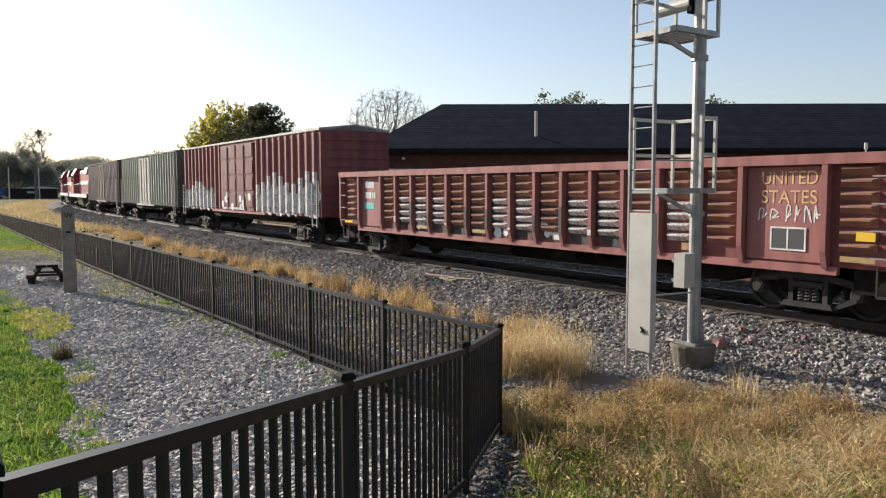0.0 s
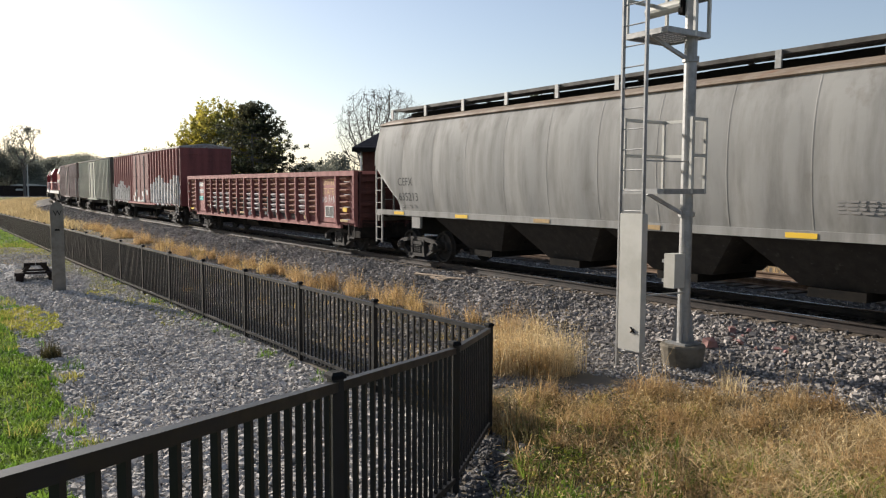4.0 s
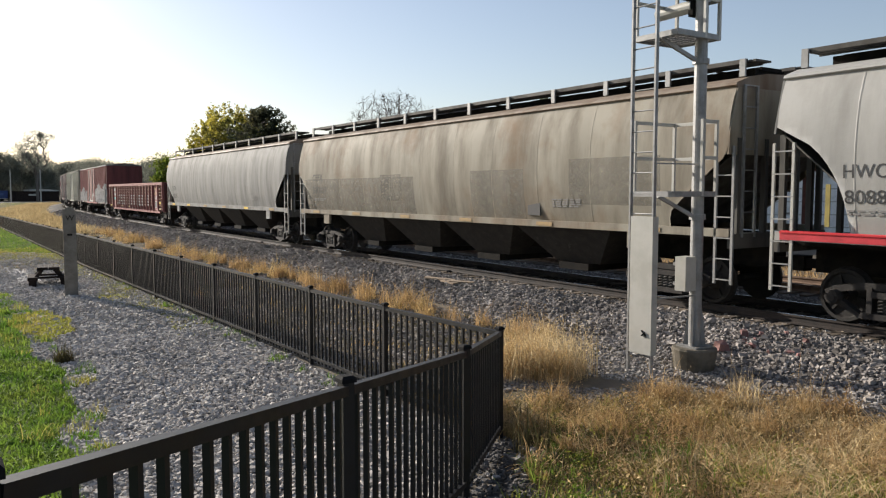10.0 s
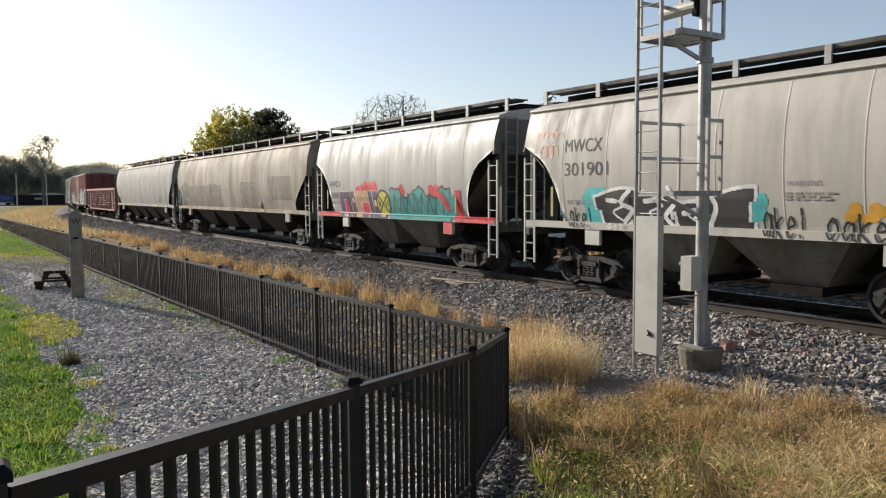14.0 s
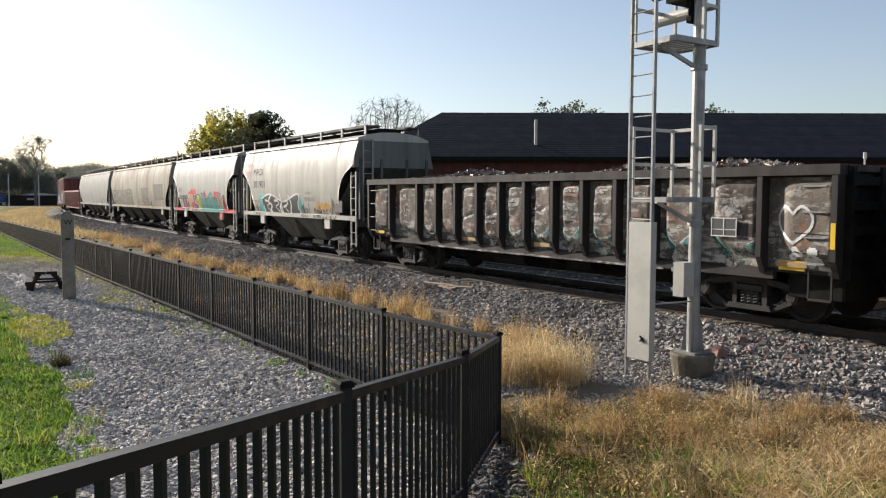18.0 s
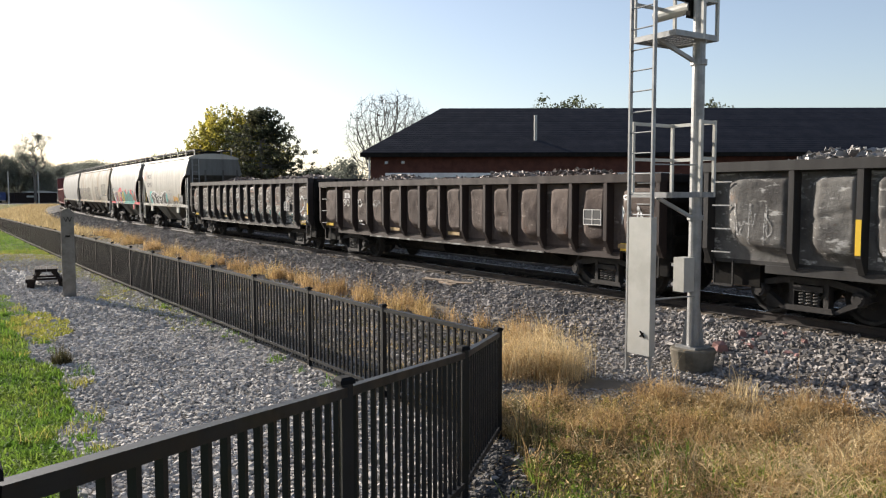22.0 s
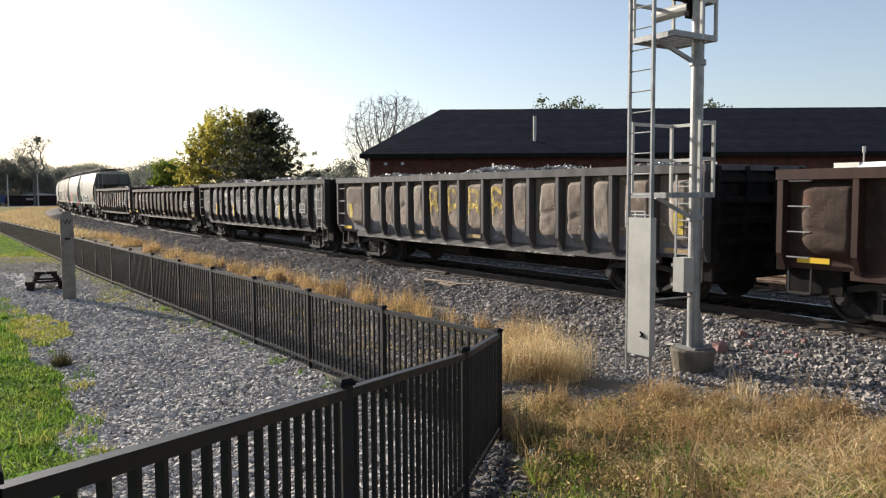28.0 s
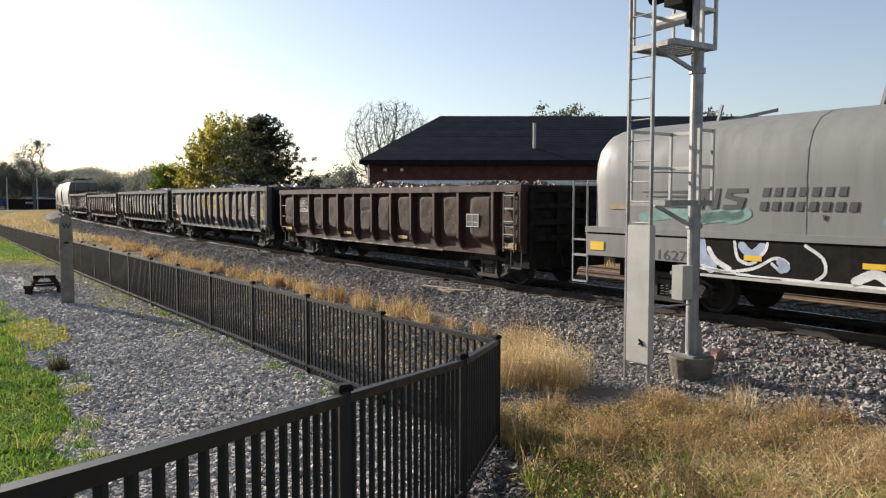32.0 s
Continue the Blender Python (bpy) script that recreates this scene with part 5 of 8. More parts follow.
P_CREAMHOP = paint("cream_paint", (0.43, 0.41, 0.362), (0.335, 0.317, 0.28), rust=(0.368, 0.348, 0.304), rough=0.5)
P_ROOF = paint("rust_stained_roof", (0.238, 0.191, 0.145), (0.162, 0.111, 0.0723), rust=(0.204, 0.102, 0.0553))
P_G1 = paint("sooty_brown_paint", (0.0351, 0.0287, 0.0268), (0.0224, 0.0191, 0.0179), rust=(0.0765, 0.0382, 0.0255))
P_G2 = paint("brown_black_paint", (0.042, 0.028, 0.0235), (0.0252, 0.019, 0.0168), rust=(0.0728, 0.0392, 0.028))
P_G3 = paint("charcoal_paint", (0.0382, 0.0357, 0.0338), (0.0255, 0.0235, 0.0224), rust=(0.0638, 0.0542, 0.0478))
P_G4 = paint("weathered_grey_paint", (0.0892, 0.0842, 0.0842), (0.0561, 0.0491, 0.0467), rust=(0.0935, 0.0608, 0.0421))
P_G5 = paint("rusty_brown_paint", (0.054, 0.024, 0.0175), (0.027, 0.0145, 0.0115), rust=(0.085, 0.037, 0.024))


def grime(name, base, dark, chalk, rust, chalk_at=0.56, rust_at=0.58):
    """Battered side sheet: broad soot, chalky scuffs in short level strokes, flaking rust, grit."""
    m = bpy.data.materials.new(name)
    m.use_nodes = True
    nt = m.node_tree
    bsdf = nt.nodes["Principled BSDF"]
    bsdf.inputs["Roughness"].default_value, bsdf.inputs["Specular IOR Level"].default_value = 0.85, 0.2
    tc = nt.nodes.new("ShaderNodeTexCoord")

    def fac(scale, stretch, lo, hi, detail=8.0, rough=0.68):
        mp = nt.nodes.new("ShaderNodeMapping")
        mp.inputs["Scale"].default_value = stretch
        nt.links.new(tc.outputs["Object"], mp.inputs["Vector"])
        nz = nt.nodes.new("ShaderNodeTexNoise")
        nz.inputs["Scale"].default_value, nz.inputs["Detail"].default_value, nz.inputs["Roughness"].default_value = scale, detail, rough
        nt.links.new(mp.outputs[0], nz.inputs["Vector"])
        mr = nt.nodes.new("ShaderNodeMapRange")
        mr.inputs["From Min"].default_value, mr.inputs["From Max"].default_value = lo, hi
        nt.links.new(nz.outputs["Fac"], mr.inputs["Value"])
        return mr.outputs[0], nz.outputs["Fac"]

    def over(f, a, c):
        n = nt.nodes.new("ShaderNodeMix")
        n.data_type = "RGBA"
        nt.links.new(f, n.inputs[0])
        if isinstance(a, tuple):
            n.inputs[6].default_value = (*a, 1)
        else:
            nt.links.new(a, n.inputs[6])
        n.inputs[7].default_value = (*c, 1)
        return n.outputs[2]
    out = over(fac(1.1, (1, 1, 0.7), 0.4, 0.62)[0], base, dark)
    out = over(fac(2.1, (1, 1, 0.55), rust_at, rust_at + 0.08)[0], out, rust)
    out = over(fac(3.4, (0.7, 1, 2.0), chalk_at, chalk_at + 0.07)[0], out, chalk)
    out = over(fac(7.0, (1, 1, 0.35), 0.6, 0.68)[0], out, dark)
    out = over(fac(14.0, (0.5, 1, 2.5), 0.62, 0.7)[0], out, tuple(v * 0.75 for v in rust))
    nt.links.new(out, bsdf.inputs["Base Color"])
    coarse, fine = fac(4.5, (1, 1, 1), 0, 1)[1], fac(26.0, (1, 1, 1), 0, 1)[1]
    b1, b2 = nt.nodes.new("ShaderNodeBump"), nt.nodes.new("ShaderNodeBump")
    b1.inputs["Strength"].default_value, b1.inputs["Distance"].default_value = 0.5, 0.05
    b2.inputs["Strength"].default_value, b2.inputs["Distance"].default_value = 0.3, 0.01
    nt.links.new(coarse, b1.inputs["Height"])
    nt.links.new(fine, b2.inputs["Height"])
    nt.links.new(b1.outputs[0], b2.inputs["Normal"])
    nt.links.new(b2.outputs[0], bsdf.inputs["Normal"])
    return m


D_G1 = grime("dusty_patchy_panel", (0.19, 0.16, 0.135), (0.055, 0.046, 0.042), (0.36, 0.33, 0.29), (0.26, 0.14, 0.08), 0.53, 0.57)
D_G2 = grime("dusty_brown_panel", (0.135, 0.104, 0.088), (0.066, 0.049, 0.042), (0.23, 0.195, 0.17), (0.12, 0.075, 0.055), 0.6, 0.6)
D_G3 = grime("dusty_grey_panel", (0.165, 0.158, 0.147), (0.075, 0.07, 0.066), (0.38, 0.37, 0.35), (0.17, 0.12, 0.09), 0.56, 0.62)
D_G4 = grime("dusty_tan_panel", (0.26, 0.22, 0.178), (0.16, 0.12, 0.095), (0.38, 0.34, 0.3), (0.22, 0.155, 0.11), 0.6, 0.58)
D_G5 = grime("dusty_rust_panel", (0.074, 0.052, 0.041), (0.042, 0.028, 0.022), (0.15, 0.12, 0.1), (0.09, 0.045, 0.03), 0.62, 0.58)
S_G1 = grime("sooty_skirt", (0.16, 0.15, 0.135), (0.05, 0.045, 0.042), (0.36, 0.35, 0.32), (0.2, 0.14, 0.09), 0.5, 0.6)
S_G4 = grime("grey_skirt", (0.2, 0.2, 0.215), (0.13, 0.125, 0.13), (0.3, 0.3, 0.31), (0.2, 0.15, 0.11), 0.58, 0.64)
P_COIL = paint("silver_grey_hood_paint", (0.216, 0.216, 0.204), (0.172, 0.172, 0.16), rust=(0.188, 0.182, 0.17), rough=0.5)
P_GRATE = paint("weathered_grating", (0.085, 0.08, 0.072), (0.05, 0.045, 0.04), rust=(0.1, 0.065, 0.045))
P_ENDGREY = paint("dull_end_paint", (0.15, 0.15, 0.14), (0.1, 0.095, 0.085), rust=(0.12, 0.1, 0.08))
# bay and lower end paints: dirt, with the shade there mixed into the colour
P_BAY = paint("dirty_shade_bay_paint", (0.1, 0.095, 0.085), (0.05, 0.046, 0.04), rust=(0.07, 0.055, 0.045))
P_SHORTBAY = paint("dirty_shaded_grey_bay", (0.14, 0.136, 0.122), (0.075, 0.07, 0.06), rust=(0.07, 0.06, 0.05))
P_LETTER = mat("dark_lettering", (0.05, 0.05, 0.05), 0.7)
P_FAINT = mat("faint_lettering", (0.2, 0.19, 0.18), 0.7)
P_WLETTER = mat("pale_lettering", (0.62, 0.6, 0.56), 0.7, color2=(0.4, 0.38, 0.36), scale=6)
P_YLETTER = mat("faded_gold_lettering", (0.7, 0.48, 0.2), 0.7, color2=(0.45, 0.26, 0.14), scale=6)
P_SCRAP = mat("scrap_metal", (0.25, 0.22, 0.2), 0.55, 0.4, color2=(0.12, 0.08, 0.06), scale=1.3, per_piece=0.6, island=True)
P_SHREDS = mat("shredded_metal", (0.42, 0.41, 0.4), 0.5, 0.4, color2=(0.2, 0.18, 0.16), scale=1.3, per_piece=0.6, island=True)


def worn(m, lo=0.5, hi=0.72, scale=7.0):
    """Let flakes of a paint film be missing."""
    nt = m.node_tree
    tc, nz, mr = nt.nodes.new("ShaderNodeTexCoord"), nt.nodes.new("ShaderNodeTexNoise"), nt.nodes.new("ShaderNodeMapRange")
    nz.inputs["Scale"].default_value, nz.inputs["Detail"].default_value, nz.inputs["Roughness"].default_value = scale, 9.0, 0.72
    mr.inputs["From Min"].default_value, mr.inputs["From Max"].default_value = lo, hi
    tr, mx = nt.nodes.new("ShaderNodeBsdfTransparent"), nt.nodes.new("ShaderNodeMixShader")
    nt.links.new(tc.outputs["Object"], nz.inputs["Vector"])
    nt.links.new(nz.outputs["Fac"], mr.inputs["Value"])
    nt.links.new(mr.outputs[0], mx.inputs[0])
    nt.links.new(nt.nodes["Principled BSDF"].outputs[0], mx.inputs[1])
    nt.links.new(tr.outputs[0], mx.inputs[2])
    nt.links.new(mx.outputs[0], nt.nodes["Material Output"].inputs["Surface"])
    return m


SPRAY = {k: mat("spray_" + k, c, 0.55, color2=tuple(v * 0.7 for v in c), scale=4) for k, c in dict(
    teal=(0.02, 0.27, 0.25), red=(0.6, 0.03, 0.045), violet=(0.11, 0.07, 0.17), salmon=(0.5, 0.26, 0.19), lime=(0.55, 0.5, 0.05), black=(0.02, 0.02, 0.022),
    white=(0.72, 0.72, 0.7), cyan=(0.08, 0.5, 0.48), amber=(0.6, 0.3, 0.03), pink=(0.7, 0.3, 0.2), blue=(0.36, 0.42, 0.56), gold=(0.62, 0.45, 0.05), aqua=(0.19, 0.33, 0.3), chalk=(0.36, 0.35, 0.33), rosy=(0.5, 0.16, 0.15), rusty=(0.17, 0.075, 0.045), olive=(0.33, 0.26, 0.06), umber=(0.06, 0.045, 0.05), navy=(0.05, 0.045, 0.15), tan=(0.5, 0.32, 0.18), blush=(0.62, 0.4, 0.42)).items()}
for k, c in (("faint", (0.4, 0.39, 0.37)), ("wash", (0.66, 0.64, 0.62)), ("soot", (0.03, 0.028, 0.028)), ("ochre", (0.55, 0.38, 0.05)), ("sea", (0.03, 0.17, 0.16)), ("bone", (0.42, 0.39, 0.34))):
    SPRAY[k] = worn(mat("worn_spray_" + k, c, 0.7, color2=tuple(v * 0.7 for v in c), scale=4), *((0.52, 0.7) if k in ("wash", "soot") else (0.42, 0.62)))
SPRAY_GLOSS = {k: mat("glossy_" + k, c, 0.25) for k, c in dict(red=(0.6, 0.05, 0.06), blush=(0.5, 0.4, 0.42), teal=(0.1, 0.42, 0.4)).items()}
REPAINT = worn(mat("greyer_repaint", (0.22, 0.2, 0.16), 0.75, color2=(0.26, 0.238, 0.19), scale=2), 0.2, 0.85, 2.5)

# ---- rolling stock: shared pieces ----
WHEEL_R = 0.457


def lathe(shape, rings, n=20):
    """Turn (y, r) pairs about the y axis."""
    rows = [[(r * math.cos(2 * math.pi * k / n), y, r * math.sin(2 * math.pi * k / n)) for k in range(n + 1)] for y, r in rings]
    return shape.grid(rows)


def wheelset_mesh():
    s = Shape()
    lathe(s, [(-1.05, 0.001), (-1.05, 0.075), (1.05, 0.075), (1.05, 0.001)], 10)
    for k in (-1, 1):
        lathe(s, [(k * y, r) for y, r in ((0.80, 0.08), (0.80, 0.16), (0.75, 0.2), (0.755, 0.36), (0.81, 0.385), (0.815, 0.44), (0.72, WHEEL_R), (0.70, 0.48), (0.68, 0.48), (0.68, 0.1))])
        for q in range(3):
            a = q * 2.094
            s.box(-0.02, 0.02, k * 0.77 - 0.02, k * 0.77 + 0.02, 0.2, 0.34, Matrix.Rotation(a, 4, "Y"))
    return s.mesh("wheelset", M_TRUCK, smooth=False)


def side_frame_mesh():
    """Cast frame: a bowed top member, two sloping struts down to the spring seat, open windows between."""
    s = Shape()
    y0, y1 = -1.12, -0.97
    s.prism([(-1.06, 0.56), (-0.9, 0.64), (-0.42, 0.73), (0.42, 0.73), (0.9, 0.64), (1.06, 0.56), (1.04, 0.5), (0.86, 0.54), (0.4, 0.62), (-0.4, 0.62), (-0.86, 0.54), (-1.04, 0.5)], "y", y0, y1)
    s.prism([(-0.46, 0.16), (0.46, 0.16), (0.42, 0.25), (-0.42, 0.25)], "y", y0 - 0.05, y1 + 0.02)
    for k in (-1, 1):
        s.prism([(k * 1.02, 0.52), (k * 0.84, 0.46), (k * 0.38, 0.16), (k * 0.5, 0.16), (k * 0.56, 0.2), (k * 1.08, 0.44)], "y", y0, y1)
        s.box(k * 0.31 - 0.045, k * 0.31 + 0.045, y0 - 0.015, y1, 0.22, 0.66)
        s.tube((k * 0.889, y0 - 0.1, 0.457), (k * 0.889, y0 + 0.02, 0.457), 0.115, 14, 0.135)
        s.tube((k * 0.889, y0 - 0.115, 0.457), (k * 0.889, y0 - 0.1, 0.457), 0.07, 10)
        for a in (0.5, 2.6, 4.7):
            s.tube((k * 0.889 + 0.085 * math.cos(a), y0 - 0.118, 0.457 + 0.085 * math.sin(a)), (k * 0.889 + 0.085 * math.cos(a), y0 - 0.1, 0.457 + 0.085 * math.sin(a)), 0.018, 6)
    s.box(-0.27, 0.27, y0 - 0.04, y1, 0.5, 0.6)
    return s.mesh("side_frame", M_FRAMEIRON)


def spring_mesh():
    """One coil spring, wound as a real helix."""
    s = Shape()
    p = [(0.052 * math.cos(k * 0.785), -1.1 + 0.052 * math.sin(k * 0.785), 0.255 + 0.0068 * k) for k in range(36)]
    for a, b in zip(p[:-1], p[1:]):
        s.tube(a, b, 0.014, 4)
    return s.mesh("spring", M_SPRING)


ME_WHEELS, ME_FRAME, ME_SPRING = wheelset_mesh(), side_frame_mesh(), spring_mesh()
ME_BOLSTER = Shape().box(-0.2, 0.2, -1.0, 1.0, 0.5, 0.72).tube((0, 0, 0.72), (0, 0, 0.8), 0.3, 12).mesh("truck", M_TRUCK)
ME_RUNG = Shape().bar((-0.2, 0, 0), (0.2, 0, 0), 0.022).mesh("rung", M_GALV)
ME_COUPLER = Shape().box(-0.35, 0.3, -0.07, 0.07, 0.78, 0.95).box(0.3, 0.5, -0.14, 0.14, 0.72, 1.0).mesh("coupler", M_BLACK)
M_FADED = mat("faded_reflector", (0.42, 0.27, 0.09), 0.6, color2=(0.25, 0.17, 0.09), scale=5)
ME_YELLOW = Shape().box(-0.28, 0.28, -0.004, 0.004, -0.045, 0.045).mesh("reflector", M_YELLOW)
ME_FADED = Shape().box(-0.28, 0.28, -0.004, 0.004, -0.045, 0.045).mesh("reflector", M_FADED)
WHEELSETS = []


def add_trucks(car, tc):
    for k in (-1, 1):
        tr = part("truck", ME_BOLSTER, None, car, "dark cast-steel truck", at=pose(k * tc, 0, 0))
        for w in (-0.889, 0.889):
            WHEELSETS.append((part("wheelset", ME_WHEELS, None, tr, at=pose(w, 0, WHEEL_R)), car, w))
        for q in (0, 180):
            part("side_frame", ME_FRAME, None, tr, at=pose(0, 0, 0, 0, 0, q))
            for dx in (-0.13, 0.0, 0.13):
                part("spring", ME_SPRING, None, tr, at=pose(0, 0, 0, 0, 0, q) @ pose(dx, 0, 0))


def add_couplers(car, length):
    part("coupler", ME_COUPLER, None, car, at=pose(length / 2, 0, 0))
    part("coupler", ME_COUPLER, None, car, at=pose(-length / 2, 0, 0, 0, 0, 180))


def ladder_part(car, x, y, z0, z1, material, wide=0.42, turn=0, step=0.38):
    s = Shape()
    for k in (-1, 1):
        s.box(k * wide / 2 - 0.025, k * wide / 2 + 0.025, -0.02, 0.02, z0, z1)
    ld = part("ladder", s, material, car, at=pose(x, y, 0, 0, 0, turn))
    for k in range(int((z1 - z0) / step) + 1):
        part("rung", ME_RUNG, None, ld, at=pose(0, -0.01, z0 + 0.08 + k * step))


def lettering(car, words, x, z, high, material, y_at, wide=None, name="lettering"):
    """Words painted on the near side; x is their start, z their middle."""
    cu = bpy.data.curves.new("words", "FONT")
    cu.body, cu.size = words, high * 1.38
    tmp = bpy.data.objects.new("words", cu)
    scene.collection.objects.link(tmp)
    me = bpy.data.meshes.new_from_object(tmp.evaluated_get(bpy.context.evaluated_depsgraph_get()))
    bpy.data.objects.remove(tmp)
    bpy.data.curves.remove(cu)
    xs = [v.co.x for v in me.vertices]
    ys = [v.co.y for v in me.vertices]
    k = 1.0 if wide is None else wide / (max(xs) - min(xs))
    low_x, mid_y = min(xs), (max(ys) + min(ys)) / 2
    bm = bmesh.new()
    bm.from_mesh(me)
    bmesh.ops.triangulate(bm, faces=bm.faces)
    bmesh.ops.subdivide_edges(bm, edges=bm.edges, cuts=2, use_grid_fill=True)
    bm.to_mesh(me)
    bm.free()
    for v in me.vertices:
        zz = z + v.co.y - mid_y
        xx = x + (v.co.x - low_x) * k
        v.co = (xx, y_at(zz, xx) - 0.006, zz)
    me.materials.clear()
    me.materials.append(material)
    me.name = name
    ob = new(name, me)
    ob.parent = car
    return ob


def bars(car, x, z, rows, wide, high, material, y_at, name="small_print"):
    """Lines of print too small to read, as rows of short bars."""
    rd = random.Random(int(x * 100 + z * 10))
    s = Shape()
    for r in range(rows):
        px, zz = x, z - r * high * 1.7
        while px < x + wide:
            w = rd.uniform(0.06, 0.2)
            s.box(px, px + w, y_at(zz, px) - 0.008, y_at(zz, px) - 0.003, zz - high / 2, zz + high / 2)
            px += w + 0.05
    return tagged(part(name, s, material, car), kind="stuff")


def blob_patch(car, name, material, x0, x1, z0, z1, y_at, test, cell=0.035, lift=0.006):
    """A thin film of sprayed paint that follows the side wherever test(x, z) holds."""
    nx, nz = max(2, int((x1 - x0) / cell)), max(2, int((z1 - z0) / cell))
    xs, zs = np.linspace(x0, x1, nx + 1), np.linspace(z0, z1, nz + 1)
    gx, gz = np.meshgrid(xs, zs)
    gy = np.array([[y_at(z, x) - lift * 0.5 - 0.0015 for x in xs] for z in zs])
    v = np.stack([gx.ravel(), gy.ravel(), gz.ravel()], 1)
    i, j = np.meshgrid(np.arange(nx), np.arange(nz))
    a = (j * (nx + 1) + i).ravel()
    f = np.stack([a, a + 1, a + nx + 2, a + nx + 1], 1)
    c = v[f].mean(1)
    f = f[test(c[:, 0], c[:, 2])]
    if len(f):
        me = np_mesh(name, v, f, material)
        ob = new(name, me)
        ob.parent = car
        return ob


def letters_test(x0, x1, z0, z1, n, seed, fat=0.16, curly=False):
    """Fat made-up strokes side by side, as in a sprayed piece that cannot be read."""
    rd = np.random.default_rng(seed)
    segs = []
    w = (x1 - x0) / n
    for k in range(n):
        pts = rd.uniform(0.12, 0.88, (5, 2))
        pts[0], pts[1] = (0.15, 0.08), (0.25, 0.92)
        pts = smooth_line(pts) if curly else pts
        for a, b in zip(pts[:-1], pts[1:]):
            segs.append((x0 + (k + a[0]) * w, z0 + a[1] * (z1 - z0), x0 + (k + b[0]) * w, z0 + b[1] * (z1 - z0)))
    return near_lines(segs, fat)


def smooth_line(pts, m=6):
    """A flowing line through the points."""
    p = np.array([pts[0], *pts, pts[-1]], float)
    out = []
    for i in range(1, len(p) - 2):
        for k in range(m):
            t = k / m
            out.append(0.5 * (2 * p[i] + (p[i + 1] - p[i - 1]) * t + (2 * p[i - 1] - 5 * p[i] + 4 * p[i + 1] - p[i + 2]) * t * t + (3 * p[i] - p[i - 1] - 3 * p[i + 1] + p[i + 2]) * t ** 3))
    return np.array(out + [p[-2]])


def near_lines(segs, fat):

    def test(x, z):
        ok = np.zeros(len(x), bool)
        for ax, az, bx, bz in segs:
            dx, dz = bx - ax, bz - az
            t = np.clip(((x - ax) * dx + (z - az) * dz) / (dx * dx + dz * dz + 1e-9), 0, 1)
            ok |= np.hypot(x - ax - t * dx, z - az - t * dz) < fat / 2
        return ok
    return test


def stroke(car, pts, fat, colour, y_at, cell=0.014, lift=0.009, name="spray_line"):
    """One flowing sprayed line."""
    q = smooth_line(pts)
    segs = [(*a, *b) for a, b in zip(q[:-1], q[1:])]
    lo, hi = q.min(0) - fat, q.max(0) + fat
    return blob_patch(car, name, SPRAY[colour], lo[0], hi[0], lo[1], hi[1], y_at, near_lines(segs, fat), cell, lift)


def scrawl(car, x0, x1, z0, z1, n, seed, colour, y_at, fat=0.04, cell=0.02):
    """Handwriting too wild to read."""
    return blob_patch(car, "scrawl", SPRAY[colour], x0, x1, z0 - fat, z1 + fat, y_at, letters_test(x0, x1, z0, z1, n, seed, fat, True), cell, 0.008)


def loops(car, x0, x1, z0, z1, n, seed, colour, y_at, fat=0.04):
    """A run of handwritten loops."""
    rd = random.Random(seed)
    pts, mid, high = [], (z0 + z1) / 2, (z1 - z0) / 2
    tall = [rd.uniform(0.45, 1.0) for _ in range(n + 2)]
    for k in range(n * 7 + 1):
        a = k / 7
        i = int(a)
        amp = tall[i] + (tall[i + 1] - tall[i]) * (a - i)
        pts.append((x0 + (x1 - x0) * (a / n) - (x1 - x0) / n * 0.34 * math.sin(6.283 * a), mid - high * (1 - amp) * 0.6 - high * amp * math.cos(6.283 * a)))
    return stroke(car, pts, fat, colour, y_at, 0.018, 0.008, "scrawl")


GLYPHS = {"a": [[(0.8, 0.55), (0.45, 0.7), (0.15, 0.4), (0.4, 0.05), (0.75, 0.3), (0.82, 0.65), (0.85, 0.1), (1.0, 0.05)]], "k": [[(0.1, 1.0), (0.15, 0.5), (0.1, 0.0)], [(0.75, 0.7), (0.2, 0.4), (0.8, 0.0)]],
          "e": [[(0.15, 0.35), (0.75, 0.45), (0.5, 0.72), (0.15, 0.4), (0.35, 0.03), (0.85, 0.15)]], "s": [[(0.8, 0.75), (0.3, 0.7), (0.35, 0.45), (0.75, 0.3), (0.5, 0.0), (0.1, 0.1)]],
          "o": [[(0.5, 0.7), (0.12, 0.4), (0.4, 0.03), (0.82, 0.3), (0.6, 0.68), (0.4, 0.6)]], "i": [[(0.4, 1.0), (0.42, 0.6), (0.35, 0.3)], [(0.33, 0.12), (0.36, 0.04)]],
          "v": [[(0.1, 0.8), (0.4, 0.0), (0.85, 0.9)]], "c": [[(0.8, 0.6), (0.35, 0.7), (0.12, 0.3), (0.5, 0.0), (0.9, 0.2)]]}


def scribble(car, signs, x, z, high, wide, colour, y_at, fat=0.035):
    """A hasty sprayed tag, sign by sign."""
    for i, g in enumerate(signs):
        for line in GLYPHS[g]:
            stroke(car, [(x + (i + 0.9 * px) * wide, z + pz * high * (1.0 if i else 1.2)) for px, pz in line], fat, colour, y_at, 0.012, 0.012, "scrawl")


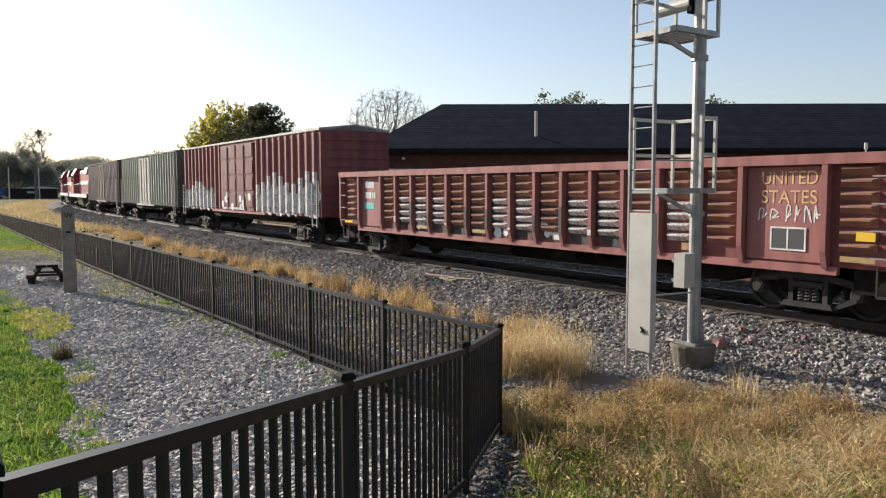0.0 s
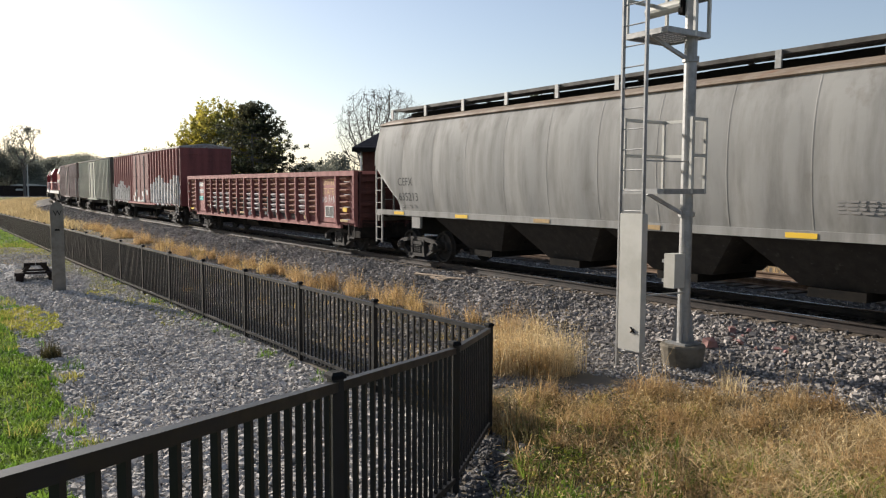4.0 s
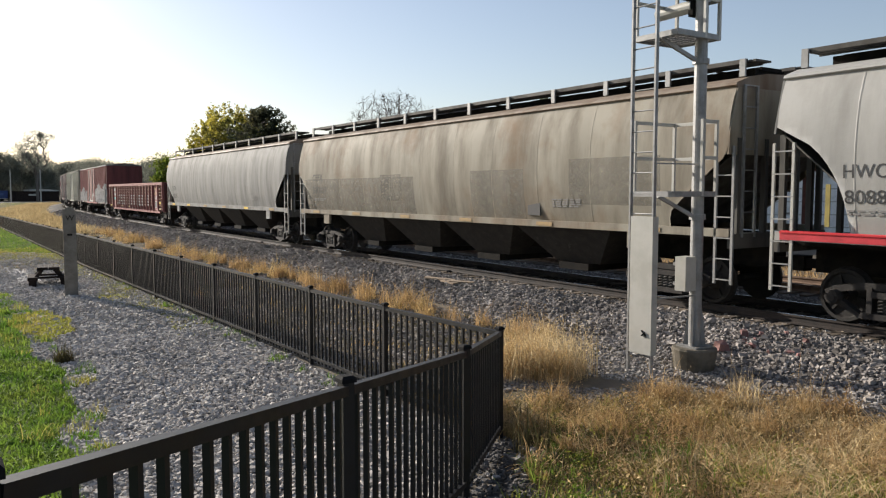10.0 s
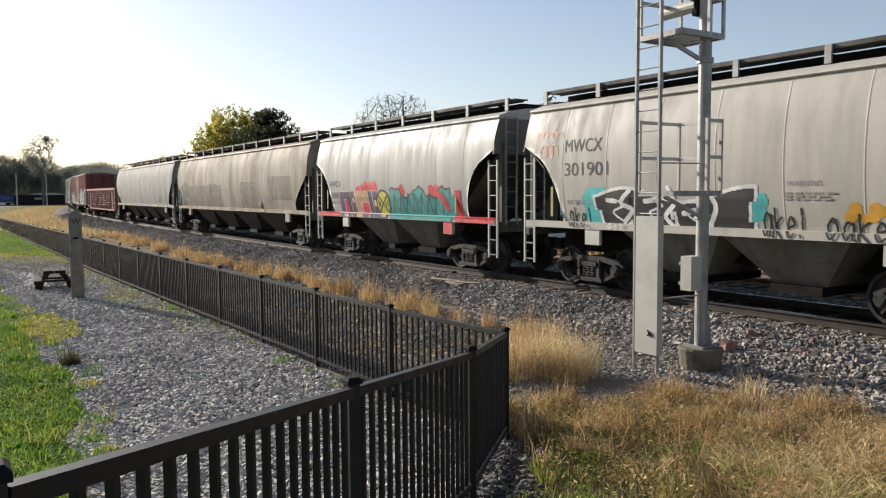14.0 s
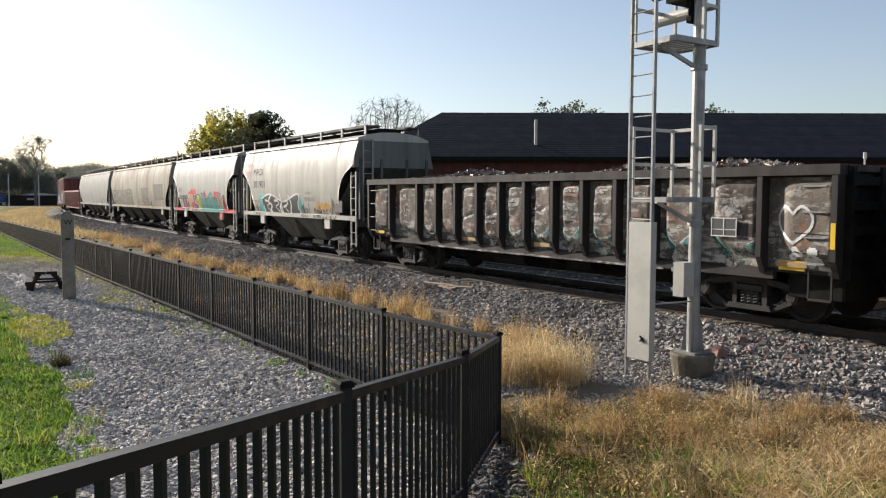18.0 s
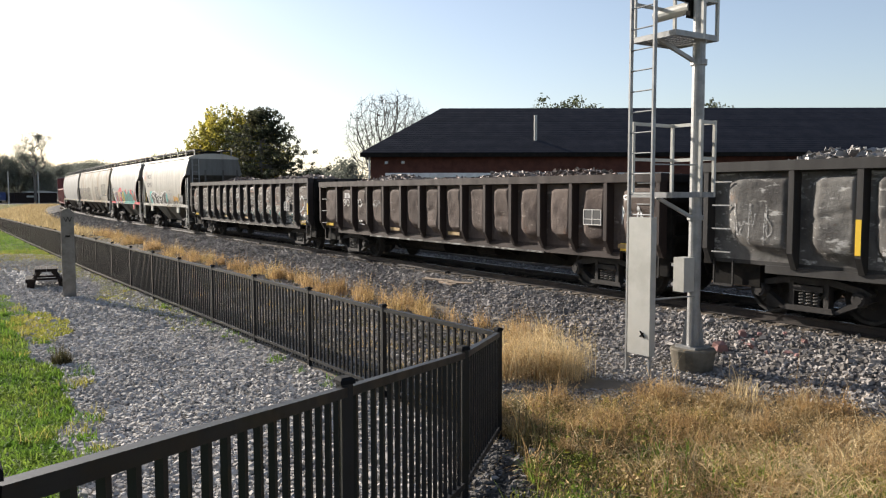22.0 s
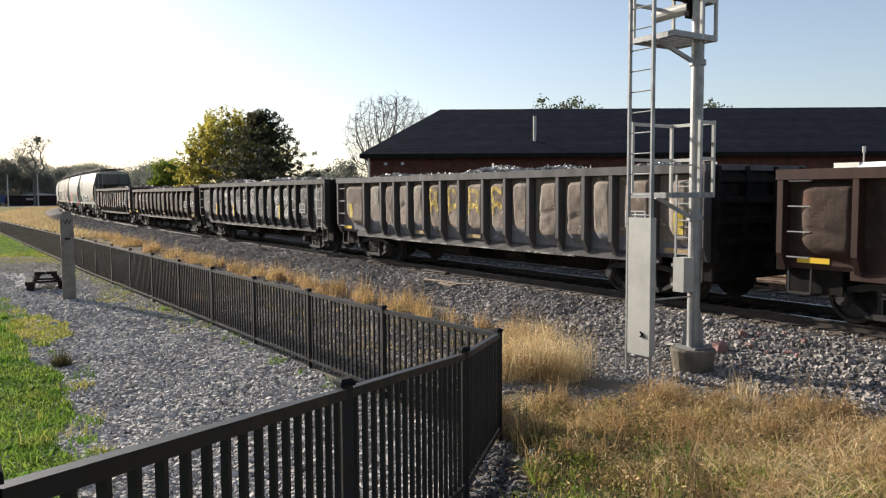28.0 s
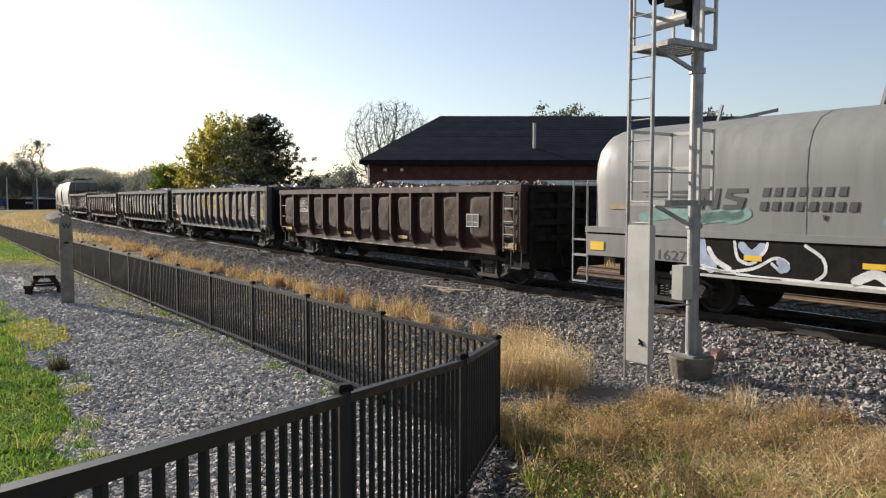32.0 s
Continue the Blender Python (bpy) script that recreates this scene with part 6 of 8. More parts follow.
def blobs(car, colour, x0, x1, z0, z1, n, r, seed, y_at, lift=0.004, cell=0.04, name="spray_cloud"):
    rd = np.random.default_rng(seed)
    cx, cz, cr = rd.uniform(x0, x1, n), rd.uniform(z0, z1, n), r * rd.uniform(0.6, 1.2, n)

    def test(x, z):
        ok = np.zeros(len(x), bool)
        for a, b, c in zip(cx, cz, cr):
            ok |= (x - a) ** 2 + (z - b) ** 2 < c * c
        return ok
    ob = blob_patch(car, name, SPRAY[colour], x0 - r, x1 + r, z0 - r, z1 + r, y_at, test, cell, lift)
    if ob is not None:
        ob["kind"] = "stuff"



# ---- boxcar ----
def boxcar(length, paint_m, rib_m, door_m, label, door_w=4.0, white=False):
    car = thing("boxcar", label, "boxcar", "cars of the freight train")
    h, y, z0, z1 = length / 2, 1.42, 1.12, 4.32
    side = Shape().box(-h, h, -y, -y + 0.04, z0, z1)
    part("side", side, paint_m, car)
    part("side", Shape().box(-h, h, y - 0.04, y, z0, z1), paint_m, car)
    part("floor", Shape().box(-h, h, -y + 0.04, y - 0.04, z0, z0 + 0.08), M_BLACK, car)
    roof_s = Shape().prism([(-y - 0.06, z1), (-y - 0.06, z1 + 0.08), (0, z1 + 0.26), (y + 0.06, z1 + 0.08), (y + 0.06, z1)], "x", -h - 0.03, h + 0.03)
    rf = part("roof", roof_s, M_GALV if white else paint_m, car, "ribbed metal roof")
    n = int(length / 1.2)
    ridge = Shape().prism([(-y, 0.09), (0, 0.27), (y, 0.09), (y, 0.05), (0, 0.23), (-y, 0.05)], "x", -0.04, 0.04).mesh("roof_rib", paint_m)
    for k in range(1, n):
        part("roof_rib", ridge, None, rf, at=pose(-h + length * k / n, 0, z1 + 0.02))
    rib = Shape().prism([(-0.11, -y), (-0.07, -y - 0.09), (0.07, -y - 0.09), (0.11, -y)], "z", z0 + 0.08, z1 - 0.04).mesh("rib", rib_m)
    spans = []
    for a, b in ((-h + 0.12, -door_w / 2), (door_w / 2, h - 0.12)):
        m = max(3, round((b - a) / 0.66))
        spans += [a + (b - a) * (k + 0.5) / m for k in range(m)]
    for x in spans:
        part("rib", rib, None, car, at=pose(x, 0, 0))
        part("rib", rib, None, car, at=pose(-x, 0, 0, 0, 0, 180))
    for q in (0, 1):
        xa = -door_w / 2 + q * door_w / 2
        leaf = Shape().box(xa + 0.03, xa + door_w / 2 - 0.03, -y - 0.1, -y + 0.0, z0 + 0.06, z1 - 0.12)
        dr = part("door", leaf, door_m, car, "sliding plug door")
        for k in range(4):
            zz = z0 + 0.25 + k * 0.74
            part("door_panel", Shape().box(xa + 0.12, xa + door_w / 2 - 0.12, -y - 0.125, -y - 0.1, zz, zz + 0.6), door_m, dr)
        part("lock_bar", Shape().tube((xa + door_w / 4, -y - 0.15, z0 + 0.1), (xa + door_w / 4, -y - 0.15, z1 - 0.2), 0.025, 8), M_GALV, dr)
    part("door_track", Shape().box(-door_w * 0.8, door_w * 0.8, -y - 0.14, -y, z0 - 0.06, z0 + 0.04), rib_m, car)
    for k in (-1, 1):
        end = part("end", Shape().prism([(-y, z0), (y, z0), (y, z1), (0, z1 + 0.2), (-y, z1)], "x", k * h - 0.03, k * h + 0.03), paint_m, car, "corrugated end wall")
        for j in range(9):
            zz = z0 + 0.2 + j * 0.33
            part("corrugation", Shape().prism([(-y + 0.12, zz), (y - 0.12, zz), (y - 0.2, zz + 0.2), (-y + 0.2, zz + 0.2)], "x", k * h, k * (h + 0.07)), paint_m, end)
        ladder_part(car, k * (h - 0.3), -y - 0.12, 0.75, 2.9 if not white else 2.4, M_GALV)
    sill = Shape().prism([(-h, z0), (h, z0), (h, z0 - 0.12), (h * 0.5, z0 - 0.14), (h * 0.42, z0 - 0.3), (-h * 0.42, z0 - 0.3), (-h * 0.5, z0 - 0.14), (-h, z0 - 0.12)], "y", -y + 0.12, -y + 0.2)
    part("side_sill", sill, M_BLACK, car)
    part("centre_sill", Shape().box(-h, h, -0.35, 0.35, 0.7, z0), M_BLACK, car)
    add_couplers(car, length)
    add_trucks(car, h - 2.6)
    if white:
        fl = lambda z, x=0: -y - 0.092
        for x in spans:
            if x > door_w / 2 or x < -door_w / 2 - 1.5:
                top = 2.35 + 0.25 * math.sin(x * 1.7)
                blobs(car, "wash", x - 0.33, x + 0.33, z0 + 0.1, top - 0.25, 34, 0.16, int(x * 10) + 200, lambda z, x=0: -y, 0.004, 0.03)
                part("overspray", Shape().prism([(x - 0.116, -y), (x - 0.074, -y - 0.095), (x + 0.074, -y - 0.095), (x + 0.116, -y)], "z", z0 + 0.1, top + (0.25 if x > 0 else 0)), SPRAY["wash"], car)
        for q in (0, 1):
            blobs(car, "white", -door_w / 2 + 0.2 + q * 2, -0.2 + q * 2, 1.3, 1.9, 7, 0.16, 5 + q, lambda z, x=0: -y - 0.126)
        bars(car, -door_w / 2 + 0.4, 1.26, 1, 3.0, 0.1, SPRAY["white"], lambda z, x=0: -y - 0.126)
    return car


# ---- gondola ----
def rib_places(length, lead, tail, n):
    xs = [-length / 2]
    for d in lead:
        xs.append(xs[-1] + d)
    pitch = (length - sum(lead) - sum(tail)) / n
    for _ in range(n):
        xs.append(xs[-1] + pitch)
    for d in tail:
        xs.append(xs[-1] + d)
    return xs


GY = 1.36


SKINS = {}


def swollen(xa, w, za, zb, ph, ph2, amp):
    """The skin of one panel: swollen between the ribs, flat towards the sill, square-shouldered at the top."""
    def at(z, x=0.0):
        u, v = min(1.0, max(0.0, (x - xa) / w)), min(1.0, max(0.0, (z - za) / (zb - za)))
        ease = lambda q: (lambda c: c * c * (3 - 2 * c))(min(1.0, max(0.0, q)))
        corner = max(0.0, 0.66 - u) / 0.66
        across = ease((u - 0.1) / 0.32) * ease((1.02 - u) / 0.05)
        low = 0.05 + 0.03 * math.sin(ph) + 0.025 * math.sin(ph + 3 * u) + 0.42 * corner ** 2.2
        rise = ease((v - low) / 0.16) * ease((0.985 - v - 0.16 * corner ** 2.5) / 0.07)
        fold = 0.035 * math.exp(-((v - 0.35 - 0.25 * abs(math.sin(ph2)) - 0.05 * math.sin(4 * u + ph)) / 0.025) ** 2) * (ph > 3.4)
        dent = 0.024 * math.sin(3.3 * u + ph) * math.sin(4.2 * v + ph2) - fold + 0.011 * math.sin(10 * v + ph2 + 3 * u) * math.sin(4 * u + ph2) + 0.006 * math.sin(13 * u + ph) * math.sin(17 * v + ph2)
        return -GY - 0.002 - across * rise * (amp + dent)
    return at


def gondola(length, main, rib_m, panel_m, label, ridged=False, load=True, seed=1, lead=(1.45, 1.65), tail=(1.4, 1.35), n=10, top=2.72, skirt_m=None, ribs_at=()):
    car = thing("gondola", label, "gondola car", "cars of the freight train")
    h, y, z0 = length / 2, GY, 0.86
    xs = [-h, *ribs_at, h] if ribs_at else rib_places(length, lead, tail, n)
    rd_out = 0.15 if ridged else 0.22
    part("side", Shape().box(-h, h, -y, -y + 0.03, z0 + 0.05, top - 0.1), main, car)
    part("side", Shape().box(-h, h, y - 0.03, y, z0 + 0.05, top - 0.1), main, car)
    part("floor", Shape().box(-h, h, -y + 0.03, y - 0.03, 1.02, 1.1), M_BLACK, car)
    for k in (-1, 1):
        part("top_chord", Shape().prism([(k * (y - 0.04), top - 0.17), (k * (y + rd_out + 0.01), top - 0.17), (k * (y + rd_out + 0.01), top), (k * (y - 0.02), top)], "x", -h - 0.02, h + 0.02), rib_m, car)
        part("side_sill", Shape().box(-h + 1.2, h - 1.2, k * y - 0.05, k * y + 0.05, z0 - 0.08, z0 + 0.06), rib_m, car)
    rib = Shape().prism([(-y, top - 0.17), (-y - rd_out, top - 0.17), (-y - rd_out, z0 + 0.3), (-y - 0.08, z0 + 0.02), (-y, z0 + 0.02)][::-1], "x", -0.05, 0.05).mesh("rib", rib_m)
    for i, x in enumerate(xs):
        x = min(max(x, -h + 0.06), h - 0.06)
        part("rib", rib, None, car, at=pose(x, 0, 0))
        part("rib", rib, None, car, at=pose(x, 0, 0, 0, 0, 180))
    rd = random.Random(seed)
    if ridged:
        ridge, pale_ridge = {}, {}
        for i in range(len(xs) - 1):
            w = xs[i + 1] - xs[i]
            if i in (1, len(xs) - 3):
                part("plate", Shape().box(xs[i] + 0.08, xs[i + 1] - 0.08, -y - 0.035, -y, z0 + 0.1, top - 0.2), rib_m, car, "flat faded plate")
                continue
            key = round(min(w - 0.28, 0.62), 2)
            if key not in ridge:
                a = key / 2
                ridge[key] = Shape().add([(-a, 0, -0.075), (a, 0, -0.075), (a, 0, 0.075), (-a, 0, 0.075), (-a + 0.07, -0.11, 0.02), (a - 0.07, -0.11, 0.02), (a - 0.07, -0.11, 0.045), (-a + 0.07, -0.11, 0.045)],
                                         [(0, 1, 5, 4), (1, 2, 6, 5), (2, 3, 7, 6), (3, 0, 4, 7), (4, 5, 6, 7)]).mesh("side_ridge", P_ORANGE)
                pale_ridge[key] = ridge[key].copy()
                pale_ridge[key].materials.clear()
                pale_ridge[key].materials.append(P_PALE)
            xc = xs[i] + w / 2 - (0.2 if i == len(xs) - 2 else 0) + (0.1 if i == 0 else 0)
            for k in range(7):
                pale = k < 4 and i in (3, 4, 5, 8, 9, 11, 12, 14)
                part("side_ridge", pale_ridge[key] if pale else ridge[key], None, car, at=pose(xc, -y, z0 + 0.38 + k * 0.205))
    else:
        for i in range(len(xs) - 1):
            at = swollen(xs[i] + 0.05, xs[i + 1] - xs[i] - 0.1, z0 + 0.12, top - 0.2, rd.uniform(0, 6), rd.uniform(0, 6), rd.uniform(0.165, 0.2))
            SKINS.setdefault(car.name, []).append(at)
            nx, nz = 22, 26
            rows = []
            for j in range(nz + 1):
                z = z0 + 0.12 + (top - 0.2 - z0 - 0.12) * j / nz
                rows.append([(x, at(z, x), z) for x in (xs[i] + 0.05 + (xs[i + 1] - xs[i] - 0.1) * k / nx for k in range(nx + 1))])
            cut = 5 + rd.choice((-1, 0, 1))
            part("panel", Shape().grid(rows[cut:]), panel_m, car, "bulging dented side panel", smooth=True)
            part("skirt", Shape().grid(rows[:cut + 1]), skirt_m or main, car, "flat lower edge of the panel", smooth=True)
    for k in (-1, 1):
        s = Shape().box(k * (h - 0.02) - 0.02, k * (h - 0.02) + 0.02, -y, y, z0, top - 0.05)
        ribs = []
        for zz in (1.25, 1.65, 2.05, 2.45):
            ribs.append(Shape().prism([(-y, zz - 0.07), (y, zz - 0.07), (y, zz + 0.07), (-y, zz + 0.07)], "x", k * h, k * (h + 0.1)))
        for yy in (-y + 0.05, y - 0.05, -0.45, 0.45):
            ribs.append(Shape().box(min(k * h, k * (h + 0.12)), max(k * h, k * (h + 0.12)), yy - 0.05, yy + 0.05, z0, top - 0.04))
        # end walls get darker colours than the sides, with their shade painted in
        end = part("end", s, P_SHADERED if ridged else M_BLACK, car, "ribbed end wall")
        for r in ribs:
            part("end_rib", r, P_SHADERED if ridged else M_BLACK, end)
        part("top_chord", Shape().box(k * h - 0.08, k * h + 0.08, -y, y, top - 0.12, top - 0.01), rib_m, car)
        for j in range(4):
            part("grab_iron", ME_RUNG, None, car, at=pose(k * (h - 0.4), -y - 0.2, z0 + 0.25 + j * 0.42))
        part("step", Shape().bar((k * (h - 0.55), -y - 0.05, 0.5), (k * (h - 0.15), -y - 0.05, 0.5), 0.04).bar((k * (h - 0.55), -y - 0.05, 0.5), (k * (h - 0.55), -y - 0.05, z0 + 0.1), 0.03).bar((k * (h - 0.15), -y - 0.05, 0.5), (k * (h - 0.15), -y - 0.05, z0 + 0.1), 0.03), M_TRUCK, car)
    part("centre_sill", Shape().prism([(-h, 1.02), (h, 1.02), (h, 0.75), (h - 3.0, 0.7), (h - 4.0, 0.36), (-h + 4.0, 0.36), (-h + 3.0, 0.7), (-h, 0.75)], "y", -0.35, 0.35), M_BLACK, car)
    for x in np.arange(-h + 4.2, h - 4.0, 1.9):
        part("crossbearer", Shape().prism([(-1.28, 1.02), (1.28, 1.02), (1.28, 0.86), (0.35, 0.5), (-0.35, 0.5), (-1.28, 0.86)], "x", x - 0.06, x + 0.06), M_BLACK, car)
    part("brake_cylinder", Shape().tube((0.9, -0.75, 0.66), (1.7, -0.75, 0.66), 0.16, 12), M_BLACK, car)
    part("air_tank", Shape().tube((-1.9, -0.8, 0.66), (-0.6, -0.8, 0.66), 0.21, 14), M_BLACK, car)
    for k in (-1, 1):
        part("air_hose", Shape().tube((k * (h + 0.1), -0.35, 0.82), (k * (h + 0.3), -0.4, 0.45), 0.025, 6).tube((k * (h + 0.3), -0.4, 0.45), (k * (h + 0.5), -0.3, 0.42), 0.025, 6), M_BLACK, car)
        part("draft_sill", Shape().box(min(k * h, k * (h - 1.0)), max(k * h, k * (h - 1.0)), -1.25, 1.25, 0.5, 1.0), M_BLACK, car)
    add_couplers(car, length)
    add_trucks(car, h - 1.85)
    for i in ((2, 5, 11) if seed == 13 else (1, 4, 7, len(xs) - 2)):
        if i < len(xs) - 1:
            if seed == 13:
                part("reflector", ME_YELLOW, None, car, at=pose(xs[i], -y - rd_out - 0.006, z0 + 0.62, 0, 90, 0))
                continue
            part("reflector", ME_YELLOW if i == 1 else ME_FADED, None, car, at=pose(xs[i] + 0.55 if i > 1 else xs[0] + 0.6, -y - 0.09, z0 + 0.2))
    if not ridged:
        if seed in (11, 12, 15):
            part("reflector", Shape().box(xs[-2] + 0.3, xs[-2] + 0.78, -y - 0.062, -y - 0.05, z0 + 0.1, z0 + 0.26), M_YELLOW, car, "large yellow reflector")
        if seed == 11:
            part("reflector", Shape().box(h - 0.1, h - 0.02, -y - rd_out - 0.008, -y - rd_out, z0 + 0.5, z0 + 0.92), M_YELLOW, car)
        for j in range(5):
            # a hooked rod and short irons on the last panel
            part("grab_iron", Shape().tube((h - 0.75, -y - 0.17, z0 + 0.42 + j * 0.32), (h - 0.14, -y - 0.17, z0 + 0.4 + j * 0.32), 0.012, 6).tube((h - 0.75, -y - 0.17, z0 + 0.42 + j * 0.32), (h - 0.75, -y - 0.02, z0 + 0.42 + j * 0.32), 0.012, 6), M_TRUCK, car)
        if seed in (13, 14, 15):
            stile = M_GALV if seed != 15 else rib_m
            for x in (h - 0.62, h - 0.2):
                part("ladder_stile", Shape().box(x - 0.022, x + 0.022, -y - 0.26, -y - 0.235, z0 + 0.05, top - 0.2), stile, car, "worn ladder stile")
            for j in range(5):
                part("rung", Shape().bar((h - 0.6, -y - 0.25, z0 + 0.16 + j * 0.32), (h - 0.22, -y - 0.25, z0 + 0.16 + j * 0.32), 0.024), M_GALV, car, "pale worn rung")
        part("rivet_strip", Shape().box(-h + 3.6, h - 3.6, -y - 0.075, -y - 0.05, z0 - 0.1, z0 - 0.06), S_G1, car, "dusty rivet strip")
    if load:
        rg = np.random.default_rng(seed + 40)
        gx, gy = np.meshgrid(np.linspace(-h + 0.15, h - 0.15, 60), np.linspace(-y + 0.05, y - 0.05, 12))

        def heap(px, py):
            return top - 0.2 + 0.31 * (1 - (py / y) ** 2) * (0.88 + 0.25 * np.sin(px * 0.8 + seed) + 0.2 * np.sin(px * 2.1 + 2 * seed)) * np.clip((h - np.abs(px)) / 1.5, 0.1, 1)
        rows = [[(gx[a, b], gy[a, b], heap(gx[a, b], gy[a, b]) - 0.08) for b in range(60)] for a in range(12)]
        ld = part("scrap_load", Shape().grid(rows), P_SCRAP, car, "heap of shredded scrap metal")
        m = 3000
        px, py = rg.uniform(-h + 0.25, h - 0.25, m), rg.uniform(-y + 0.12, y - 0.12, m)
        c = np.stack([px, py, heap(px, py) - 0.02], 1)
        d1 = rg.normal(0, 1, (m, 3))
        d1[:, 2] *= 0.45
        d1 /= np.linalg.norm(d1, axis=1)[:, None]
        d2 = np.cross(d1, rg.normal(0, 1, (m, 3)))
        d2 /= np.linalg.norm(d2, axis=1)[:, None]
        ln, wd = rg.uniform(0.03, 0.14, m)[:, None], rg.uniform(0.02, 0.07, m)[:, None]
        d3 = np.cross(d1, d2) * 0.012
        quad = [c - d1 * ln - d2 * wd, c + d1 * ln - d2 * wd * 0.7, c + d1 * ln * 0.8 + d2 * wd + d3, c - d1 * ln + d2 * wd]
        v = np.stack(quad + [q + d3 for q in quad], 1).reshape(-1, 3)
        f = np.array([(0, 1, 2, 3), (7, 6, 5, 4), (0, 4, 5, 1), (1, 5, 6, 2), (2, 6, 7, 3), (3, 7, 4, 0)])[None] + (np.arange(m) * 8)[:, None, None]
        sc = new("scrap", np_mesh("scrap", v, f.reshape(-1, 4), P_SHREDS if seed in (13, 14) else P_SCRAP))
        sc.data.shade_flat()
        sc.parent = ld
        sc["kind"] = "stuff"
    return car, xs


# ---- covered hopper ----
HOP = [(1.44, 1.50), (1.49, 1.7), (1.55, 2.05), (1.585, 2.45), (1.59, 2.85), (1.565, 3.25), (1.51, 3.6), (1.43, 3.88), (1.36, 4.06)]


def hop_y(z, x=0):
    for (y0, a), (y1, b) in zip(HOP[:-1], HOP[1:]):
        if a <= z <= b:
            return -(y0 + (y1 - y0) * (z - a) / (b - a))
    return -HOP[0][0] if z < HOP[0][1] else -HOP[-1][0]


def hop_side(length, panels, dent):
    """The near side's surface, with its bulging sheets."""
    def at(z, x=0.0):
        s = (x + length / 2) * panels / length
        u = s % 1.0
        k = int(s)
        # each sheet swells between its seams and is creased in its own way lower down
        fold = dent * 0.34 * math.sin(6.283 * (1.5 * u + 0.37 * (k * 7 % 5)) + 1.2 * z) * math.sin(math.pi * u) * min(1, max(0, (3.3 - z) / 1.2))
        dimple = dent * 0.3 * math.sin(2.3 * x + 1.1 * k + 2.4 * z) * math.sin(1.9 * z + 0.8 * x) * math.sin(math.pi * u)
        return hop_y(z) - dent * math.sin(math.pi * u) * min(1, max(0, (4.06 - z) * 2)) - fold - dimple
    return at


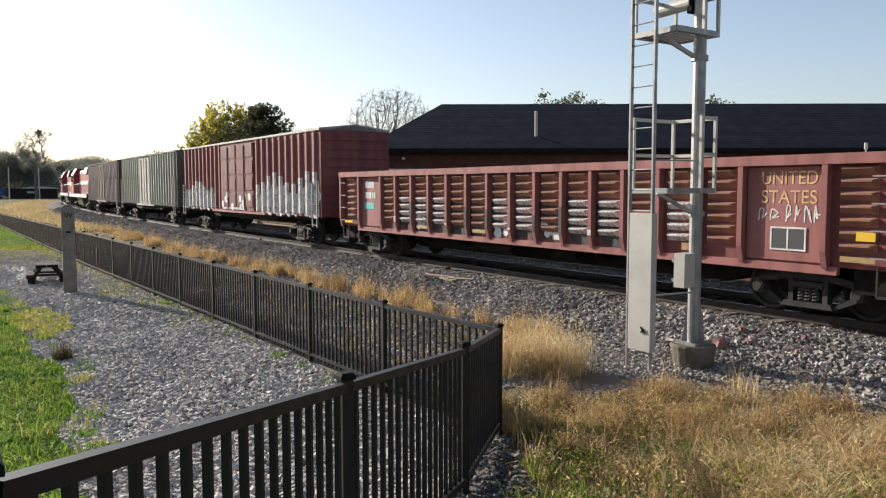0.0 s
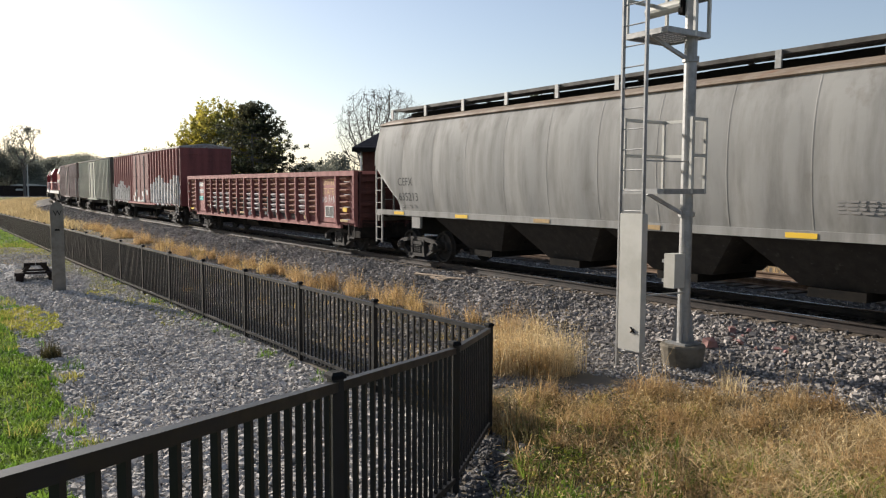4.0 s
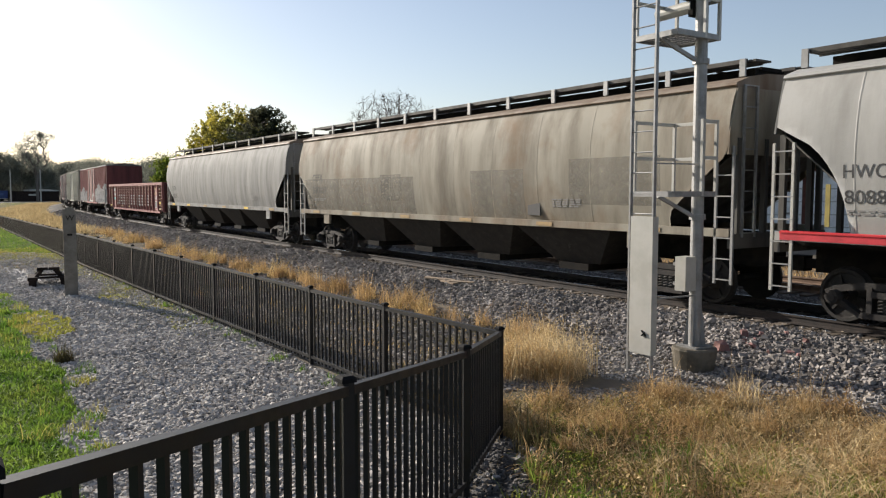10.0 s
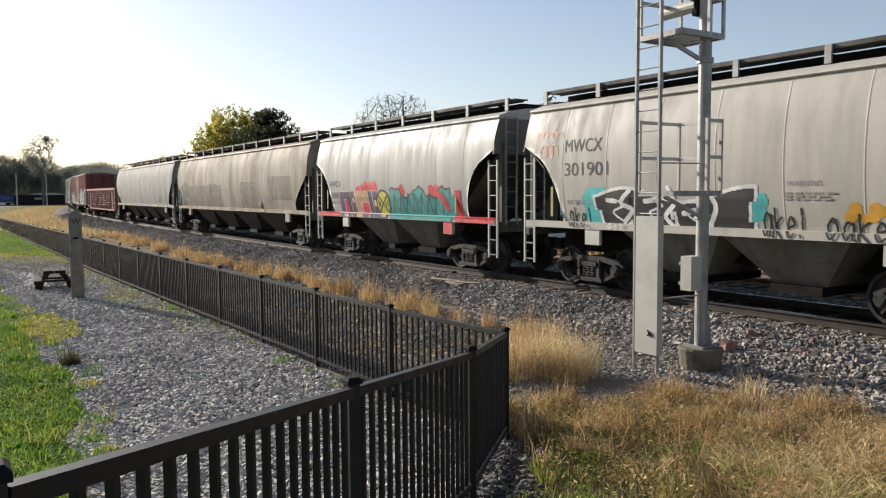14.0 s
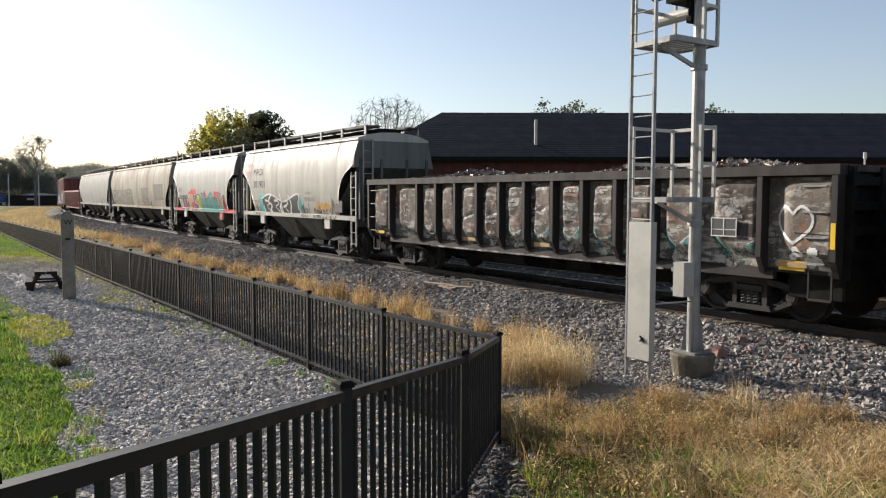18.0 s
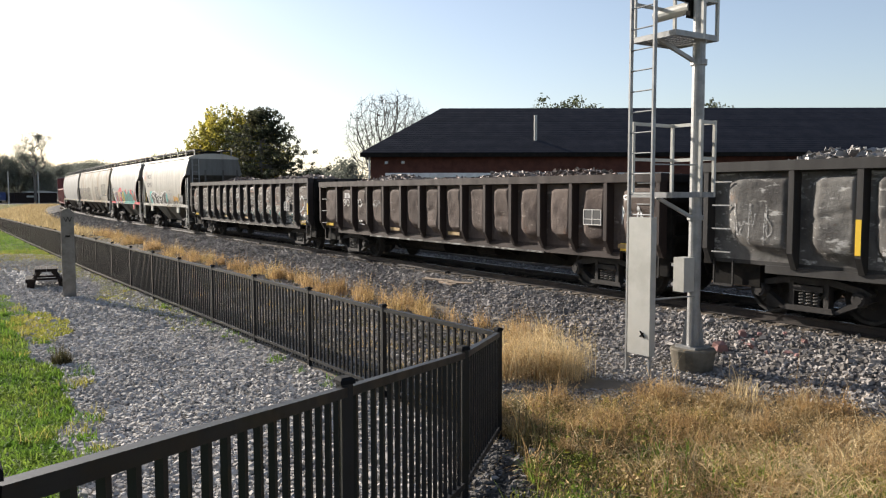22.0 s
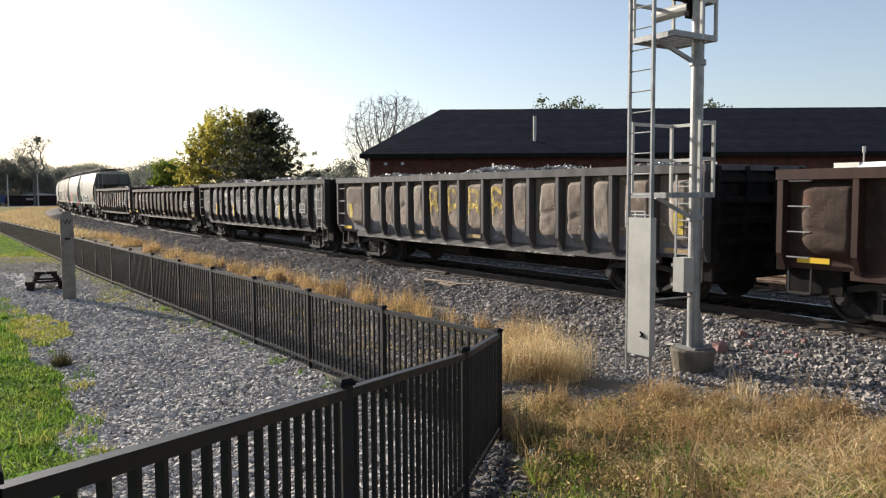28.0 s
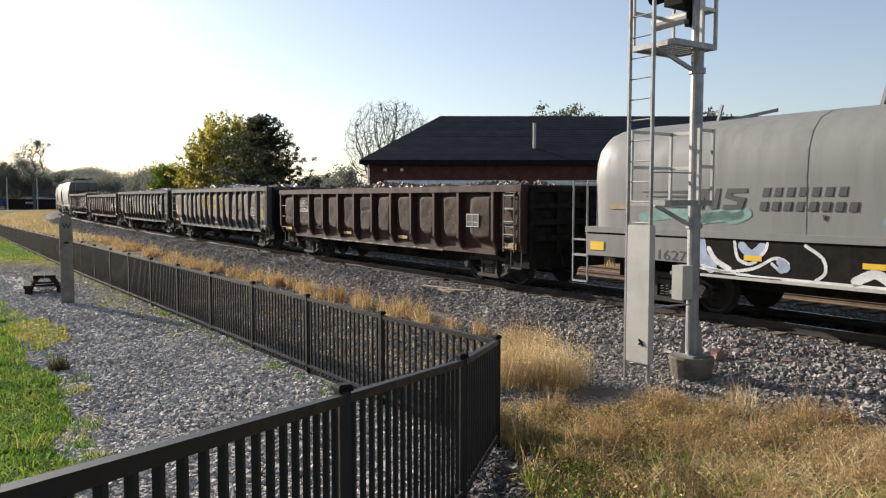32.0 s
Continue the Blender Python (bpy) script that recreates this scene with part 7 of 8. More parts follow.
def hopper(length, main, roof_m, label, bays=4, cut=1.5, cut_z=3.0, panels=11, dent=0.016, round_cut=False, board_m=None):
    car = thing("covered_hopper", label, "hopper car", "cars of the freight train")
    h = length / 2
    surface = hop_side(length, panels, dent)
    zs = [1.50 + 0.16 * k for k in range(17)]
    zs[-1] = 4.06

    def inset(z):
        if z >= cut_z:
            return 0.0
        u = (cut_z - z) / (cut_z - 1.5)
        return cut * (math.sqrt(max(0, 1 - (1 - u) ** 2)) if round_cut else min(1, 1.25 * u))
    for k in (-1, 1):
        rows = []
        for z in zs:
            e = h - inset(z) - 0.02
            row = []
            for i in range(panels * 10 + 1):
                x = -h + length * i / (panels * 10)
                x = max(-e, min(e, x))
                row.append((x, k * -surface(z, x), z))
            rows.append(row)
        sd = part("side", Shape().grid(rows), main, car, "rounded steel side", smooth=True)
        for i in range(1, panels):
            x = -h + length * i / panels
            pts = [z for z in zs if h - inset(z) - 0.06 > abs(x)]
            if len(pts) > 2:
                seam = Shape().grid([[(x + dx, k * (-hop_y(z) + 0.002 + (0.003 if abs(dx) < 0.01 else 0)), z) for dx in (-0.018, 0.0, 0.018)] for z in pts])
                part("weld_seam", seam, main, sd)
    # roof
    prof = [(-1.36, 4.06), (-1.41, 4.09), (-1.38, 4.14), (-1.0, 4.27), (-0.5, 4.35), (0, 4.37), (0.5, 4.35), (1.0, 4.27), (1.38, 4.14), (1.41, 4.09), (1.36, 4.06)]
    rf = part("roof", Shape().prism(prof, "x", -h, h), roof_m, car, "curved roof")
    part("hatch_trough", Shape().box(-h + 0.3, h - 0.3, -0.45, 0.45, 4.3, 4.5), M_BLACK, rf)
    nh = int(length / 2.4)
    for i in range(nh):
        x = -h + length * (i + 0.5) / nh
        part("hatch", Shape().box(x - 0.95, x + 0.95, -0.32, 0.32, 4.46, 4.53).box(x - 0.03, x + 0.03, -0.38, 0.38, 4.53, 4.56), M_BLACK, rf)
    posts = int(length / 1.75)
    bm = board_m or M_GALV
    for k in (-1, 1):
        board = Shape().box(-h + 0.1, h - 0.1, k * 0.98 - 0.02, k * 0.98 + 0.02, 4.52, 4.60).box(-h + 0.1, h - 0.1, k * 0.52 - 0.02, k * 0.52 + 0.02, 4.52, 4.58)
        bd = part("running_board", board, P_GRATE, car, "dark roof walkway")
        grate = Shape()
        for i in range(int(length / 0.1)):
            x = -h + 0.15 + i * 0.1
            grate.box(x - 0.032, x + 0.032, min(k * 0.52, k * 0.98), max(k * 0.52, k * 0.98), 4.54, 4.575)
        tagged(part("grating", grate, P_GRATE, bd), kind="stuff")
        for i in range(posts + 1):
            x = -h + 0.15 + (length - 0.3) * i / posts
            part("board_post", Shape().box(x - 0.06, x + 0.06, k * 1.03 - 0.02, k * 1.03 + 0.02, 4.28, 4.595), bm, bd)
    # ends
    for k in (-1, 1):
        s = Shape().prism([(-1.36, 4.06), (1.36, 4.06), (1.565, 3.25), (1.585, cut_z), (-1.585, cut_z), (-1.565, 3.25)], "x", k * h - 0.03, k * h + 0.01)
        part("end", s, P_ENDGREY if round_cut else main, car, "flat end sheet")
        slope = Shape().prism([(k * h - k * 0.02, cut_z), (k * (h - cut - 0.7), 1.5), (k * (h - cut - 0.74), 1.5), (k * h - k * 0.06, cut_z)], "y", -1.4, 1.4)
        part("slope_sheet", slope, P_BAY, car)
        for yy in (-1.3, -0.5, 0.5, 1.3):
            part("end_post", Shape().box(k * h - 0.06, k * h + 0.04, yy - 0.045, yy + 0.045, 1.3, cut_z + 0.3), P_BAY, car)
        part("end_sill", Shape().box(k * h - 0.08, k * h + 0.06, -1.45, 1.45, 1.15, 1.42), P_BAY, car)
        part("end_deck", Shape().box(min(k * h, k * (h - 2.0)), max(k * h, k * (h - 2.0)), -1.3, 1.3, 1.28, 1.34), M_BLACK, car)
        ladder_part(car, k * (h - 0.12), -1.5, 0.5, 3.0, M_ALU if dent < 0.014 else M_GALV, 0.36)
        ladder_part(car, k * (h + 0.06), -1.05, 1.35, 4.1, M_GALV, 0.36, 90)
        part("bolster_plate", Shape().box(k * (h - 2.25) - 0.22, k * (h - 2.25) + 0.22, -1.5, -1.42, 1.02, 1.4), M_ALU if dent < 0.014 else main, car)
    for k in (-1, 1):
        part("side_sill", Shape().box(-h, h, k * 1.47 - 0.05, k * 1.47 + 0.05, 1.36, 1.51), main, car)
    part("centre_sill", Shape().box(-h, h, -0.25, 0.25, 0.74, 1.36), M_BLACK, car)
    span = length - 2 * 3.0
    for i in range(bays):
        xc = -span / 2 + span * (i + 0.5) / bays
        wt, wb = span / bays * 0.499, 0.5 if bays < 4 else 0.72
        s = Shape().add([(xc - wt, -1.42, 1.4), (xc + wt, -1.42, 1.4), (xc + wt, 1.42, 1.4), (xc - wt, 1.42, 1.4), (xc - wb, -0.8, 0.52), (xc + wb, -0.8, 0.52), (xc + wb, 0.8, 0.52), (xc - wb, 0.8, 0.52)],
                        [(0, 1, 5, 4), (1, 2, 6, 5), (2, 3, 7, 6), (3, 0, 4, 7), (4, 5, 6, 7)])
        # the dark bay colours carry the shade below the body
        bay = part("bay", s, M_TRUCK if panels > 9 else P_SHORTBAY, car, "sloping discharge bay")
        part("outlet_gate", Shape().box(xc - 0.5, xc + 0.5, -0.95, 0.95, 0.36, 0.52), M_BLACK, bay)
    add_couplers(car, length)
    add_trucks(car, h - 1.75)
    return car


# ---- locomotive ----
M_LRED = mat("engine_red", (0.3, 0.025, 0.03), 0.45, color2=(0.2, 0.02, 0.025), scale=2)
M_LWHITE = mat("engine_white", (0.7, 0.7, 0.68), 0.5, color2=(0.5, 0.5, 0.48), scale=2)
M_LDARK = mat("engine_dark", (0.03, 0.03, 0.035), 0.5, color2=(0.06, 0.055, 0.05), scale=3)


def locomotive(label):
    car = thing("locomotive", label, "locomotive", "cars of the freight train")
    part("frame", Shape().box(-9, 9, -1.5, 1.5, 1.25, 1.65), M_LDARK, car)
    part("stripe", Shape().box(-9, 9, -1.515, -1.5, 1.3, 1.6), M_LWHITE, car, "white side stripe")
    part("long_hood", Shape().prism([(-0.9, 1.65), (0.9, 1.65), (0.9, 3.9), (0.7, 4.15), (-0.7, 4.15), (-0.9, 3.9)], "x", -3.6, 8.6), M_LRED, car)
    part("hood_stripe", Shape().box(-3.5, 8.5, -0.915, -0.9, 2.6, 3.0), M_LWHITE, car, "white band")
    part("radiator", Shape().prism([(-1.4, 3.6), (1.4, 3.6), (1.2, 4.3), (-1.2, 4.3)], "x", 5.4, 8.4), M_LDARK, car)
    cab = part("cab", Shape().prism([(-1.5, 1.65), (1.5, 1.65), (1.5, 3.7), (1.1, 4.4), (-1.1, 4.4), (-1.5, 3.7)], "x", -6.1, -3.6), M_LRED, car)
    for x in (-5.6, -4.7):
        part("cab_window", Shape().box(x, x + 0.7, -1.52, -1.5, 2.9, 3.6), M_PANE, cab)
    part("short_hood", Shape().box(-8.4, -6.1, -0.9, 0.9, 1.65, 3.0), M_LRED, car)
    for x in (-2.0, 0.6, 3.2):
        part("fan", Shape().tube((x, 0, 4.15), (x, 0, 4.35), 0.55, 14), M_LDARK, car)
    part("fuel_tank", Shape().prism([(-1.3, 1.2), (1.3, 1.2), (1.1, 0.45), (-1.1, 0.45)], "x", -2.6, 2.6), M_LDARK, car)
    for i in range(9):
        x = -8.8 + i * 2.2
        part("stanchion", Shape().tube((x, -1.48, 1.65), (x, -1.48, 2.65), 0.02, 6), M_LWHITE, car)
    part("handrail", Shape().tube((-8.8, -1.48, 2.65), (8.8, -1.48, 2.65), 0.022, 6), M_LWHITE, car)
    for k in (-1, 1):
        part("step", Shape().box(k * 8.8 - 0.3, k * 8.8 + 0.3, -1.5, 1.5, 0.5, 0.6).box(k * 9.0 - 0.05, k * 9.0 + 0.05, -1.4, 1.4, 0.4, 1.3), M_LDARK, car)
    add_trucks(car, 6.0)
    add_couplers(car, 18.2)
    return car


# ---- coil car ----
def coil_car(length, label):
    car = thing("coil_car", label, "coil car", "cars of the freight train")
    h = length / 2
    prof = [(-1.45, 1.62), (-1.47, 2.6), (-1.44, 3.04), (-1.33, 3.34), (-1.12, 3.56), (-0.8, 3.69), (-0.4, 3.76), (0, 3.78)]
    prof = prof + [(-a, b) for a, b in prof[:-1]][::-1]
    rows = []
    xs = [-h + 0.0, -h + 0.03, -h + 0.12, -h + 0.3, -h + 0.56]
    sc = [0.0, 0.86, 0.94, 0.985, 1.0]
    m = 24
    for i in range(1, m + 1):
        xs.append(-h + 0.56 + (length - 1.4) * i / m)
        sc.append(1.0)
    for x, q in zip(xs, sc):
        rows.append([(x, yy * max(q, 0.86) if q else yy * 0.84, 1.62 + (zz - 1.62) * (q if q else 0.8)) for yy, zz in prof])
    s = Shape().grid(rows)
    s.add([(xs[0], 0, 1.62 + 0 * k) for k in range(1)] + rows[0], [(0, i, i + 1) for i in range(1, len(prof))])
    hood = part("hood", s, P_COIL, car, "rounded silver-grey hood", smooth=False)
    for p in hood.data.polygons:
        p.use_smooth = True
    for x in (-h + 5.0, -h + 8.4, h - 4.0):
        ring = Shape().grid([[(xx, yy * 1.004, 1.62 + (zz - 1.62) * 1.003) for yy, zz in prof] for xx in (x - 0.02, x + 0.02)])
        part("hood_seam", ring, P_COIL, hood)
    part("hood_base", Shape().box(-h - 0.06, h - 0.28, -1.53, 1.53, 1.5, 1.62), P_COIL, car)
    part("deck", Shape().box(-h, h, -1.45, 1.45, 1.38, 1.5), M_BLACK, car)
    part("side_frame", Shape().prism([(-h, 1.5), (h, 1.5), (h, 0.95), (h - 2.4, 0.98), (h - 3.0, 0.82), (-h + 3.0, 0.82), (-h + 2.4, 0.98), (-h, 0.98)], "y", -1.5, -1.44), M_BLACK, car)
    part("centre_sill", Shape().box(-h, h, -0.5, 0.5, 0.5, 1.38), M_BLACK, car)
    part("side_frame", Shape().box(-h, h, 1.44, 1.5, 0.8, 1.5), M_BLACK, car)
    part("end_plate", Shape().box(-h - 0.02, -h + 2.72, -1.515, -1.5, 1.0, 1.46), P_COIL, car)
    part("bottom_flange", Shape().box(-h + 3.0, h - 3.0, -1.54, -1.42, 0.78, 0.83), M_ALU, car)
    part("end", Shape().box(-h - 0.03, -h, -1.45, 1.45, 0.95, 1.5), M_BLACK, car)
    part("end", Shape().box(h, h + 0.03, -1.45, 1.45, 0.95, 1.5), M_BLACK, car)
    for x in (-h - 0.52, -h - 0.08):
        part("handrail", Shape().tube((x, -1.45, 0.95), (x, -1.45, 2.6), 0.02, 8).tube((x, -1.45, 2.6), (x + 0.1, -1.1, 2.6), 0.02, 8), M_GALV, car)
    part("gate", Shape().box(-h - 0.52, -h - 0.08, -1.46, -1.44, 1.3, 1.34).box(-h - 0.52, -h - 0.08, -1.46, -1.44, 0.95, 0.99), M_GALV, car)
    part("step", Shape().bar((-h - 0.52, -1.45, 0.4), (-h - 0.06, -1.45, 0.4), 0.04).bar((-h - 0.52, -1.45, 0.4), (-h - 0.52, -1.45, 1.0), 0.03).bar((-h - 0.06, -1.45, 0.4), (-h - 0.06, -1.45, 1.0), 0.03).bar((-h - 0.52, -1.45, 0.98), (-h - 0.06, -1.45, 0.98), 0.05), M_GALV, car)
    part("lifting_lug", Shape().bar((-h + 5.6, -0.3, 3.73), (-h + 5.75, -0.3, 4.3), 0.12, 0.06).bar((-h + 5.75, -0.3, 4.3), (-h + 6.25, -0.3, 4.3), 0.12, 0.06).bar((-h + 6.25, -0.3, 4.3), (-h + 6.4, -0.3, 3.73), 0.12, 0.06), M_GALV, hood)
    part("hood_bracket", Shape().bar((-h + 2.6, -0.6, 3.69), (-h + 3.5, 0.0, 3.9), 0.06).bar((-h + 2.6, -0.6, 3.69), (-h + 2.7, -0.6, 4.03), 0.05), M_GALV, hood)
    add_couplers(car, length)
    add_trucks(car, h - 1.9)

    def cy(z, x=0):
        return -1.535 if z < 1.62 else (-1.45 - 0.02 * (z - 1.62) if z < 2.6 else -1.47)
    lift = lambda z, x=0: cy(z) - 0.004
    # two-line word mark and its emblem, as plain shapes
    for k in range(4):
        part("emblem_bar", Shape().prism([(-h + 1.45 + k * 0.12, 2.36 - k * 0.09), (-h + 2.8 - k * 0.04, 2.375 - k * 0.09), (-h + 2.76 - k * 0.04, 2.32 - k * 0.09), (-h + 1.5 + k * 0.12, 2.345 - k * 0.09)], "y", -1.474, -1.46), P_LETTER, hood, "dark painted bar")
    for x, pts in ((-h + 2.86, [(0, 0), (0.1, 0), (0.15, 0.22), (0.28, 0), (0.42, 0), (0.5, 0.37), (0.4, 0.37), (0.35, 0.14), (0.22, 0.37), (0.08, 0.37)]),
                   (-h + 3.4, [(0, 0), (0.4, 0), (0.48, 0.2), (0.18, 0.25), (0.2, 0.29), (0.5, 0.29), (0.52, 0.37), (0.1, 0.37), (0.04, 0.2), (0.32, 0.13), (0.3, 0.08), (0.02, 0.08)])):
        part("emblem", Shape().prism([(x + px, 2.03 + pz) for px, pz in pts], "y", -1.474, -1.46), P_LETTER, hood)
    for r, n in ((0, 7), (1, 8)):
        for k in range(n):
            x = -h + 4.2 + k * 0.225 - r * 0.05
            z = 2.33 - r * 0.24
            part("word_block", Shape().prism([(x, z - 0.075), (x + 0.13, z - 0.075), (x + 0.165, z + 0.075), (x + 0.035, z + 0.075)], "y", -1.474, -1.46), P_LETTER, hood)
    part("marker", Shape().prism([(-h + 5.3, 1.95), (-h + 5.36, 1.95), (-h + 5.33, 1.86)], "y", -1.474, -1.46), P_LETTER, hood)
    part("reflector", Shape().box(-h + 0.62, -h + 1.12, -1.472, -1.458, 2.0, 2.1), M_FADED, car)
    part("reflector", Shape().box(-h + 0.1, -h + 0.5, -1.53, -1.516, 1.12, 1.3), M_YELLOW, car)
    for x in (3.9, 6.0):
        part("reflector", Shape().box(-h + x, -h + x + 0.35, -1.512, -1.501, 1.13, 1.22), M_YELLOW, car)
    for x0, x1 in ((1.5, 3.75), (3.0, 3.9), (6.35, 6.9)):
        stroke(car, [(-h + x0, 1.84), (-h + x0 + (x1 - x0) * 0.4, 1.93), (-h + x0 + (x1 - x0) * 0.7, 1.86), (-h + x1, 1.95)], 0.2, "aqua", lift, lift=0.003)
    fr = lambda z, x=0: -1.5
    stroke(car, [(-h + 2.95, 1.4), (-h + 3.0, 1.15), (-h + 3.2, 0.98)], 0.26, "blue", fr, lift=0.004)
    stroke(car, [(-h + 3.15, 1.3), (-h + 3.3, 1.1), (-h + 3.6, 0.95)], 0.1, "white", fr, lift=0.006)
    stroke(car, [(-h + 3.85, 1.38), (-h + 4.05, 1.24), (-h + 4.25, 1.38)], 0.16, "blue", fr, lift=0.004)
    # a big looping outline on the black frame
    stroke(car, [(-h + 3.0, 0.98), (-h + 3.5, 0.9), (-h + 4.1, 1.0), (-h + 4.5, 1.2), (-h + 4.75, 1.12), (-h + 4.62, 1.0), (-h + 4.45, 1.1)], 0.055, "white", fr)
    stroke(car, [(-h + 4.6, 1.14), (-h + 4.72, 1.06), (-h + 4.62, 1.02)], 0.14, "blue", fr, lift=0.012)
    stroke(car, [(-h + 3.7, 1.44), (-h + 3.78, 1.15), (-h + 4.05, 1.08), (-h + 4.3, 1.3), (-h + 4.35, 1.44)], 0.06, "white", fr)
    stroke(car, [(-h + 5.05, 1.44), (-h + 5.35, 1.25), (-h + 5.4, 1.02), (-h + 5.25, 0.88)], 0.055, "white", fr)
    stroke(car, [(-h + 5.9, 0.92), (-h + 6.2, 1.06), (-h + 6.45, 0.92)], 0.15, "white", fr)
    stroke(car, [(-h + 2.9, 0.93), (-h + 3.9, 0.87), (-h + 5.2, 0.86), (-h + 7.4, 0.86), (-h + 9.0, 0.88)], 0.04, "white", fr)
    stroke(car, [(-h + 6.6, 1.4), (-h + 6.9, 1.0), (-h + 7.4, 0.95), (-h + 7.8, 1.3), (-h + 8.3, 1.4), (-h + 8.7, 1.0)], 0.06, "white", fr)
    lettering(car, "1627", -h + 1.98, 1.12, 0.2, P_LETTER, lambda z, x=0: -1.515, 0.68, "number")
    return car

# ---- the train, front to rear ----
TRAIN = []


def couple(car, l, r, half=None):
    TRAIN.append((car, (l + r) / 2, half or (l - r) / 2 - 2.0))
    return car


couple(locomotive("red and white leading diesel locomotive"), 120.9, 102.3)
couple(locomotive("red and white diesel locomotive coupled behind another"), 101.3, 82.6)
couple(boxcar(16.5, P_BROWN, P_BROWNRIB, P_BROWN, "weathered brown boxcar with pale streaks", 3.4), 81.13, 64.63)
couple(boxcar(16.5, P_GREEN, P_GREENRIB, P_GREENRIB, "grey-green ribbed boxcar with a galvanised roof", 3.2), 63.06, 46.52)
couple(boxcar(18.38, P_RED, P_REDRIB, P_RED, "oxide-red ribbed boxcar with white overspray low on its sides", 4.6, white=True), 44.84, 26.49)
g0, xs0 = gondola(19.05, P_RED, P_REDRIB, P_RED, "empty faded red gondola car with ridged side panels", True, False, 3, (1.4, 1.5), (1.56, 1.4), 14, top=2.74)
couple(g0, 24.83, 5.67)
gy = lambda z, x=0: -GY - 0.035
lettering(g0, "UNITED", 6.93, 2.36, 0.23, P_YLETTER, gy, 1.02)
lettering(g0, "STATES", 6.93, 2.04, 0.23, P_YLETTER, gy, 1.02)
scrawl(g0, 6.85, 7.3, 1.62, 1.84, 2, 21, "white", gy, 0.022, 0.01)
scrawl(g0, 7.38, 8.05, 1.6, 1.92, 4, 23, "white", gy, 0.022, 0.01)
part("reflector", Shape().box(5.2, 5.62, -GY - 0.02, -GY - 0.005, 1.0, 1.14), M_FADED, g0)
part("stencil_box", Shape().box(7.15, 7.75, -GY - 0.046, -GY - 0.037, 1.16, 1.5), P_LETTER, g0)
part("stencil_frame", Shape().box(7.12, 7.78, -GY - 0.05, -GY - 0.04, 1.13, 1.16).box(7.12, 7.78, -GY - 0.05, -GY - 0.04, 1.5, 1.53).box(7.12, 7.15, -GY - 0.05, -GY - 0.04, 1.16, 1.5).box(7.75, 7.78, -GY - 0.05, -GY - 0.04, 1.16, 1.5).box(7.43, 7.46, -GY - 0.05, -GY - 0.04, 1.16, 1.5), SPRAY["white"], g0)
bars(g0, -9.5 + 1.7, 2.3, 2, 0.6, 0.2, SPRAY["white"], gy, "painted_mark")
part("painted_mark", Shape().box(-7.85, -7.2, -GY - 0.042, -GY - 0.036, 1.5, 1.72), SPRAY["cyan"], g0)
for i in range(3, 14):
    if i % 3:
        blobs(g0, "black" if i % 2 else "white", xs0[i] + 0.2, xs0[i] + 0.7, 1.0, 1.3, 5, 0.13, 50 + i, lambda z, x=0: -GY)
for i in range(3, 13):
    blobs(g0, "soot", xs0[i] + 0.12, xs0[i + 1] - 0.12, 1.0, 1.85, 26, 0.16, 150 + i, lambda z, x=0: -GY, 0.003)
    # the sprayed letters run on over the ribs
    part("overspray", Shape().box(xs0[i] - 0.052, xs0[i] + 0.052, -GY - 0.154, -GY - 0.149, 1.16, 1.5 + 0.3 * math.sin(i * 1.9)), SPRAY["soot" if i % 3 else "wash"], g0)
part("reflector", Shape().box(8.66, 8.96, -GY - 0.128, -GY - 0.118, 1.36, 1.5), M_YELLOW, g0)

hy1 = hop_side(19.09, 12, 0.018)
hy2 = hop_side(19.30, 11, 0.014)
hy3 = hop_side(11.0, 8, 0.012)
h1 = couple(hopper(19.09, P_GREYHOP, P_ROOF, "long dull-grey covered hopper with a dented rounded side", 4, 1.3, 2.85, 12, 0.018), 4.17, -14.92)
lettering(h1, "CEFX", -9.51 + 1.35, 2.36, 0.24, P_LETTER, hy1, 0.8)
lettering(h1, "635213", -9.51 + 1.33, 1.92, 0.24, P_LETTER, hy1, 1.05)
bars(h1, -8.1, 1.68, 2, 0.8, 0.032, P_FAINT, hy1)
bars(h1, 5.2, 2.0, 4, 0.9, 0.035, P_FAINT, hy1)
h2 = couple(hopper(19.30, P_TANHOP, P_ROOF, "long beige covered hopper with rust stains below its roof", 4, 1.35, 2.85, 11, 0.014), -16.3, -35.6)
lettering(h2, "CEFX", -9.645 + 1.3, 2.68, 0.24, P_LETTER, hy2, 0.85)
lettering(h2, "380037", -9.645 + 1.28, 2.22, 0.24, P_LETTER, hy2, 1.15)
bars(h2, -8.3, 1.92, 2, 0.8, 0.032, P_FAINT, hy2)
part("stencil_box", Shape().box(4.0, 4.45, hop_y(1.8) - 0.02, hop_y(1.8) + 0.02, 1.62, 1.98), P_LETTER, h2)
bars(h2, 4.9, 2.0, 4, 0.9, 0.03, P_FAINT, hy2)
for car in (h1, h2):
    for i in range(6):
        part("reflector", ME_YELLOW if car == h1 and i in (0, 1, 4) else ME_FADED, None, car, at=pose(-8.2 + i * 3.2, -1.53, 1.43))
for x0, x1, z0, z1 in ((-9.0, -1.2, 1.52, 2.62), (-3.2, -1.9, 1.9, 2.7), (1.7, 3.9, 1.52, 2.72), (5.5, 8.1, 1.9, 2.9)):
    # squares of greyer repaint
    blob_patch(h2, "repaint_patch", REPAINT, x0, x1, z0, z1, hy2, lambda x, z: x > -99, 0.06, 0.001)
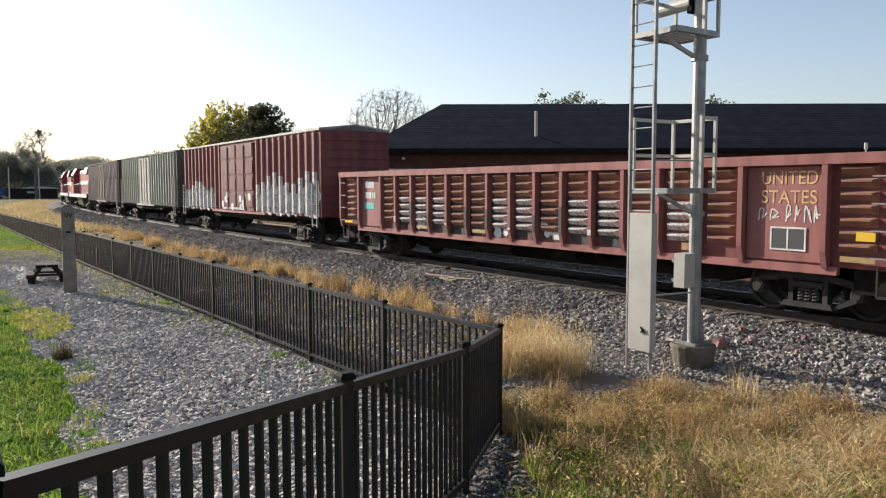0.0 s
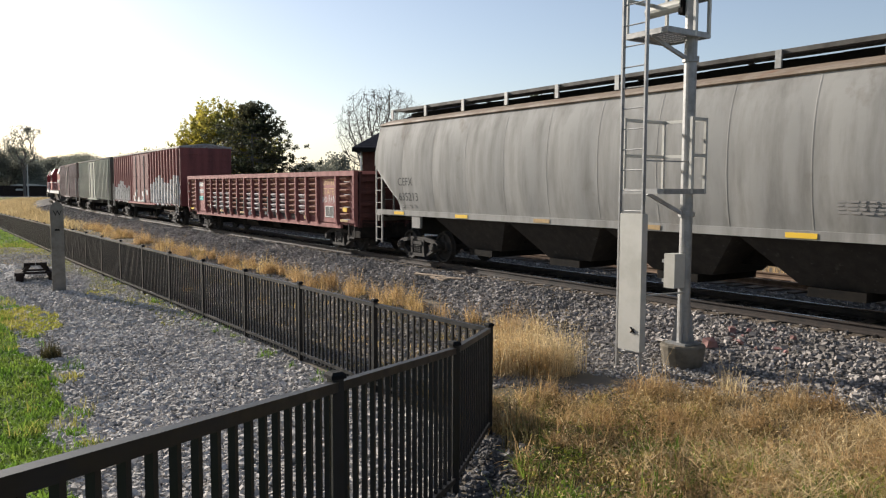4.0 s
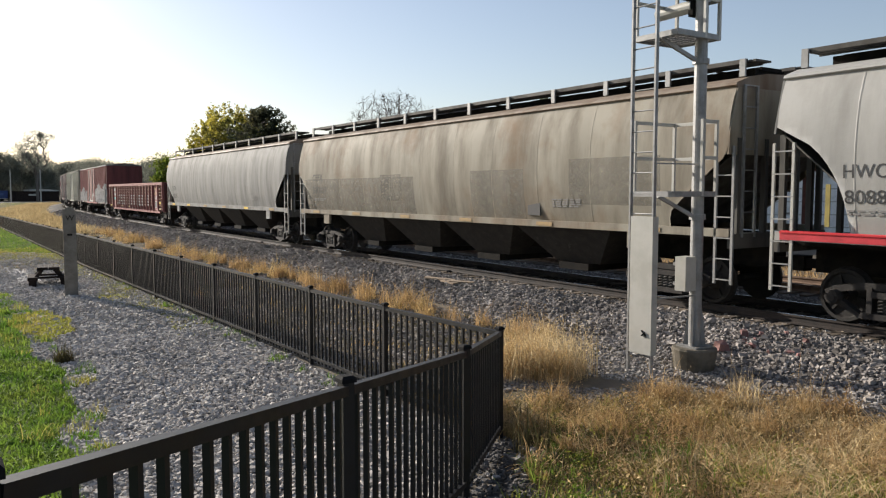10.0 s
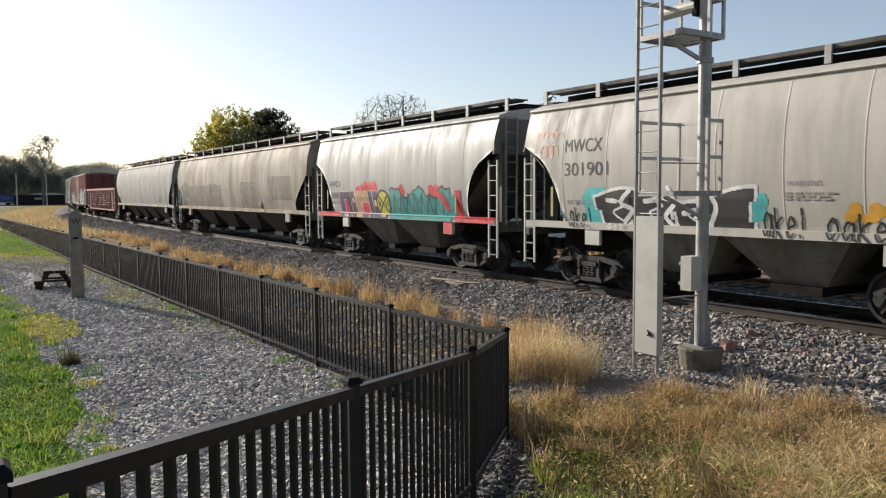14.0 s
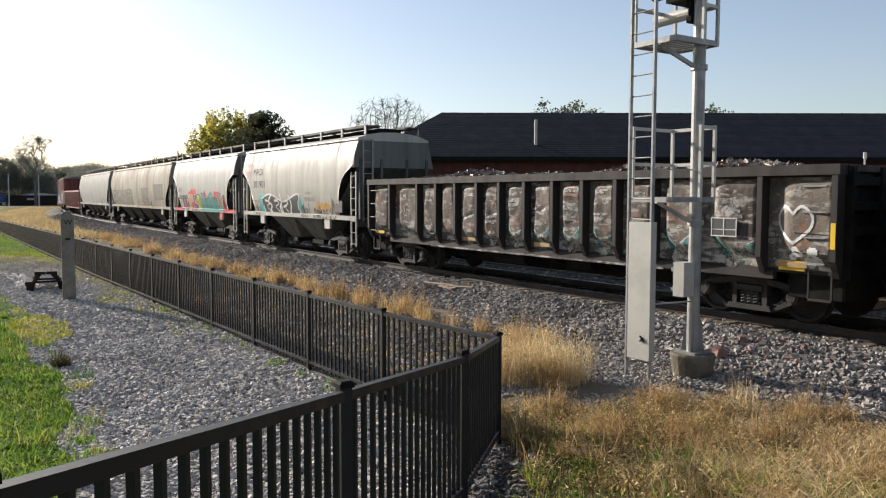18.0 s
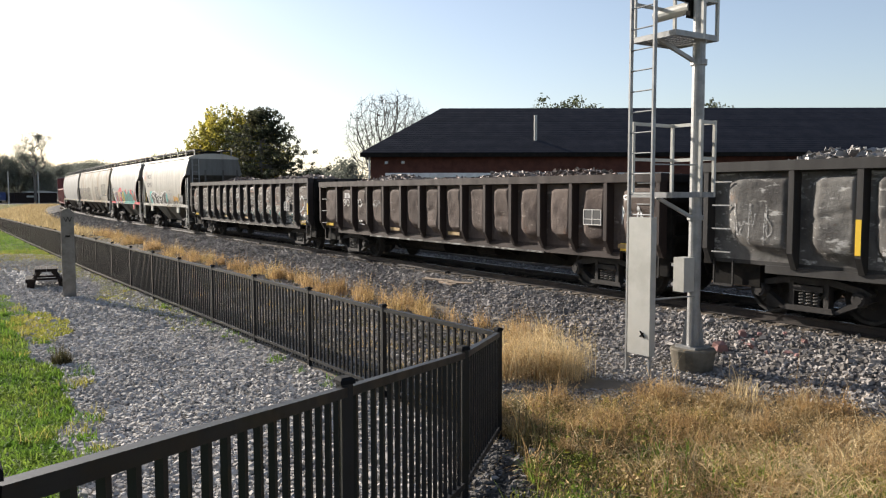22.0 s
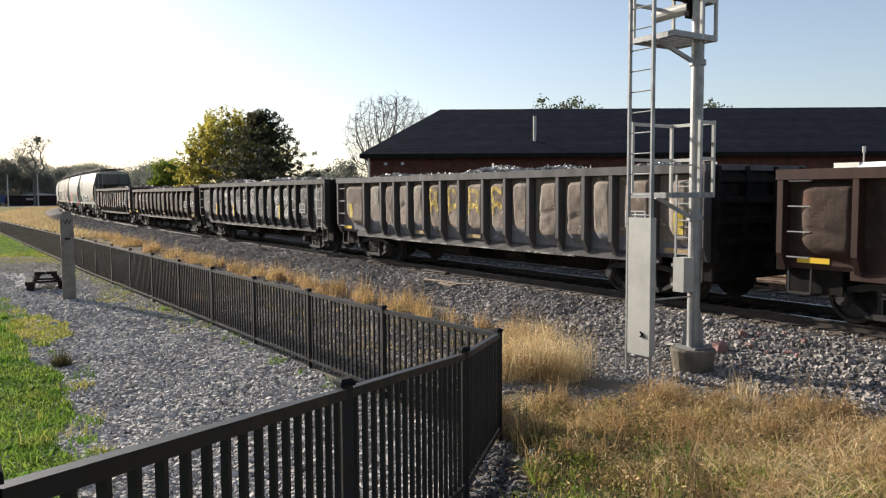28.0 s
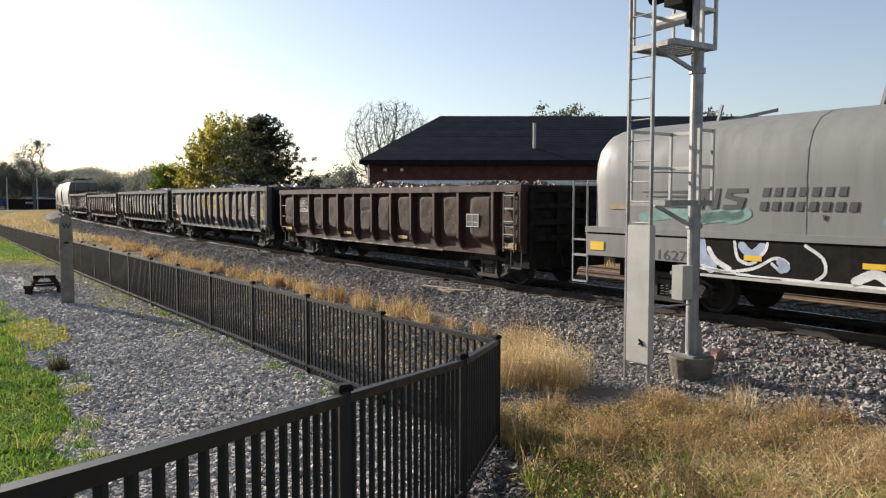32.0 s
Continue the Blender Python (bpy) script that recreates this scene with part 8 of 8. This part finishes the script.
h3 = couple(hopper(11.0, P_WHITEHOP, P_WHITEHOP, "short off-white covered hopper with red and teal spray paint", 2, 1.25, 3.15, 8, 0.012, True), -36.49, -47.53)
lettering(h3, "HWCX", -5.5 + 1.2, 2.5, 0.22, P_LETTER, hy3, 0.9)
lettering(h3, "8088", -5.5 + 1.22, 2.1, 0.22, P_LETTER, hy3, 0.65)
bars(h3, -4.25, 1.88, 2, 0.7, 0.03, P_FAINT, hy3)
hyg = lambda z, x=0: -1.526 if z < 1.505 else hy3(z, x)


def band(x0, x1, z0, z1, colour, lift, slant=0.0):
    """A slanted block of spray that runs down over the sill."""
    blob_patch(h3, "spray_letters", SPRAY[colour], x0 - abs(slant), x1 + abs(slant), z0, z1, hyg,
               lambda x, z: (x > x0 + slant * (z - 1.8)) & (x < x1 + slant * (z - 1.8)), 0.014, lift)


blobs(h3, "red", -2.35, -0.85, 2.12, 2.42, 26, 0.15, 4, hy3, 0.004, 0.014)
band(-3.58, -0.72, 1.37, 2.26, "blush", 0.005)
for x0, x1, z0, z1, col, sl in ((-3.55, -3.24, 1.37, 2.22, "navy", 0.0), (-3.2, -2.74, 1.98, 2.22, "umber", -0.1), (-2.98, -2.74, 1.37, 2.0, "umber", -0.1), (-3.2, -3.0, 1.5, 1.95, "red", -0.05),
                            (-2.7, -2.36, 1.37, 2.24, "umber", -0.15), (-2.3, -1.95, 1.37, 2.25, "tan", -0.1), (-2.0, -1.42, 1.9, 2.25, "tan", -0.1), (-1.86, -1.46, 1.52, 1.86, "red", 0.0),
                            (-1.85, -1.45, 1.37, 1.5, "umber", 0.0), (-1.38, -1.14, 1.37, 2.24, "umber", -0.12), (-1.1, -0.74, 1.37, 2.24, "navy", -0.05)):
    band(x0, x1, z0, z1, col, 0.009, sl)
band(-2.6, -2.44, 1.86, 2.02, "blush", 0.013)
band(-1.02, -0.84, 1.75, 1.95, "blush", 0.013)
ring = lambda r0, r1: (lambda x, z: (np.hypot(x + 0.42, z - 1.84) < r1) & (np.hypot(x + 0.42, z - 1.84) >= r0))
teal_top = lambda x: 2.16 + 0.13 * np.sign(np.sin(x * 4.4)) * np.abs(np.sin(x * 4.4)) ** 0.4 + 0.04 * np.sin(x * 11)
blobs(h3, "red", 0.35, 0.9, 2.15, 2.32, 9, 0.13, 7, hy3, 0.003, 0.014)
blobs(h3, "red", 2.4, 3.2, 2.15, 2.36, 10, 0.14, 8, hy3, 0.003, 0.014)
blob_patch(h3, "spray_letters", SPRAY["umber"], 0.0, 3.5, 1.37, 2.45, hyg, lambda x, z: z < teal_top(x) + 0.06, 0.014, 0.006)
blob_patch(h3, "spray_letters", SPRAY["teal"], 0.02, 3.45, 1.37, 2.42, hyg, lambda x, z: z < teal_top(x), 0.014, 0.01)
rd_t = random.Random(5)
for k in range(8):
    x = 0.2 + k * 0.4
    stroke(h3, [(x, 1.56), (x + 0.07, 1.85), (x + rd_t.uniform(0.1, 0.22), 2.16)], 0.045, "umber", hy3, lift=0.014)
    stroke(h3, [(x + 0.16, 2.16), (x + 0.22, 1.9), (x + rd_t.uniform(0.26, 0.36), 1.62)], 0.035, "umber", hy3, lift=0.014)
blob_patch(h3, "spray_disc", SPRAY["lime"], -0.9, 0.06, 1.37, 2.32, hyg, ring(0, 0.42), 0.014, 0.016)
blob_patch(h3, "spray_ring", SPRAY["black"], -0.92, 0.08, 1.5, 2.34, hyg, ring(0.385, 0.45), 0.012, 0.019)
for pts in ([(-0.72, 2.12), (-0.42, 1.84), (-0.12, 1.56)], [(-0.12, 2.12), (-0.42, 1.84), (-0.72, 1.56)], [(-0.72, 1.92), (-0.69, 1.76), (-0.65, 1.88), (-0.61, 1.76), (-0.58, 1.92)], [(-0.25, 1.92), (-0.25, 1.76)], [(-0.13, 1.92), (-0.13, 1.76)], [(-0.25, 1.84), (-0.13, 1.84)]):
    stroke(h3, pts, 0.05 if len(pts) == 3 else 0.03, "black", hy3, lift=0.021)
stroke(h3, [(2.75, 2.2), (3.05, 2.05), (3.3, 1.75)], 0.22, "red", hy3, lift=0.015)
stroke(h3, [(2.8, 2.26), (3.15, 2.05), (3.42, 1.7)], 0.03, "umber", hy3, lift=0.018)
band(3.45, 3.68, 1.5, 2.12, "teal", 0.012)
band(3.72, 3.98, 1.37, 2.24, "red", 0.014)
h3_x = 5.5 - 2.25 - 0.22
for x0, x1, col in ((-5.4, -3.6, "red"), (3.65, 5.45, "red"), (-0.74, -0.2, "navy"), (0.0, 0.24, "red")):
    part("sprayed_sill", Shape().box(x0, x1, -1.5285, -1.5205, 1.372, 1.5), SPRAY[col], h3)
for x0, x1, col in ((-5.4, -3.6, "red"), (-3.6, 0.0, "blush"), (0.0, 3.65, "teal"), (3.65, 5.45, "red")):
    part("sill_edge", Shape().prism([(-1.52, 1.5), (-1.545, 1.49), (-1.545, 1.515), (-1.5, 1.53)], "x", x0, x1), SPRAY_GLOSS[col], h3, "glossy rolled edge of the sill")
part("sprayed_plate", Shape().box(h3_x, h3_x + 0.44, -1.508, -1.501, 1.04, 1.36), SPRAY["red"], h3)
h4 = couple(hopper(11.0, P_CREAMHOP, P_CREAMHOP, "short cream covered hopper with black and white spray paint", 2, 1.25, 3.15, 8, 0.012, True), -48.76, -59.72)
lettering(h4, "MWCX", -5.49 + 1.45, 3.2, 0.3, P_LETTER, hy3, 1.15)
lettering(h4, "301901", -5.49 + 1.45, 2.68, 0.3, P_LETTER, hy3, 1.35)
bars(h4, -4.0, 1.98, 2, 0.7, 0.03, P_FAINT, hy3)
loops(h4, -5.0, -4.2, 3.42, 3.6, 5, 44, "pink", hy3, 0.025)
loops(h4, -4.85, -4.3, 2.95, 3.35, 3, 48, "pink", hy3, 0.03)
blobs(h4, "cyan", -3.5, -2.9, 1.55, 2.15, 16, 0.17, 41, hy3, 0.003)
blobs(h4, "cyan", -0.2, 1.0, 1.6, 2.1, 16, 0.2, 40, hy3, 0.003)
for col, grow, lift4 in (("white", 0.07, 0.008), ("black", 0.0, 0.012)):
    for x0, x1, lean, cutz in ((-3.05, -2.0, 0.35, 1.62), (-1.95, -1.05, -0.3, 1.5), (-1.0, -0.1, 0.25, 1.6), (-0.05, 0.7, -0.2, 1.5)):
        blob_patch(h4, "spray_letters", SPRAY[col], x0 - 0.3, x1 + 0.3, 1.5, 2.6, hy3,
                   lambda x, z, x0=x0, x1=x1, lean=lean, cutz=cutz, g=grow: (x > x0 - g + lean * (2.4 - z) * 0.5 - 0.12 * (np.sin(z * 7) > 0)) & (x < x1 + g + lean * (1.9 - z) * 0.4 + 0.1 * (np.sin(z * 9 + 1) > 0))
                   & (z < 2.08 + g + 0.14 * np.sin(x * 2.1)) & (z > cutz - g - 0.3 * np.abs(np.sin(x * 3.0))), 0.018, lift4)
for pts in ([(-2.1, 2.2), (-2.35, 1.95), (-2.05, 1.8), (-2.3, 1.55)], [(-1.1, 2.25), (-0.95, 1.95), (-1.2, 1.7), (-1.05, 1.52)], [(-0.2, 2.2), (0.0, 1.9), (-0.15, 1.55)], [(-2.75, 2.0), (-2.5, 1.98)], [(-1.7, 1.98), (-1.4, 2.02)], [(-0.75, 1.75), (-0.45, 1.82)]):
    stroke(h4, pts, 0.1, "white", hy3, lift=0.016)
for x in (-2.5, -1.5, -0.55):
    stroke(h4, [(x, 2.0), (x + 0.25, 1.9), (x - 0.1, 1.75), (x + 0.2, 1.55)], 0.045, "white", hy3, lift=0.016)
low4 = lambda z, x=0: hy3(max(z, 1.5), x) - 0.08 * (z < 1.51)
scribble(h4, "akei", -4.0, 1.4, 0.42, 0.2, "black", low4, 0.036)
scribble(h4, "oes", -2.75, 1.39, 0.14, 0.16, "white", lambda z, x=0: low4(z, x) - 0.012, 0.022)
scribble(h4, "akei", 0.95, 1.38, 0.5, 0.22, "black", low4, 0.038)
scribble(h4, "oakes", 2.1, 1.38, 0.42, 0.26, "black", low4, 0.04)
scribble(h4, "vs", 3.5, 1.38, 0.42, 0.32, "black", low4, 0.04)
blobs(h4, "amber", 2.4, 3.5, 1.72, 1.9, 16, 0.09, 47, hy3, 0.004, 0.016)
lettering(h4, "WARNING", 1.45, 2.3, 0.09, P_FAINT, hy3, 0.62)
for car, xx in ((h3, (-4.55, 3.75)), (h4, (-4.5, 3.75))):
    for x in xx:
        part("reflector", Shape().box(x - 0.04, x + 0.04, hop_y(2.0) - 0.03, hop_y(2.0) - 0.01, 1.62, 2.3), SPRAY["olive"], car, "faded vertical reflector")
part("stencil_box", Shape().box(3.95, 4.55, hop_y(1.85) - 0.016, hop_y(1.85) + 0.02, 1.62, 2.02), P_LETTER, h4)
bars(h4, 1.4, 2.14, 3, 0.8, 0.03, P_FAINT, hy3)

RIBS = {
    11: (-6.45, -4.83, -3.83, -2.87, -1.88, -0.92, 0.07, 1.08, 2.06, 3.05, 4.05, 5.05, 6.45),
    12: (-6.5, -5.36, -4.28, -3.2, -2.12, -1.05, 0.02, 1.1, 2.14, 3.2, 4.28, 5.36, 6.43),
    13: (-6.0, -4.85, -4.12, -3.2, -2.28, -1.42, -0.5, 0.6, 1.51, 2.45, 3.38, 4.32, 5.04, 6.19),
    14: (-5.72, -4.58, -3.77, -2.95, -2.07, -1.18, -0.28, 0.8, 1.72, 2.63, 3.66, 4.5, 5.32, 6.41),
    15: (-6.29, -4.83, -3.63, -2.4, -1.18, 0.07, 1.3, 2.5, 3.76, 4.96, 6.5)}
GONDOLAS = (
    (-60.74, -76.43, P_G1, P_G1, D_G1, "sooty brown gondola heaped with scrap and streaked with spray paint", 11),
    (-77.43, -93.25, P_G2, P_G2, D_G2, "brown-black gondola with bulging panels, heaped with scrap", 12),
    (-94.26, -109.77, P_G3, P_G3, D_G3, "charcoal gondola with chalky scrawls, heaped with scrap", 13),
    (-110.74, -126.13, P_G4, P_G4, D_G4, "weathered grey and tan gondola with yellow spray paint, heaped with scrap", 14),
    (-127.59, -142.85, P_G5, P_G5, D_G5, "rusty brown gondola with dented panels, heaped with scrap", 15))
gon = []
for l, r, a, b, c, words, seed in GONDOLAS:
    car, xs = gondola(l - r, a, b, c, words, False, True, seed, top=2.56 if seed in (12, 15) else 2.72, skirt_m={11: S_G1, 12: D_G2, 13: D_G3, 14: S_G4, 15: P_G5}[seed], ribs_at=RIBS[seed])
    couple(car, l, r)
    gon.append((car, xs))


def skin_of(car, xs):
    """The skin of all the panels of one car."""
    def at(z, x=0.0):
        i = max(k for k in range(len(xs) - 1) if k == 0 or xs[k] <= x)
        return SKINS[car.name][i](z, x) - 0.004
    return at


def on_panels(car, xs, which, z0, z1, seed, fill, fat=0.05, n=2):
    for i in which:
        w = xs[i + 1] - xs[i]
        scrawl(car, xs[i] + 0.34 * w, xs[i] + 0.86 * w, z0, z1, n, seed + i, fill, skin_of(car, xs), fat * 0.7, 0.016)


def hatch(car, xs, i, z0, z1, seed):
    """A panel filled with thin to-and-fro spray lines."""
    rd = random.Random(seed)
    x0, w = xs[i], xs[i + 1] - xs[i]
    z, k, pts = z1, 0, []
    while z > z0:
        u = 0.33 + 0.07 * rd.random() if k % 2 else 0.84 - 0.1 * rd.random()
        pts.append((x0 + u * w, z + rd.uniform(-0.012, 0.012)))
        z -= rd.uniform(0.022, 0.04)
        k += 1
    stroke(car, pts, 0.011, "chalk", skin_of(car, xs), 0.012, 0.006, "spray_hatching")


def patches(car, xs, which, z0, z1, seed, colour, n=9, r=0.1):
    for i in which:
        w = xs[i + 1] - xs[i]
        blobs(car, colour, xs[i] + 0.36 * w, xs[i] + 0.82 * w, z0, z1, n, r, seed + i, skin_of(car, xs), 0.005, 0.03)


rdg = random.Random(77)
for i in range(4, 13):
    # low sprayed waves with a pale edge, and chalky scuffs over rusty fields
    x0, w = gon[0][1][i], gon[0][1][i + 1] - gon[0][1][i]
    up = 0.12 * math.sin(i * 2.3)
    sk = skin_of(*gon[0])
    if i > 5:
        stroke(gon[0][0], [(x0 + 0.25 * w, 1.5 + up), (x0 + 0.45 * w, 1.24), (x0 + 0.65 * w, 1.15), (x0 + 0.9 * w, 1.36 - up)], 0.24, "sea", sk, 0.02, 0.004)
        stroke(gon[0][0], [(x0 + 0.3 * w, 1.56 + up), (x0 + 0.45 * w, 1.36), (x0 + 0.65 * w, 1.28), (x0 + 0.92 * w, 1.5 - up)], 0.03, "faint", sk, 0.014, 0.007)
    stroke(gon[0][0], [(x0 + 0.5 * w, 1.02), (x0 + 0.66 * w, 1.2), (x0 + 0.9 * w, 1.08)], 0.26, "bone", sk, 0.02, 0.005)
    for k in range(5):
        z = rdg.uniform(1.45, 2.4)
        stroke(gon[0][0], [(x0 + 0.36 * w, z), (x0 + 0.5 * w, z + rdg.uniform(-0.03, 0.03)), (x0 + rdg.uniform(0.6, 0.88) * w, z + rdg.uniform(-0.04, 0.04))], rdg.uniform(0.03, 0.1), rdg.choice(("faint", "bone", "rusty", "faint")), sk, 0.016, 0.005)
# a heart of white spray with clouds below it on the last panel
x0 = gon[0][1][13]
sk = skin_of(*gon[0])
for side in (-1, 1):
    stroke(gon[0][0], [(x0 + 0.62, 1.42), (x0 + 0.62 + 0.3 * side, 1.68), (x0 + 0.62 + 0.33 * side, 1.9), (x0 + 0.62 + 0.16 * side, 2.04), (x0 + 0.62, 1.92)], 0.05, "white", sk)
patches(*gon[0], (13,), 1.08, 1.3, 81, "white", 7, 0.1)
stroke(gon[1][0], [(gon[1][1][13] + 0.42, 2.1), (gon[1][1][13] + 0.6, 2.12), (gon[1][1][13] + 0.58, 2.04), (gon[1][1][13] + 0.42, 2.08)], 0.03, "white", skin_of(*gon[1]))
scrawl(gon[1][0], gon[1][1][13] + 0.3, gon[1][1][13] + 1.1, 1.5, 1.92, 3, 94, "white", skin_of(*gon[1]), 0.045, 0.014)
on_panels(*gon[1], (3,), 1.72, 1.95, 90, "faint", 0.05, 4)
on_panels(*gon[2], (0,), 1.2, 2.05, 105, "faint", 0.03, 3)
for i in (5, 6, 7, 10, 11):
    # filled letters, hatched over
    x0, w = gon[2][1][i], gon[2][1][i + 1] - gon[2][1][i]
    sk = skin_of(*gon[2])
    blob_patch(gon[2][0], "spray_letters", SPRAY["faint"], x0 + 0.28 * w, x0 + 0.93 * w, 1.0, 2.1, sk,
               lambda x, z, x0=x0, w=w, i=i: (z < 1.98 + 0.1 * np.abs(np.sin((x - x0) / w * 7 + i))) & (z > 1.02 + 0.12 * np.sin((x - x0) / w * 5 + i)) & (np.hypot((x - x0 - 0.6 * w) / 0.13, (z - 1.45) / 0.2) > 1), 0.018, 0.004)
    hatch(*gon[2], i, 1.12 + 0.1 * math.sin(i * 1.7), 2.0 if i < 10 else 1.7, 300 + i)
for i in (10, 11):
    x0, w = gon[2][1][i], gon[2][1][i + 1] - gon[2][1][i]
    stroke(gon[2][0], [(x0 + 0.2 * w, 1.93), (x0 + 0.35 * w, 2.1), (x0 + 0.56 * w, 1.98), (x0 + 0.75 * w, 2.1), (x0 + 0.92 * w, 1.98), (x0 + 0.9 * w, 1.5), (x0 + 0.7 * w, 1.15)], 0.03, "white", skin_of(*gon[2]))
x0 = gon[2][1][12] - 0.42
stroke(gon[2][0], [(x0 + 0.62, 1.0), (x0 + 0.8, 1.2), (x0 + 0.52, 1.5), (x0 + 0.48, 1.75), (x0 + 0.68, 2.0), (x0 + 0.98, 1.92), (x0 + 1.02, 1.62), (x0 + 0.52, 1.55)], 0.03, "white", skin_of(*gon[2]))
blob_patch(gon[3][0], "painted_square", SPRAY["gold"], gon[3][1][0] + 0.9, gon[3][1][0] + 1.12, 1.4, 1.86, skin_of(*gon[3]), lambda x, z: x > -99, 0.03, 0.006)
for i in (5, 6, 7, 8):
    # broken yellow letters high on the swollen sheets
    x0, w = gon[3][1][i], gon[3][1][i + 1] - gon[3][1][i]
    sk = skin_of(*gon[3])
    stroke(gon[3][0], [(x0 + 0.4 * w, 2.28), (x0 + 0.42 * w, 2.0), (x0 + 0.4 * w, 1.7)], 0.14, "ochre", sk, 0.016, 0.006)
    stroke(gon[3][0], [(x0 + 0.42 * w, 2.26), (x0 + 0.62 * w, 2.3 - 0.05 * (i % 2)), (x0 + 0.8 * w, 2.2)], 0.11, "ochre", sk, 0.016, 0.006)
    stroke(gon[3][0], [(x0 + 0.45 * w, 1.86), (x0 + 0.6 * w, 1.78 + 0.08 * (i % 3)), (x0 + 0.78 * w, 1.85)], 0.15, "ochre", sk, 0.016, 0.006)
    if i % 2:
        stroke(gon[3][0], [(x0 + 0.8 * w, 2.2), (x0 + 0.74 * w, 1.95), (x0 + 0.8 * w, 1.7)], 0.12, "ochre", sk, 0.016, 0.006)
blob_patch(gon[3][0], "painted_square", SPRAY["gold"], gon[3][1][14] + 0.56, gon[3][1][14] + 0.78, 1.38, 1.8, skin_of(*gon[3]), lambda x, z: x > -99, 0.03, 0.006)
on_panels(*gon[4], (1,), 2.0, 2.1, 140, "faint", 0.04, 3)
lettering(gon[4][0], "582038", gon[4][1][1] + 0.52, 1.84, 0.25, P_WLETTER, skin_of(*gon[4]), 0.85, "number")
lettering(gon[1][0], "90", gon[1][1][1] + 0.5, 1.84, 0.26, P_WLETTER, skin_of(*gon[1]), 0.42, "number")
lettering(gon[1][0], "93", gon[1][1][2] + 0.3, 1.84, 0.26, P_WLETTER, skin_of(*gon[1]), 0.42, "number")
lettering(gon[2][0], "193", gon[2][1][3] + 0.42, 1.78, 0.24, P_WLETTER, skin_of(*gon[2]), 0.48, "number")
lettering(gon[2][0], "944", gon[2][1][4] + 0.38, 1.78, 0.24, P_WLETTER, skin_of(*gon[2]), 0.48, "number")
lettering(gon[0][0], "2017", gon[0][1][1] + 0.5, 1.78, 0.24, SPRAY["bone"], skin_of(*gon[0]), 0.75, "number")
lettering(gon[3][0], "2016", gon[3][1][1] + 0.55, 1.8, 0.24, SPRAY["bone"], skin_of(*gon[3]), 0.75, "number")
for (car, xs), col in zip(gon, (SPRAY["bone"], P_WLETTER, P_WLETTER, SPRAY["bone"], SPRAY["bone"])):
    at_x = xs[3] + 0.42 if car == gon[2][0] else xs[1] + 0.6
    bars(car, at_x, 2.08 if car in (gon[1][0], gon[4][0]) else 2.16, 1, 0.35, 0.18, col, skin_of(car, xs), "owner_mark")
    bars(car, xs[2] + 0.2, 1.25, 2, 0.5, 0.06, col, skin_of(car, xs))
    part("stencil_box", Shape().box(xs[-3] + 0.45, xs[-3] + 0.95, -GY - 0.225, -GY - 0.218, 1.5, 1.8), P_LETTER, car)
    s = Shape()
    for za, zb in ((1.48, 1.5), (1.8, 1.82), (1.6, 1.615)):
        s.box(xs[-3] + 0.43, xs[-3] + 0.97, -GY - 0.232, -GY - 0.222, za, zb)
    for xa in (0.43, 0.69, 0.95):
        s.box(xs[-3] + xa, xs[-3] + xa + 0.02, -GY - 0.232, -GY - 0.222, 1.5, 1.8)
    part("stencil_frame", s, P_WLETTER, car)
couple(coil_car(15.4, "silver-grey coil car with a rounded hood and sprayed side frame"), -145.07, -160.47)


def motions():
    for car, s0, half in TRAIN:
        walk(car, [(t, car_pose(s0 + travelled(t), half)) for t in range(0, 33)])
    starts = {car: s0 for car, s0, half in TRAIN}
    for ob, car, w in WHEELSETS:
        # the wheels turn while their car is near; far off they are a few dots and hold still
        rows, turn, last = [], 0.0, None
        t = 0.0
        while t <= 32.001:
            s = starts[car] + travelled(t)
            near = -16 < s < 46
            if near and last is not None:
                turn += s - last
            last = s if near else None
            if near or not rows or t > 31.9 or (rows and -18 < s < 48):
                rows.append((t, pose(w, 0, WHEEL_R) @ Matrix.Rotation(-turn / WHEEL_R, 4, "Y")))
            t += 0.1
        if rows[-1][0] < 31.95:
            rows.append((32.0, rows[-1][1]))
        walk(ob, rows)


motions()
